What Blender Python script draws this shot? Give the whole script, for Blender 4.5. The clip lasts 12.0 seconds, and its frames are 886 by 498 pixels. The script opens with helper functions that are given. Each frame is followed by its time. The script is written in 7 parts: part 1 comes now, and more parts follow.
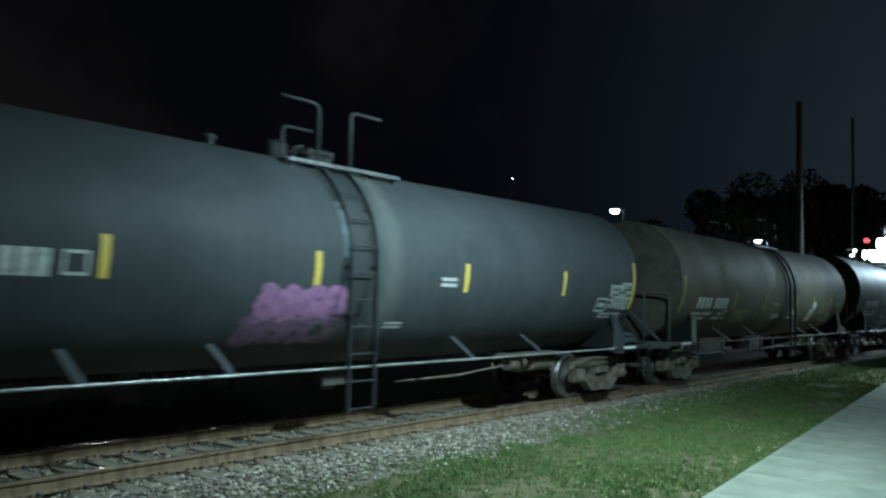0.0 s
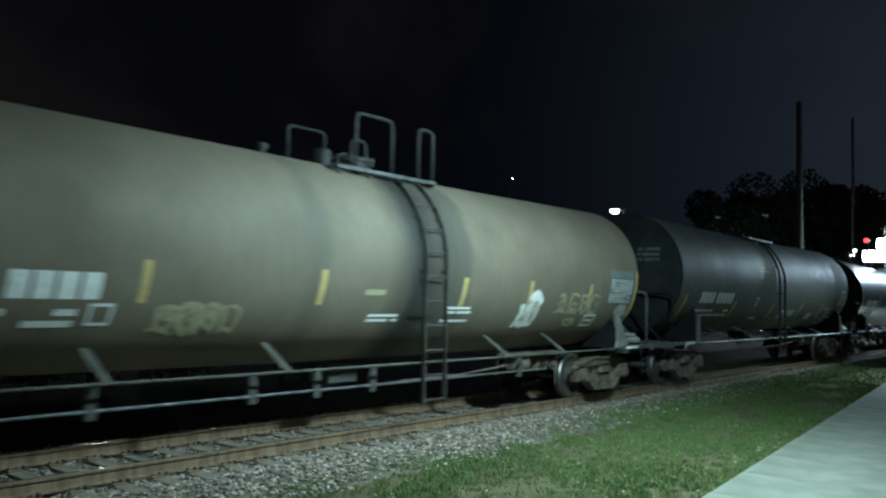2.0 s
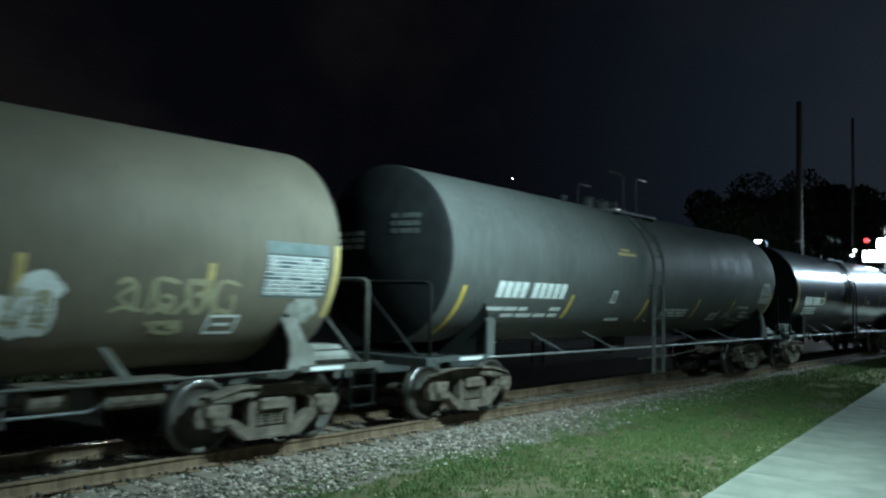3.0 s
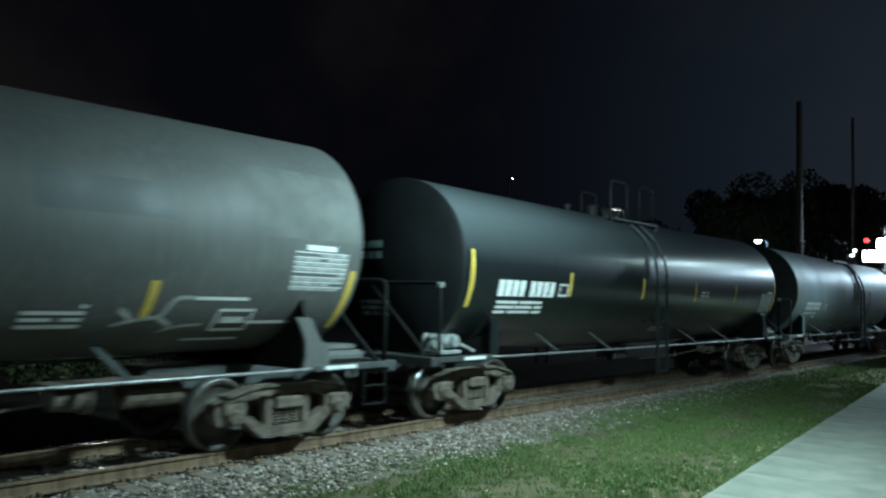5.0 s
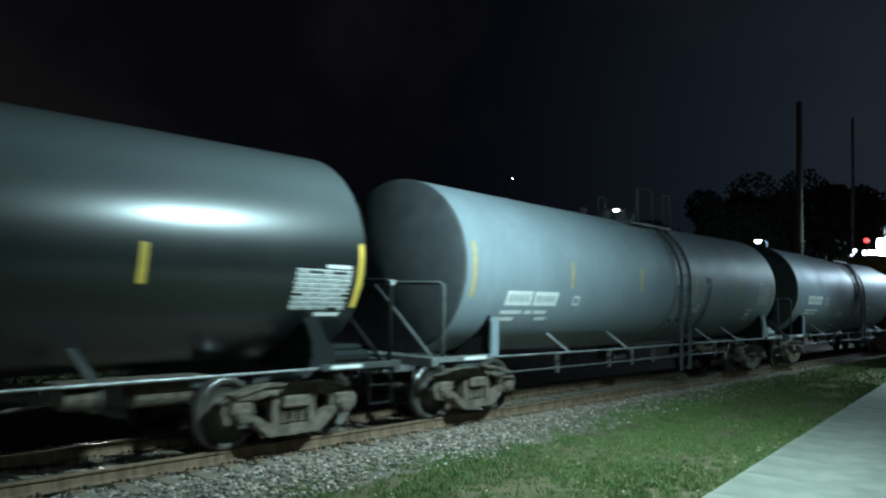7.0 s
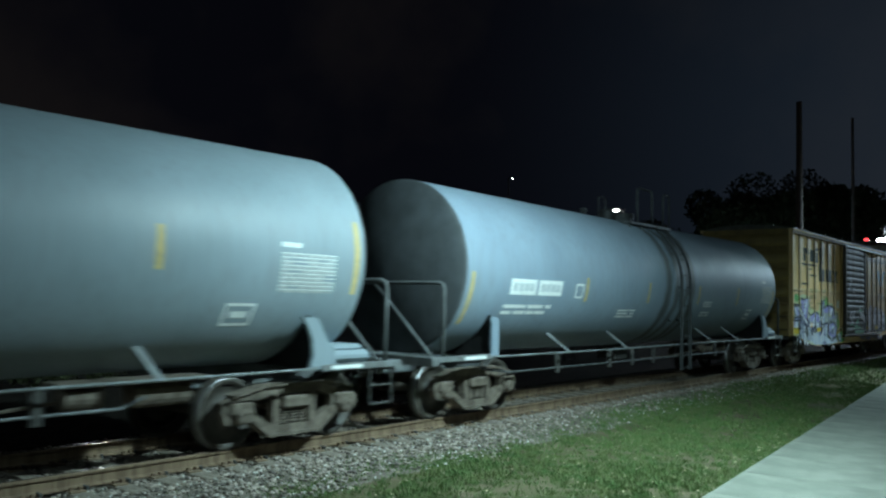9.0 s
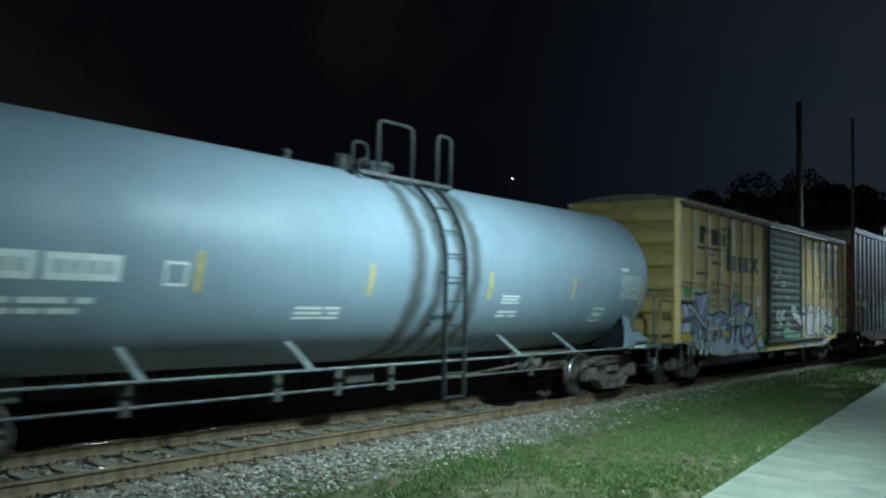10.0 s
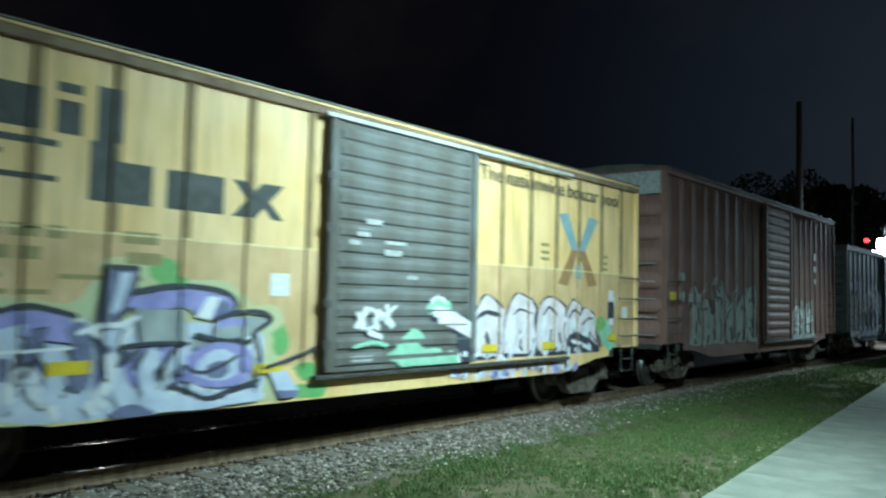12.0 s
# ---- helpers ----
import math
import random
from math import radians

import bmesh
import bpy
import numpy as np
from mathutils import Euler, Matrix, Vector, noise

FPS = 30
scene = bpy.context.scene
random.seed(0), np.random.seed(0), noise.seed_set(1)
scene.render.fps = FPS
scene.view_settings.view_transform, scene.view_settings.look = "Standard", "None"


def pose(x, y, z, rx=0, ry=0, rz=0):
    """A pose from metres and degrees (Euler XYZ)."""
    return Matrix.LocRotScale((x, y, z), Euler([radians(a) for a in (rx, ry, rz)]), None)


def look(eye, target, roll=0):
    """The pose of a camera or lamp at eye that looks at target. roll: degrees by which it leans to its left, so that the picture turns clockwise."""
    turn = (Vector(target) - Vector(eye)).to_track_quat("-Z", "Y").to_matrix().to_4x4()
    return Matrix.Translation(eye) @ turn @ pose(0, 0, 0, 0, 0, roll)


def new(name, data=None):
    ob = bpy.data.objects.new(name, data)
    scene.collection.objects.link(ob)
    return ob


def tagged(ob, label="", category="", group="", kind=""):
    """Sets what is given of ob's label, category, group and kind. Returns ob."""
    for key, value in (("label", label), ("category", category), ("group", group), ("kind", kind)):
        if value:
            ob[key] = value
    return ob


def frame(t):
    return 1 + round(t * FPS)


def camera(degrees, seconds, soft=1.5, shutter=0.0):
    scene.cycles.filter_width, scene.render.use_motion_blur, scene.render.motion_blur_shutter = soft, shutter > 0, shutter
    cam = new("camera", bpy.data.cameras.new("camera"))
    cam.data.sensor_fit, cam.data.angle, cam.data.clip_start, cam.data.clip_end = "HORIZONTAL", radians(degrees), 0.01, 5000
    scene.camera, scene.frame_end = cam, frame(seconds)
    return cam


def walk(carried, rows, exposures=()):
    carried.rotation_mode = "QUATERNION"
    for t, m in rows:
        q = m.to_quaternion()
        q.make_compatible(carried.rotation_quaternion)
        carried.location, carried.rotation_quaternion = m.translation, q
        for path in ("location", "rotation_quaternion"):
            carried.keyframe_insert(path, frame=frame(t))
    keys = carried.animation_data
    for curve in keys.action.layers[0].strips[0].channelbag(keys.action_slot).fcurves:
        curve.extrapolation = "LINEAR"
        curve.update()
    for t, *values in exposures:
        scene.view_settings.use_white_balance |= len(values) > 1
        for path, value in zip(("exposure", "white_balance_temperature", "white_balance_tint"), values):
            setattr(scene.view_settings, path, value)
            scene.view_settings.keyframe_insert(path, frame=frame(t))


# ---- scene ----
# ---- camera: it stands still beside the track; x runs along the track, y towards it, z = 0 at the rail tops ----
EYE_Z = 1.982
YC = 9.635          # centre line of the track
SPEED = 8.97        # metres a second, towards -x
SECONDS = 12.0
cam = camera(56.6, SECONDS, soft=2.3, shutter=0.36)


def heading():
    yaw, pitch = 0.6856, 0.0609
    return Vector((math.cos(yaw) * math.cos(pitch), math.sin(yaw) * math.cos(pitch), math.sin(pitch)))


EYE = Vector((0, 0, EYE_Z))
VIEW = look(EYE, EYE + heading() * 10, 1.284)
walk(cam, [(0.0, VIEW), (SECONDS, VIEW)])

# ---- night sky and lamps ----
scene.view_settings.exposure = 0.0


def night_sky():
    w = bpy.data.worlds.new("night_sky")
    scene.world = w
    w.use_nodes = True
    nt = w.node_tree
    nt.nodes.clear()
    out = nt.nodes.new("ShaderNodeOutputWorld")
    bg = nt.nodes.new("ShaderNodeBackground")
    tc = nt.nodes.new("ShaderNodeTexCoord")
    cloud = nt.nodes.new("ShaderNodeTexNoise")
    cloud.inputs["Scale"].default_value = 3.2
    cloud.inputs["Detail"].default_value = 5
    ramp = nt.nodes.new("ShaderNodeValToRGB")
    ramp.color_ramp.elements[0].position = 0.46
    ramp.color_ramp.elements[0].color = (0.0016, 0.0018, 0.0031, 1)
    ramp.color_ramp.elements[1].position = 0.74
    ramp.color_ramp.elements[1].color = (0.0066, 0.0058, 0.0058, 1)
    nt.links.new(tc.outputs["Generated"], cloud.inputs["Vector"])
    nt.links.new(cloud.outputs["Fac"], ramp.inputs["Fac"])
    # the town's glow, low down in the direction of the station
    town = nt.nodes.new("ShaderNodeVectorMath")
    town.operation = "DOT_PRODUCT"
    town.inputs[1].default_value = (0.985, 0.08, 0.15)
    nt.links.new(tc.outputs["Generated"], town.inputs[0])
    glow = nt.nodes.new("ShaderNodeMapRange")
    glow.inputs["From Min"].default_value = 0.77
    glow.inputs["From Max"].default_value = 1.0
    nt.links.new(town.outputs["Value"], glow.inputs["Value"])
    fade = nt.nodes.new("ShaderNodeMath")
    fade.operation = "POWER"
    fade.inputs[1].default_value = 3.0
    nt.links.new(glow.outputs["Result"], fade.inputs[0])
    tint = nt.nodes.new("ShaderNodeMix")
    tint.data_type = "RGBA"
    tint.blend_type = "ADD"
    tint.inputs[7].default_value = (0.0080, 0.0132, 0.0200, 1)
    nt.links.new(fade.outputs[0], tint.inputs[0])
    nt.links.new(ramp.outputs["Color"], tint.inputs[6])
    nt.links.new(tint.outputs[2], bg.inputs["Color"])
    bg.inputs["Strength"].default_value = 1.0
    nt.links.new(bg.outputs[0], out.inputs[0])


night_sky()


def lamp(name, place, watts, colour, radius, aim=None, cone=150, blend=0.6):
    data = bpy.data.lights.new(name, "SPOT" if aim else "POINT")
    data.energy, data.color, data.shadow_soft_size = watts, colour, radius
    ob = new(name, data)
    if aim:
        data.spot_size, data.spot_blend = radians(cone), blend
        ob.matrix_world = look(place, aim)
    else:
        ob.location = place
    return ob


STREET_LAMP = Vector((9.6, 2.7, 6.6))        # lamp over the footpath
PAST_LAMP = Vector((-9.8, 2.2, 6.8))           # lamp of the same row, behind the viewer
NEXT_LAMP = Vector((33.5, 3.3, 7.6))          # the next lamp along the footpath
FAR_LAMP = Vector((55.0, 5.8, 7.8))           # and the one after it
LOT_LAMP = Vector((19.3, 35.7, 4.6))          # low lamp of the parking lot
FLOOD = Vector((70.0, 13.6, 6.8))              # floodlights at the station
TREE_LAMP = Vector((76.5, 25.3, 8.0))         # mast lamp before the trees
COOL = (0.615, 0.955, 1.02)
lamp("street_lamp_light", STREET_LAMP - Vector((0, 0, 0.30)), 5200, COOL, 0.28, (10.3, 7.3, 0.8), 150, 1.0)
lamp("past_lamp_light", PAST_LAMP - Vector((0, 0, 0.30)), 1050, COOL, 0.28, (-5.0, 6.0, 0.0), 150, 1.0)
lamp("next_lamp_light", NEXT_LAMP - Vector((0, 0, 0.30)), 3900, COOL, 0.25, (29.5, 3.5, 0.0), 106, 1.0)
lamp("far_lamp_light", FAR_LAMP - Vector((0, 0, 0.30)), 9500, (0.58, 0.82, 1.0), 0.25, (48.0, 8.5, 1.0), 140, 1.0)
lamp("lot_lamp_light", LOT_LAMP - Vector((0, 0, 0.40)), 420, (0.85, 1.0, 0.95), 0.13, (10.0, 22.0, 0.5), 100, 0.9)
lamp("floodlight_light", FLOOD + Vector((-0.9, -0.4, 0)), 3000, (0.62, 0.85, 1.0), 0.5, (35.0, 8.0, 2.0), 60, 0.8)
lamp("mast_lamp_light", TREE_LAMP - Vector((0, 0, 0.40)), 450, (0.40, 0.68, 1.0), 0.2)


# ---- materials ----
MATS = {}


def mat(name, c1, c2=None, scale=6.0, rough=0.6, rough2=None, metal=0.0, bump=0.15, bump_scale=60.0,
        stretch=(1, 1, 1), grime=None, grime_amount=0.0, grime_stretch=(9, 9, 0.5), spec=0.5, island=0.0, glow=0.0, bands=(), coat=0.0, top_tone=None):
    """Painted, cast or grown surface: two colours mixed by coarse noise, streaks of grime, fine relief.
    bands: (x, half width, colour, amount) stains across a long body."""
    if name in MATS:
        return MATS[name]
    m = bpy.data.materials.new(name)
    MATS[name] = m
    m.use_nodes = True
    nt = m.node_tree
    b = nt.nodes["Principled BSDF"]
    L = nt.links.new
    tc = nt.nodes.new("ShaderNodeTexCoord")

    def mapped(s):
        mp = nt.nodes.new("ShaderNodeMapping")
        mp.inputs["Scale"].default_value = s
        L(tc.outputs["Object"], mp.inputs["Vector"])
        return mp.outputs["Vector"]

    def noise_tex(s, vec, detail=4.0):
        n = nt.nodes.new("ShaderNodeTexNoise")
        n.inputs["Scale"].default_value = s
        n.inputs["Detail"].default_value = detail
        L(vec, n.inputs["Vector"])
        return n.outputs["Fac"]

    def mix(fac, a, c, kind="MIX"):
        x = nt.nodes.new("ShaderNodeMix")
        x.data_type, x.blend_type = "RGBA", kind
        for sock, v in ((x.inputs[0], fac), (x.inputs[6], a), (x.inputs[7], c)):
            if isinstance(v, (tuple, list)):
                sock.default_value = (*v, 1)[:4]
            elif isinstance(v, (int, float)):
                sock.default_value = v
            else:
                L(v, sock)
        return x.outputs[2]

    def ranged(v, lo, hi, a=0.0, c=1.0):
        r = nt.nodes.new("ShaderNodeMapRange")
        r.inputs["From Min"].default_value, r.inputs["From Max"].default_value = lo, hi
        r.inputs["To Min"].default_value, r.inputs["To Max"].default_value = a, c
        L(v, r.inputs["Value"])
        return r.outputs["Result"]

    coarse = noise_tex(scale, mapped(stretch))
    colour = mix(ranged(coarse, 0.35, 0.65), c1, c2 or tuple(v * 0.8 for v in c1))
    if grime:
        streak = noise_tex(1.6, mapped(grime_stretch), 6)
        colour = mix(ranged(streak, 0.48, 0.72, 0, grime_amount), colour, grime)
    sep = None
    for x, half, c, amount in bands:
        if sep is None:
            sep = nt.nodes.new("ShaderNodeSeparateXYZ")
            warp = nt.nodes.new("ShaderNodeVectorMath")
            warp.operation = "ADD"
            wn = nt.nodes.new("ShaderNodeTexNoise")
            wn.inputs["Scale"].default_value = 2.2
            wn.inputs["Detail"].default_value = 5
            L(tc.outputs["Object"], wn.inputs["Vector"])
            ws = nt.nodes.new("ShaderNodeVectorMath")
            ws.operation = "SCALE"
            ws.inputs["Scale"].default_value = 0.35
            L(wn.outputs["Color"], ws.inputs[0])
            L(tc.outputs["Object"], warp.inputs[0])
            L(ws.outputs["Vector"], warp.inputs[1])
            L(warp.outputs["Vector"], sep.inputs[0])
        d = nt.nodes.new("ShaderNodeMath")
        d.operation = "SUBTRACT"
        d.inputs[1].default_value = x + 0.17
        L(sep.outputs["X"], d.inputs[0])
        e = nt.nodes.new("ShaderNodeMath")
        e.operation = "ABSOLUTE"
        L(d.outputs[0], e.inputs[0])
        colour = mix(ranged(e.outputs[0], half * 0.3, half * 1.4, amount, 0.0), colour, c)
    if top_tone:
        # second colour that comes in with height: (colour, height where it begins, height where it is full)
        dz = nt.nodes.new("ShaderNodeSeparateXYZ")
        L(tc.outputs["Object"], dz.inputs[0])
        colour = mix(ranged(dz.outputs["Z"], top_tone[1], top_tone[2], 0.0, 0.85), colour, top_tone[0])
    if island:
        geo = nt.nodes.new("ShaderNodeNewGeometry")
        hsv = nt.nodes.new("ShaderNodeHueSaturation")
        L(ranged(geo.outputs["Random Per Island"], 0, 1, 1 - island, 1 + island), hsv.inputs["Value"])
        L(colour, hsv.inputs["Color"])
        colour = hsv.outputs["Color"]
    L(colour, b.inputs["Base Color"])
    fine = noise_tex(bump_scale, mapped((1, 1, 1)), 3)
    L(ranged(coarse, 0.3, 0.7, rough, rough2 if rough2 is not None else min(1, rough + 0.12)), b.inputs["Roughness"])
    b.inputs["Metallic"].default_value = metal
    b.inputs["Specular IOR Level"].default_value = spec
    if coat:
        b.inputs["Coat Weight"].default_value = coat
        b.inputs["Coat Roughness"].default_value = 0.25
    if bump:
        bp = nt.nodes.new("ShaderNodeBump")
        bp.inputs["Strength"].default_value = bump
        bp.inputs["Distance"].default_value = 0.01
        L(fine, bp.inputs["Height"])
        L(bp.outputs["Normal"], b.inputs["Normal"])
    if glow:
        b.inputs["Emission Color"].default_value = (*c1, 1)
        b.inputs["Emission Strength"].default_value = glow
    return m


STEEL_DARK = mat("dirty_steel", (0.075, 0.072, 0.066), (0.035, 0.033, 0.03), scale=7, rough=0.65, bump=0.3)
CAST = mat("dusty_cast_steel", (0.18, 0.145, 0.115), (0.085, 0.066, 0.05), scale=8, rough=0.75, bump=0.4, bump_scale=45)
WHEEL_STEEL = mat("wheel_steel", (0.072, 0.061, 0.05), (0.042, 0.035, 0.028), scale=6, rough=0.55, bump=0.25)
TREAD = mat("worn_tread", (0.42, 0.42, 0.42), (0.3, 0.3, 0.3), scale=5, rough=0.3, metal=1.0, bump=0.05)
RUBBER = mat("hose_rubber", (0.02, 0.02, 0.02), rough=0.7)
BLACK_PIPE = mat("black_painted_pipe", (0.028, 0.029, 0.03), (0.02, 0.02, 0.02), scale=6, rough=0.6, bump=0.1)
GALV = mat("grey_walkway_steel", (0.16, 0.165, 0.168), (0.07, 0.072, 0.074), scale=9, rough=0.5, metal=0.4, bump=0.2)
WORN_RAIL = mat("worn_handrail_pipe", (0.42, 0.43, 0.43), (0.22, 0.225, 0.225), scale=6, rough=0.35, metal=0.5, bump=0.1)
RAIL_BLACK = mat("dull_black_railing", (0.012, 0.012, 0.012), (0.008, 0.008, 0.008), scale=6, rough=0.7, spec=0.2, bump=0.1)
GALV_PALE = mat("dull_silver_castings", (0.40, 0.42, 0.41), (0.22, 0.23, 0.22), scale=9, rough=0.55, metal=0.3, bump=0.4)
WHITE_MARK = mat("white_marking", (0.88, 0.90, 0.88), (0.72, 0.74, 0.72), scale=14, rough=0.55, bump=0.03)
WHITE_FADED = mat("faded_white_marking", (0.55, 0.57, 0.55), (0.33, 0.35, 0.34), scale=16, rough=0.6, bump=0.03)
DULL_MARK = mat("grimy_grey_marking", (0.085, 0.095, 0.095), (0.035, 0.04, 0.04), scale=9, rough=0.7, bump=0.03)
GREEN_MARK = mat("grimy_green_grey_marking", (0.42, 0.60, 0.55), (0.16, 0.24, 0.22), scale=4, rough=0.7, bump=0.03)
GREY_MARK = mat("grey_marking", (0.58, 0.62, 0.63), (0.46, 0.50, 0.51), scale=14, rough=0.55, bump=0.03)
YELLOW_MARK = mat("yellow_reflective_tape", (0.80, 0.55, 0.10), (0.62, 0.42, 0.07), scale=12, rough=0.4, bump=0.03)
YELLOW_OLD = mat("dirty_yellow_tape", (0.62, 0.46, 0.18), (0.45, 0.34, 0.14), scale=12, rough=0.5, bump=0.03)
REFLECT_WHITE = mat("white_reflective_tape", (0.85, 0.87, 0.85), (0.7, 0.72, 0.7), scale=9, rough=0.35, bump=0.02)
RUST = mat("rusty_rail_side", (0.225, 0.152, 0.094), (0.14, 0.092, 0.058), scale=4, rough=0.85, bump=0.5, bump_scale=80, stretch=(3, 1, 0.3))
RAIL_HEAD = mat("dull_rail_head", (0.21, 0.145, 0.095), (0.13, 0.09, 0.06), scale=5, rough=0.7, spec=0.2, bump=0.1, stretch=(0.2, 4, 1))
RAIL_BAND = mat("polished_running_band", (0.48, 0.44, 0.40), (0.40, 0.36, 0.32), scale=5, rough=0.16, rough2=0.22, metal=1.0, bump=0.0, stretch=(0.2, 4, 1))
TIE_WOOD = mat("weathered_tie_wood", (0.27, 0.225, 0.18), (0.15, 0.122, 0.095), scale=5, rough=0.9, bump=0.6, bump_scale=40, stretch=(6, 0.6, 6))
BALLAST_BED = mat("ballast_bed", (0.20, 0.17, 0.14), (0.12, 0.10, 0.08), scale=22, spec=0.1, rough=0.95, bump=1.0, bump_scale=40)
STONE = mat("ballast_stone", (0.33, 0.28, 0.235), (0.15, 0.125, 0.105), scale=9, rough=0.9, bump=0.4, island=0.6, grime=(0.30, 0.235, 0.18), grime_amount=0.5, grime_stretch=(1.2, 1.2, 1.2))
PALE_CHIP = mat("pale_stone_chip", (0.62, 0.60, 0.54), (0.40, 0.37, 0.32), scale=9, rough=0.8, bump=0.2, island=0.5)
SOIL = mat("grassy_ground", (0.085, 0.09, 0.042), (0.135, 0.108, 0.07), scale=2.4, spec=0.05, rough=0.95, bump=0.8, bump_scale=70)
BLADE = mat("mown_grass", (0.062, 0.135, 0.028), (0.128, 0.165, 0.052), scale=3.2, rough=0.7, bump=0.0, island=0.25)
DRY = mat("dry_leaf", (0.46, 0.40, 0.24), (0.34, 0.28, 0.15), scale=30, rough=0.8, bump=0, island=0.4)
CONCRETE = mat("footpath_concrete", (0.25, 0.255, 0.21), (0.175, 0.182, 0.148), scale=1.7, rough=0.88, bump=0.35, bump_scale=120, grime=(0.15, 0.165, 0.13), grime_amount=0.55, grime_stretch=(0.8, 0.8, 0.8))
LEAF = mat("night_foliage", (0.055, 0.068, 0.024), (0.045, 0.056, 0.018), scale=2, rough=0.7, bump=0, island=0.25)
BARK = mat("bark", (0.09, 0.07, 0.05), (0.05, 0.04, 0.03), scale=6, rough=0.95, bump=0.6, stretch=(6, 6, 1))
POLE_WOOD = mat("utility_pole_wood", (0.20, 0.17, 0.145), (0.14, 0.12, 0.10), scale=5, rough=0.9, bump=0.5, stretch=(8, 8, 0.6))
MAST = mat("painted_mast", (0.035, 0.035, 0.035), (0.025, 0.025, 0.025), scale=4, rough=0.5)
ASPHALT = mat("parking_asphalt", (0.05, 0.05, 0.052), (0.035, 0.035, 0.036), scale=3, spec=0.05, rough=0.9, bump=0.4, bump_scale=90)
LENS = mat("lit_lamp_lens", (0.93, 1.0, 1.0), rough=0.3, bump=0, glow=12.0)
LENS_COOL = mat("lit_floodlight_lens", (0.80, 0.92, 1.0), rough=0.3, bump=0, glow=160.0)
LENS_BLUE = mat("lit_blue_white_lens", (0.55, 0.62, 1.0), rough=0.3, bump=0, glow=25.0)
LENS_RED = mat("lit_red_signal_lens", (1.0, 0.05, 0.06), rough=0.3, bump=0, glow=4.0)


# ---- building blocks ----
def part(name, bm, material, parent=None, label="", smooth=False):
    """Links a bmesh (or a finished mesh, shared between alike pieces) as one object under its thing or part."""
    if isinstance(bm, bpy.types.Mesh):
        me = bm
    else:
        me = bpy.data.meshes.new(name)
        bmesh.ops.recalc_face_normals(bm, faces=bm.faces)
        if smooth:
            for f in bm.faces:
                f.smooth = True
        bm.to_mesh(me)
        bm.free()
        me.materials.append(material)
    ob = new(name, me)
    ob.parent = parent
    if label:
        tagged(ob, label)
    return ob


SHARED = {}


def shared(key, make, material, smooth=False):
    """One mesh for all alike pieces."""
    if key not in SHARED:
        bm = make()
        me = bpy.data.meshes.new(key)
        bmesh.ops.recalc_face_normals(bm, faces=bm.faces)
        if smooth:
            for f in bm.faces:
                f.smooth = True
        bm.to_mesh(me)
        bm.free()
        me.materials.append(material)
        SHARED[key] = me
    return SHARED[key]


def thing(name, place, label, category, group=""):
    e = new(name)
    e.location = place
    e.empty_display_size = 0.3
    return tagged(e, label, category, group)


def box(bm, x0, x1, y0, y1, z0, z1):
    v = [bm.verts.new((x, y, z)) for x in (x0, x1) for y in (y0, y1) for z in (z0, z1)]
    for q in ((0, 1, 3, 2), (4, 6, 7, 5), (0, 4, 5, 1), (2, 3, 7, 6), (0, 2, 6, 4), (1, 5, 7, 3)):
        bm.faces.new([v[i] for i in q])
    return v


def soft_box(bm, x0, x1, y0, y1, z0, z1, r=0.01):
    v = box(bm, x0, x1, y0, y1, z0, z1)
    edges = {e for w in v for e in w.link_edges}
    bmesh.ops.bevel(bm, geom=list(edges), offset=r, segments=1, affect="EDGES")


def tube(bm, pts, r, n=8):
    pts = [Vector(p) for p in pts]
    rings = []
    for i, p in enumerate(pts):
        d = ((pts[min(i + 1, len(pts) - 1)] - p).normalized() + (p - pts[max(i - 1, 0)]).normalized())
        d = d.normalized() if d.length > 1e-6 else Vector((0, 0, 1))
        side = d.orthogonal().normalized() if i == 0 else (rings_dir - d * rings_dir.dot(d)).normalized()
        rings_dir = side
        up = d.cross(side)
        rings.append([bm.verts.new(p + (side * math.cos(a) + up * math.sin(a)) * r) for a in (2 * math.pi * k / n for k in range(n))])
    for a, b in zip(rings, rings[1:]):
        for k in range(n):
            bm.faces.new((a[k], a[(k + 1) % n], b[(k + 1) % n], b[k]))
    bm.faces.new(rings[0])
    bm.faces.new(rings[-1])


def lathe(bm, profile, n=32, axis="x", at=(0, 0, 0)):
    """Turns (along, radius) about an axis."""
    rings = []
    for s, r in profile:
        ring = []
        for k in range(n):
            a = 2 * math.pi * k / n
            c, d = r * math.cos(a), r * math.sin(a)
            p = {"x": (s, c, d), "y": (c, s, d), "z": (c, d, s)}[axis]
            ring.append(bm.verts.new((p[0] + at[0], p[1] + at[1], p[2] + at[2])))
        rings.append(ring)
    for a, b in zip(rings, rings[1:]):
        for k in range(n):
            bm.faces.new((a[k], a[(k + 1) % n], b[(k + 1) % n], b[k]))
    if profile[0][1] > 1e-4:
        bm.faces.new(rings[0])
    if profile[-1][1] > 1e-4:
        bm.faces.new(rings[-1])


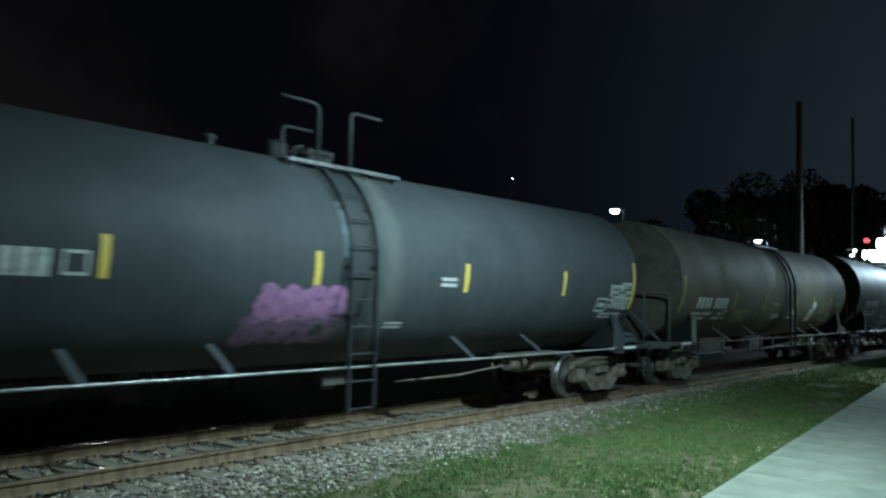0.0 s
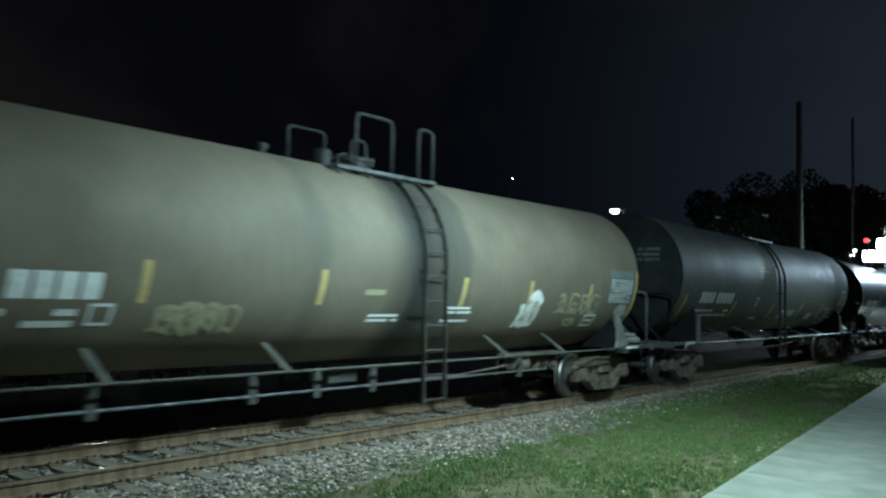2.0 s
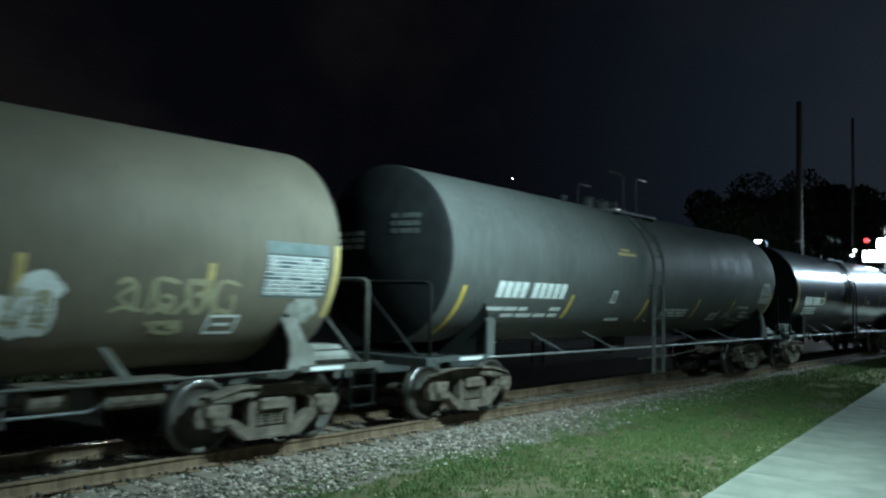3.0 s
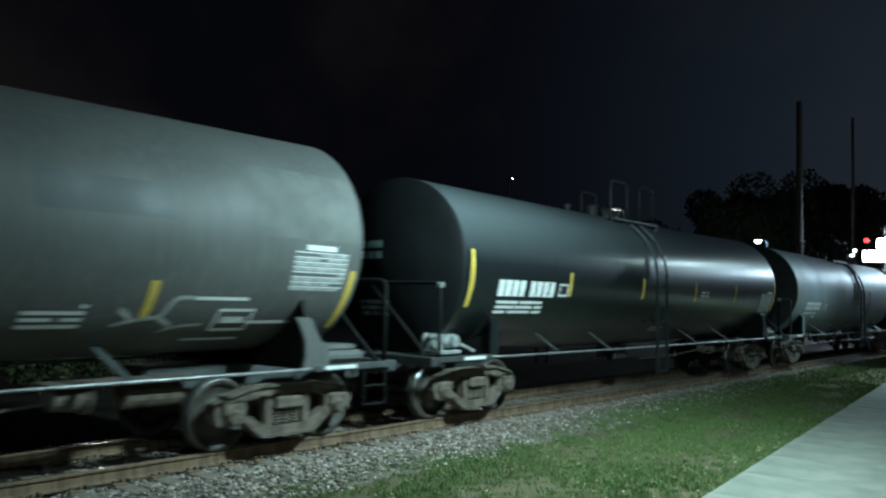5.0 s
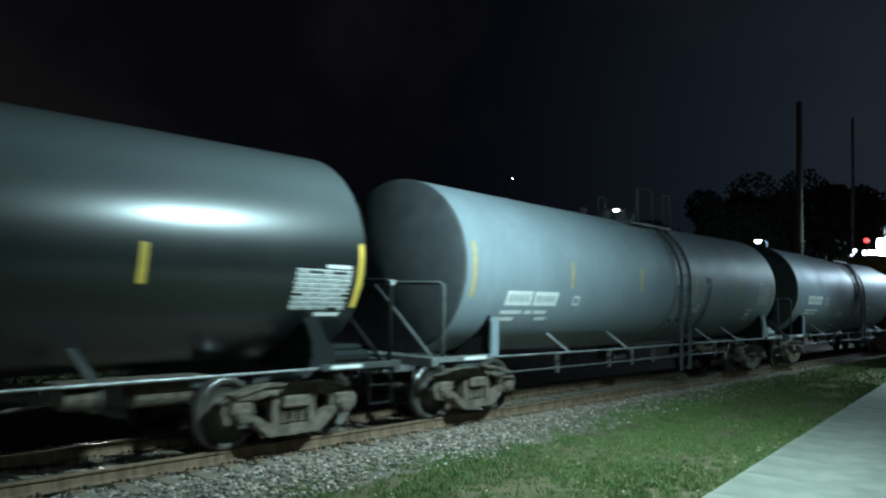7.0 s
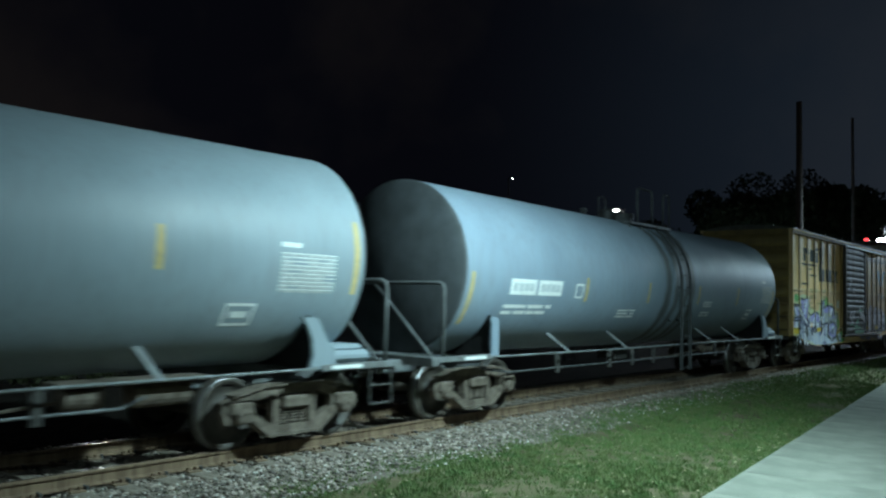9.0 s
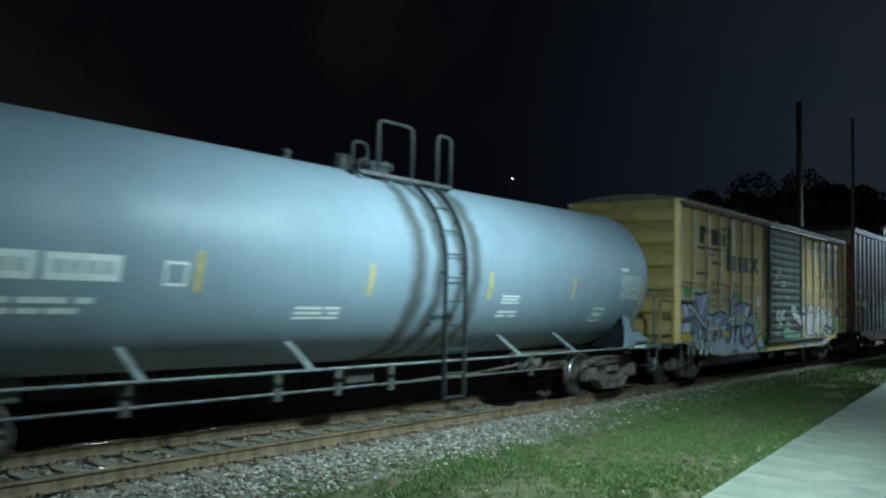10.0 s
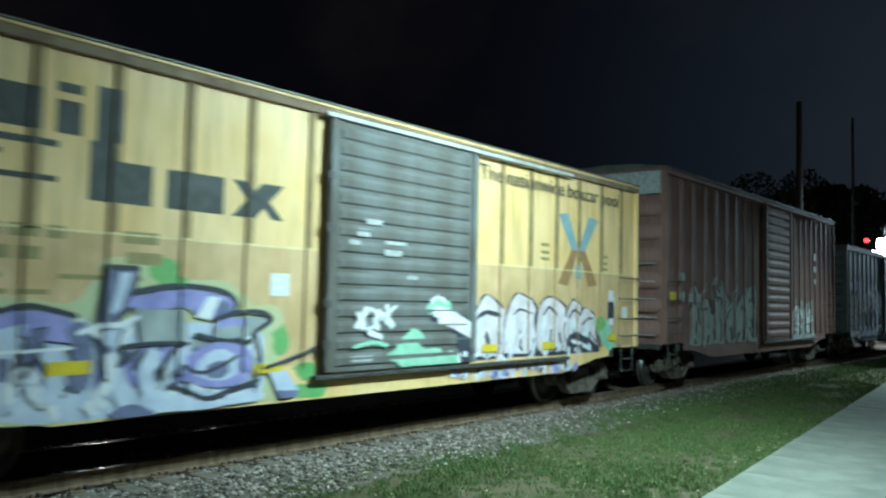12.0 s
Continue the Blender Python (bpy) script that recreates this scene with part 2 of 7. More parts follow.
def plate(bm, outline, y0, y1, holes=(), flip=False):
    """A plate cut to an outline in x and z (or y and z if flip), with holes, between two depths."""
    loops = []
    for pts in (outline, *holes):
        vs = [bm.verts.new((x, y0, z) if not flip else (y0, x, z)) for x, z in pts]
        loops += [bm.edges.new((vs[i], vs[(i + 1) % len(vs)])) for i in range(len(vs))]
    r = bmesh.ops.triangle_fill(bm, edges=loops, use_beauty=True, use_dissolve=False)
    faces = [g for g in r["geom"] if isinstance(g, bmesh.types.BMFace)]
    ex = bmesh.ops.extrude_face_region(bm, geom=faces)
    step = (0, y1 - y0, 0) if not flip else (y1 - y0, 0, 0)
    bmesh.ops.translate(bm, vec=step, verts=[g for g in ex["geom"] if isinstance(g, bmesh.types.BMVert)])


# ---- trucks, wheels and couplers, alike on all cars ----
WHEEL_R = 0.457
HALF_BASE = 0.889


def make_sideframe(sign):
    bm = bmesh.new()
    outline = [(-1.16, 0.50), (-1.14, 0.62), (-1.00, 0.69), (-0.80, 0.70), (-0.52, 0.80), (0.52, 0.80), (0.80, 0.70), (1.00, 0.69),
               (1.14, 0.62), (1.16, 0.50), (1.10, 0.36), (1.00, 0.34), (0.98, 0.45), (0.80, 0.45), (0.78, 0.36), (0.66, 0.36), (0.42, 0.17), (-0.42, 0.17), (-0.66, 0.36),
               (-0.78, 0.36), (-0.80, 0.45), (-0.98, 0.45), (-1.00, 0.34), (-1.10, 0.36)]
    tri = [(0.365, 0.30), (0.67, 0.46), (0.67, 0.60), (0.365, 0.70)]
    mid = [(-0.26, 0.28), (0.26, 0.28), (0.26, 0.68), (-0.26, 0.68)]
    plate(bm, outline, sign * 0.93, sign * 1.07, (tri, [(-x, z) for x, z in reversed(tri)], mid))
    # flanges along the top and the bottom chord
    for a, b in (((-0.52, 0.81), (0.52, 0.81)), ((-0.42, 0.165), (0.42, 0.165)), ((0.42, 0.165), (0.68, 0.36)), ((-0.42, 0.165), (-0.68, 0.36)), ((-1.0, 0.70), (-0.52, 0.81)), ((1.0, 0.70), (0.52, 0.81))):
        v = Vector((b[0] - a[0], 0, b[1] - a[1])).normalized().cross(Vector((0, 1, 0))) * 0.018
        q = [bm.verts.new((p[0] + s * v.x, sign * y, p[1] + s * v.z)) for y in (0.90, 1.12) for p, s in ((a, 1), (b, 1), (b, -1), (a, -1))]
        for f in ((0, 1, 2, 3), (7, 6, 5, 4), (0, 4, 5, 1), (1, 5, 6, 2), (2, 6, 7, 3), (3, 7, 4, 0)):
            bm.faces.new([q[i] for i in f])
    # bearing housings
    for x in (-HALF_BASE, HALF_BASE):
        soft_box(bm, x - 0.17, x + 0.17, min(sign * 0.90, sign * 1.13), max(sign * 0.90, sign * 1.13), 0.46, 0.64, 0.03)
    return bm


def make_spring():
    bm = bmesh.new()
    tube(bm, [(0.062 * math.cos(a), 0.062 * math.sin(a), 0.29 + 0.20 * a / (2 * math.pi * 5)) for a in np.linspace(0, 10 * math.pi, 41)], 0.015, 5)
    return bm


def make_bolster():
    bm = bmesh.new()
    soft_box(bm, -0.22, 0.22, -1.14, 1.14, 0.49, 0.66, 0.03)
    soft_box(bm, -0.30, 0.30, -0.55, 0.55, 0.44, 0.74, 0.04)
    lathe(bm, [(0.74, 0.2), (0.84, 0.2)], 20, "z")
    for s in (-1, 1):
        soft_box(bm, -0.12, 0.12, s * 0.72 - 0.1, s * 0.72 + 0.1, 0.64, 0.78, 0.02)
    return bm


def make_brake_beam():
    bm = bmesh.new()
    for s in (-1, 1):
        tube(bm, [(s * 0.38, -0.82, 0.36), (s * 0.30, 0, 0.34), (s * 0.38, 0.82, 0.36)], 0.04, 6)
        for y in (-0.75, 0.75):
            soft_box(bm, s * 0.41 - 0.035, s * 0.41 + 0.035, y - 0.05, y + 0.05, 0.22, 0.56, 0.015)
    tube(bm, [(-0.38, 0.1, 0.36), (-0.1, 0.1, 0.3), (0.38, 0.1, 0.40)], 0.02, 6)
    return bm


def make_wheelset():
    bm = bmesh.new()
    tube(bm, [(0, -0.98, 0), (0, 0.98, 0)], 0.085, 14)
    for s in (-1, 1):
        prof = [(0.69, 0.09), (0.69, 0.16), (0.715, 0.19), (0.735, 0.33), (0.68, 0.385), (0.68, WHEEL_R + 0.026), (0.705, WHEEL_R + 0.026), (0.722, WHEEL_R),
                (0.815, WHEEL_R - 0.004), (0.822, WHEEL_R - 0.012), (0.822, 0.395), (0.775, 0.375), (0.76, 0.20), (0.80, 0.165), (0.83, 0.15), (0.83, 0.09)]
        lathe(bm, [(s * a, r) for a, r in prof], 40, "y")
    return bm


def make_tread(s):
    bm = bmesh.new()
    if s:
        lathe(bm, [(s * 0.724, WHEEL_R + 0.0015), (s * 0.812, WHEEL_R - 0.0015), (s * 0.80, WHEEL_R - 0.02), (s * 0.73, WHEEL_R - 0.02), (s * 0.724, WHEEL_R + 0.0015)], 40, "y")
    return bm


def make_bearing_cap(s):
    bm = bmesh.new()
    if s:
        lathe(bm, [(s * 0.95, 0.12), (s * 1.10, 0.12), (s * 1.12, 0.10), (s * 1.165, 0.095), (s * 1.175, 0.07)], 18, "y")
        for k in range(3):
            a = 2 * math.pi * k / 3
            lathe(bm, [(s * 1.165, 0.02), (s * 1.20, 0.018)], 6, "y", (0.055 * math.cos(a), 0, 0.055 * math.sin(a)))
    return bm


def make_coupler(sign):
    bm = bmesh.new()
    soft_box(bm, min(0, sign * 0.5), max(0, sign * 0.5), -0.075, 0.075, 0.80, 0.95, 0.02)
    plate(bm, [(sign * x, z) for x, z in ((0.26, 0.72), (0.40, 0.70), (0.44, 0.74), (0.44, 1.00), (0.38, 1.04), (0.26, 1.02))], -0.14, 0.12)
    soft_box(bm, min(sign * 0.36, sign * 0.47), max(sign * 0.36, sign * 0.47), 0.02, 0.16, 0.74, 1.0, 0.03)
    lathe(bm, [(0.68, 0.03), (1.07, 0.03)], 8, "z", (sign * 0.38, -0.08, 0))
    return bm


def make_air_hose(sign):
    bm = bmesh.new()
    tube(bm, [(sign * x, 0.33, z) for x, z in ((-0.05, 0.70), (0.08, 0.66), (0.20, 0.50), (0.32, 0.38), (0.45, 0.36))], 0.024, 7)
    return bm


WHEELSETS = []   # (wheelset, x on its car, z)


def add_running_gear(car, truck_x, striker):
    """Two trucks with their wheelsets, and a coupler and hose at each end."""
    for tx in truck_x:
        e = part("truck", shared("truck", make_bolster, CAST), None, car, "dusty cast steel truck")
        e.location = (tx, 0, 0)
        for s in (-1, 1):
            part("side_frame", shared(f"side_frame{s}", lambda: make_sideframe(s), CAST), None, e)
            for x in (-0.16, 0.0, 0.16):
                part("coil_spring", shared("coil_spring", make_spring, CAST), None, e).location = (x, s, 0)
        part("brake_beam", shared("brake_beam", make_brake_beam, STEEL_DARK), None, e)
        for wx in (-HALF_BASE, HALF_BASE):
            w = part("wheelset", shared("wheelset", make_wheelset, WHEEL_STEEL, True), None, car, "steel wheels on their axle, worn brown")
            w.location = (tx + wx, 0, WHEEL_R)
            for s in (-1, 1):
                part("tread", shared(f"tread{s}", lambda: make_tread(s), TREAD, True), None, w, "shiny worn running surface")
                part("bearing_cap", shared(f"bearing_cap{s}", lambda: make_bearing_cap(s), CAST, False), None, w)
            WHEELSETS.append((w, tx + wx, WHEEL_R))
    for s in (-1, 1):
        c = part("coupler", shared(f"coupler{s}", lambda: make_coupler(s), STEEL_DARK), None, car, "knuckle coupler of dark cast steel")
        c.location = (s * striker, 0, 0)
        h = part("air_hose", shared(f"air_hose{s}", lambda: make_air_hose(s), RUBBER), None, car)
        h.location = (s * striker, 0, 0)


# ---- tank cars ----
TANK_R = 1.52
SHELL = 7.80       # half length of the straight shell


class Tank:
    """The tank's surface: two halves that fall a little towards the middle."""

    def __init__(self, zc, r=TANK_R):
        self.zc, self.r = zc, r

    def axis(self, x):
        return self.zc + 0.05 * (abs(x) / SHELL - 0.5)

    def at(self, x, z, lift, side=-1):
        h = max(-0.999, min(0.999, (z - self.axis(x)) / self.r))
        a = math.asin(h)
        return (x, side * (self.r + lift) * math.cos(a), self.axis(x) + (self.r + lift) * math.sin(a))


def turned(tank, prof, ends, n=72):
    bm = bmesh.new()
    rings = []
    for x, r in prof:
        z = tank.axis(max(-SHELL, min(SHELL, x)))
        x += ends[0] if x < -7 else ends[1] if x > 7 else 0.0
        rings.append([bm.verts.new((x, max(r, 0.004) * math.cos(2 * math.pi * k / n), z + max(r, 0.004) * math.sin(2 * math.pi * k / n))) for k in range(n)])
    for a, b in zip(rings, rings[1:]):
        for k in range(n):
            bm.faces.new((a[k], a[(k + 1) % n], b[(k + 1) % n], b[k]))
    if prof[-1][1] < 0.01:
        bm.faces.new(rings[-1])
    return bm


def make_shell(tank, ends=(0.0, 0.0)):
    return turned(tank, [(x, tank.r) for x in (-SHELL, -SHELL + 0.03, -5.1, -2.6, -0.02, 0.02, 2.6, 5.1, SHELL - 0.03, SHELL)], ends)


def make_head(tank, s, ends=(0.0, 0.0)):
    """The dished end: a tight knuckle at the rim, then a shallow crown."""
    k, crown = 0.07, 0.34
    dish = [(SHELL, tank.r)] + [(SHELL + k * math.sin(a), tank.r - k + k * math.cos(a)) for a in (0.35, 0.75, 1.05)]
    x0, r0 = dish[-1]
    dish += [(x0 + crown * (1 - (r / r0) ** 2), r) for r in (r0 * f for f in (0.9, 0.75, 0.55, 0.3, 0.003))]
    return turned(tank, [(s * x, r) for x, r in dish], ends)


def head_mark(bm, tank, s, end, y0, y1, z0, z1, lift=0.008):
    """A mark on the crown of a dished end, y across from the axis, z in height."""
    def spot(y, z):
        q = math.hypot(y, z - tank.axis(SHELL)) / (tank.r - 0.035)
        return bm.verts.new((s * (SHELL + 0.061 + 0.34 * (1 - q * q) + lift) + end, y, z))
    n = 4
    for i in range(n):
        a, b = y0 + (y1 - y0) * i / n, y0 + (y1 - y0) * (i + 1) / n
        bm.faces.new((spot(a, z0), spot(b, z0), spot(b, z1), spot(a, z1)))


def make_seam(tank, x):
    """Weld bead round the shell where two courses meet."""
    bm = bmesh.new()
    n, z = 64, tank.axis(x)
    rings = [[bm.verts.new((x + dx, (tank.r + dr) * math.cos(2 * math.pi * k / n), z + (tank.r + dr) * math.sin(2 * math.pi * k / n))) for k in range(n)]
             for dx, dr in ((-0.014, -0.004), (0, 0.005), (0.014, -0.004))]
    for a, b in zip(rings, rings[1:]):
        for k in range(n):
            bm.faces.new((a[k], a[(k + 1) % n], b[(k + 1) % n], b[k]))
    return bm


def curved(bm, tank, x0, x1, z0, z1, lift=0.004, lean=0.0, side=-1):
    """A marking laid on the tank: x0..x1 along it, z0..z1 in height, leaning by so many metres to its foot."""
    n, m = max(1, round((z1 - z0) / 0.06)), max(1, round((x1 - x0) / 0.6))
    g = [[bm.verts.new(tank.at(x0 + (x1 - x0) * i / m + lean * (1 - j / n), z0 + (z1 - z0) * j / n, lift, side)) for i in range(m + 1)] for j in range(n + 1)]
    for j in range(n):
        for i in range(m):
            bm.faces.new((g[j][i], g[j][i + 1], g[j + 1][i + 1], g[j + 1][i]))


def lettering(bm, tank, x0, x1, z0, z1, groups, lift=0.005, rng=None):
    """A line of marks that stand for a car's marks: bars of the size of its characters."""
    total = sum(groups) + 0.6 * (len(groups) - 1)
    w = (x1 - x0) / total
    x = x0
    for g in groups:
        for _ in range(g):
            curved(bm, tank, x + 0.07 * w, x + 0.88 * w, z0, z1, lift)
            x += w
        x += 0.6 * w


def spray(bm, tank, x0, x1, z0, z1, seed, cut=0.5, lift=0.006, step=0.03, scale=3.0):
    """A sprayed tag with a ragged edge, laid on the tank."""
    nx, nz = int((x1 - x0) / step), int((z1 - z0) / step)
    verts = {}
    for i in range(nx):
        for j in range(nz):
            u, v = (i + 0.5) / nx, (j + 0.5) / nz
            edge = min(u, 1 - u) * 2.2 + min(v, 1 - v) * 1.6
            if noise.noise((i * step * scale + seed, j * step * scale * 1.3, seed * 0.7)) * 0.9 + min(edge, 1.0) > cut + 0.25:
                q = []
                for a, b in ((i, j), (i + 1, j), (i + 1, j + 1), (i, j + 1)):
                    if (a, b) not in verts:
                        verts[a, b] = bm.verts.new(tank.at(x0 + a * step, z0 + b * step, lift))
                    q.append(verts[a, b])
                bm.faces.new(q)


def make_ladder(tank, lx, side):
    bm = bmesh.new()
    w = 0.25
    path = [(a, tank.axis(lx) + (tank.r + 0.09) * math.sin(a), (tank.r + 0.09) * math.cos(a)) for a in np.linspace(0.95, 0.0, 9)]
    for dx in (-w, w):
        pts = [(lx + dx, side * y, z) for _, z, y in path] + [(lx + dx, side * (tank.r + 0.09), z) for z in (2.0, 1.4, 0.9, 0.42)]
        for a, b in zip(pts, pts[1:]):
            # flat bars
            d = (Vector(b) - Vector(a))
            out = Vector((0, side, 0)) if abs(d.z) > abs(d.y) else Vector((0, 0, 1))
            out = (out - d.normalized() * out.dot(d.normalized())).normalized() * 0.035
            q = [bm.verts.new(Vector(p) + Vector((sx, 0, 0)) + out * so) for p in (a, b) for sx, so in ((-0.012, -1), (0.012, -1), (0.012, 1), (-0.012, 1))]
            for f in ((0, 1, 2, 3), (7, 6, 5, 4), (0, 4, 5, 1), (1, 5, 6, 2), (2, 6, 7, 3), (3, 7, 4, 0)):
                bm.faces.new([q[i] for i in f])
    z = 0.47
    while z < 3.7:
        zz = z - tank.axis(lx)
        y = tank.r + 0.09 if zz <= 0 else math.sqrt(max((tank.r + 0.09) ** 2 - zz ** 2, 0.04))
        tube(bm, [(lx - w, side * y, z), (lx + w, side * y, z)], 0.013, 6)
        z += 0.37
    return bm


def make_ladder_bracket(tank, x, z, side):
    bm = bmesh.new()
    tube(bm, [tank.at(x, z, -0.01, side), tank.at(x, z, 0.09, side)], 0.018, 5)
    return bm


def make_hoop(x0, x1, y, z0, z1, leave=""):
    bm = bmesh.new()
    r = 0.10
    pts = [(x0, y, z0), (x0, y, z1 - r)] + [(x0 + r - r * math.cos(a), y, z1 - r + r * math.sin(a)) for a in (0.5, 1.05)] + [(x0 + r, y, z1), (x1 - r, y, z1)]
    pts += [(x1 - r + r * math.sin(a), y, z1 - r + r * math.cos(a)) for a in (0.5, 1.05)] + [(x1, y, z1 - r), (x1, y, z0)]
    # some are open hooks with one leg
    if leave == "left":
        pts = pts[4:]
    elif leave == "right":
        pts = pts[:6]
    tube(bm, pts, 0.027, 8)
    return bm


def make_platform(lx, z):
    """Open grating in a frame round the manway."""
    bm = bmesh.new()
    x0, x1 = lx - 1.13, lx + 1.13
    for y in (-0.82, 0.82):
        box(bm, x0, x1, y - 0.03, y + 0.03, z - 0.055, z)
        box(bm, x0, x1, y * 0.55 - 0.02, y * 0.55 + 0.02, z - 0.06, z - 0.004)
    for x in (x0, x1, lx - 0.6, lx + 0.6):
        box(bm, x - 0.025, x + 0.025, -0.785, 0.785, z - 0.08, z - 0.006)
    for side in (-1, 1):
        for k in range(int((x1 - x0) / 0.09)):
            box(bm, x0 + 0.05 + k * 0.09, x0 + 0.062 + k * 0.09, min(side * 0.47, side * 0.785), max(side * 0.47, side * 0.785), z - 0.03, z - 0.002)
    return bm


def make_platform_leg(tank, x, y, z):
    bm = bmesh.new()
    zt = tank.axis(x) + math.sqrt(tank.r ** 2 - y * y) - 0.02
    box(bm, x - 0.03, x + 0.03, y - 0.03, y + 0.03, zt, z - 0.09)
    return bm


def make_eye_bolt():
    bm = bmesh.new()
    tube(bm, [(0, 0, 0.10), (0, 0, 0.23)], 0.022, 6)
    return bm


def make_manway(tank, x):
    bm = bmesh.new()
    z = tank.axis(x) + tank.r
    lathe(bm, [(z - 0.12, 0.30), (z + 0.14, 0.30), (z + 0.14, 0.34), (z + 0.18, 0.34), (z + 0.21, 0.30), (z + 0.24, 0.10), (z + 0.245, 0.001)], 28, "z", (x, 0, 0))
    return bm


def make_valve_cover(tank, x):
    bm = bmesh.new()
    z = tank.axis(x) + tank.r
    lathe(bm, [(z - 0.1, 0.17), (z + 0.22, 0.17), (z + 0.27, 0.13), (z + 0.28, 0.001)], 20, "z", (x, 0, 0))
    tube(bm, [(x + 0.28, -0.1, z - 0.05), (x + 0.28, -0.1, z + 0.20), (x + 0.40, -0.16, z + 0.24)], 0.03, 7)
    return bm


def make_vent_pipe(tank, x):
    bm = bmesh.new()
    z = tank.axis(x) + tank.r
    lathe(bm, [(z - 0.08, 0.06), (z + 0.10, 0.06), (z + 0.10, 0.09), (z + 0.15, 0.09), (z + 0.18, 0.05), (z + 0.19, 0.001)], 16, "z", (x, 0, 0))
    return bm


def make_saddle(tank, s):
    """Bolster web under the tank's end, cut to the shell, with a flange at each side."""
    bm = bmesh.new()
    x = s * 6.93
    zc = tank.axis(x)
    arc = [(tank.r * math.sin(a) * 1.0, zc - tank.r * math.cos(a)) for a in np.linspace(-1.02, 1.02, 17)]
    plate(bm, [(-1.40, 1.02), (-1.40, 1.62)] + [(y, z) for y, z in arc] + [(1.40, 1.62), (1.40, 1.02)], x - 0.02, x + 0.02, flip=True)
    return bm


def make_saddle_bracket(s, side):
    bm = bmesh.new()
    x = s * 6.93
    if s < 0:
        # flange plate at the side of the car
        plate(bm, [(x - 0.10, 1.02), (x - 0.10, 1.60), (x - 0.16, 1.68), (x + 0.02, 1.70), (x + 0.10, 1.64), (x + 0.10, 1.02)], side * 1.40, side * 1.44)
    else:
        # swept bracket that carries the tank's braked end
        plate(bm, [(x - 0.09, 1.02), (x - 0.03, 1.20), (x - 0.05, 1.42), (x - 0.14, 1.60), (x - 0.22, 1.71), (x + 0.04, 1.70), (x + 0.12, 1.56), (x + 0.22, 1.40), (x + 0.37, 1.28), (x + 0.40, 1.02)], side * 1.385, side * 1.44)
    return bm


def make_reservoir():
    """Long box beside the sill at the braked end."""
    bm = bmesh.new()
    soft_box(bm, 7.20, 8.02, -1.43, -0.80, 1.08, 1.25, 0.06)
    soft_box(bm, 7.30, 7.90, -1.38, -0.86, 1.22, 1.33, 0.05)
    return bm


def make_brake_stand(s):
    """Valve with its pipes and bracket on the end platform."""
    bm = bmesh.new()

    def block(x0, x1, y0, y1, z0, z1, r):
        soft_box(bm, min(s * x0, s * x1), max(s * x0, s * x1), y0, y1, z0, z1, r)

    block(7.92, 8.10, -1.16, -0.86, 1.08, 1.42, 0.04)
    block(7.62, 7.92, -1.20, -0.92, 1.20, 1.38, 0.05)
    block(7.56, 8.14, -1.22, -0.80, 1.08, 1.15, 0.02)
    lathe(bm, [(-1.26, 0.001), (-1.25, 0.10), (-1.16, 0.12), (-1.02, 0.11)], 14, "y", (s * 7.76, 0, 1.30))
    lathe(bm, [(-1.24, 0.001), (-1.23, 0.07), (-1.12, 0.08)], 12, "y", (s * 8.2, 0, 1.24))
    tube(bm, [(s * 8.1, -1.0, 1.36), (s * 8.26, -1.02, 1.42), (s * 8.36, -1.04, 1.30), (s * 8.38, -1.04, 1.08)], 0.03, 7)
    tube(bm, [(s * 7.62, -1.05, 1.28), (s * 7.42, -1.1, 1.22), (s * 7.2, -1.2, 1.12)], 0.03, 7)
    return bm


def make_rail_cap(s):
    """Bright bracket at the top of the end railing's near post."""
    bm = bmesh.new()
    soft_box(bm, min(s * 8.35, s * 8.45), max(s * 8.35, s * 8.45), -1.475, -1.375, 2.16, 2.25, 0.015)
    return bm


def make_stub_sill(s):
    bm = bmesh.new()
    soft_box(bm, min(s * 5.3, s * 8.6), max(s * 5.3, s * 8.6), -0.28, 0.28, 0.74, 1.06, 0.02)
    return bm


def make_end_sill(s):
    bm = bmesh.new()
    soft_box(bm, min(s * 8.46, s * 8.62), max(s * 8.46, s * 8.62), -1.465, 1.465, 0.93, 1.08, 0.012)
    return bm


def make_side_sill(s, y):
    bm = bmesh.new()
    soft_box(bm, min(s * 7.05, s * 8.455), max(s * 7.05, s * 8.455), y - 0.045, y + 0.045, 0.985, 1.075, 0.01)
    return bm


def make_grating(s):
    bm = bmesh.new()
    for k in range(8):
        x = 7.74 + k * 0.085
        box(bm, min(s * x, s * (x + 0.02)), max(s * x, s * (x + 0.02)), -1.375, 1.375, 1.03, 1.06)
    for y in (-0.9, 0, 0.9):
        box(bm, min(s * 7.70, s * 8.45), max(s * 7.70, s * 8.45), y - 0.02, y + 0.02, 0.995, 1.045)
    return bm


def make_sill_step(s, y):
    bm = bmesh.new()
    for dx in (7.98, 8.42):
        tube(bm, [(s * dx, y, 0.99), (s * dx, y, 0.48)], 0.016, 6)
    for z in (0.48, 0.74):
        tube(bm, [(s * 7.98, y, z), (s * 8.42, y, z)], 0.016, 6)
    return bm


def make_end_rail(s):
    """Railing across the end: two posts, a top bar and diagonal braces."""
    bm = bmesh.new()
    x = s * 8.40
    r = 0.09
    pts = [(x, -1.42, 1.06), (x, -1.42, 2.24 - r), (x, -1.42 + 0.03, 2.24 - 0.03), (x, -1.42 + r, 2.24), (x, 1.42 - r, 2.24), (x, 1.42 - 0.03, 2.24 - 0.03), (x, 1.42, 2.24 - r), (x, 1.42, 1.06)]
    tube(bm, pts, 0.032, 8)
    return bm


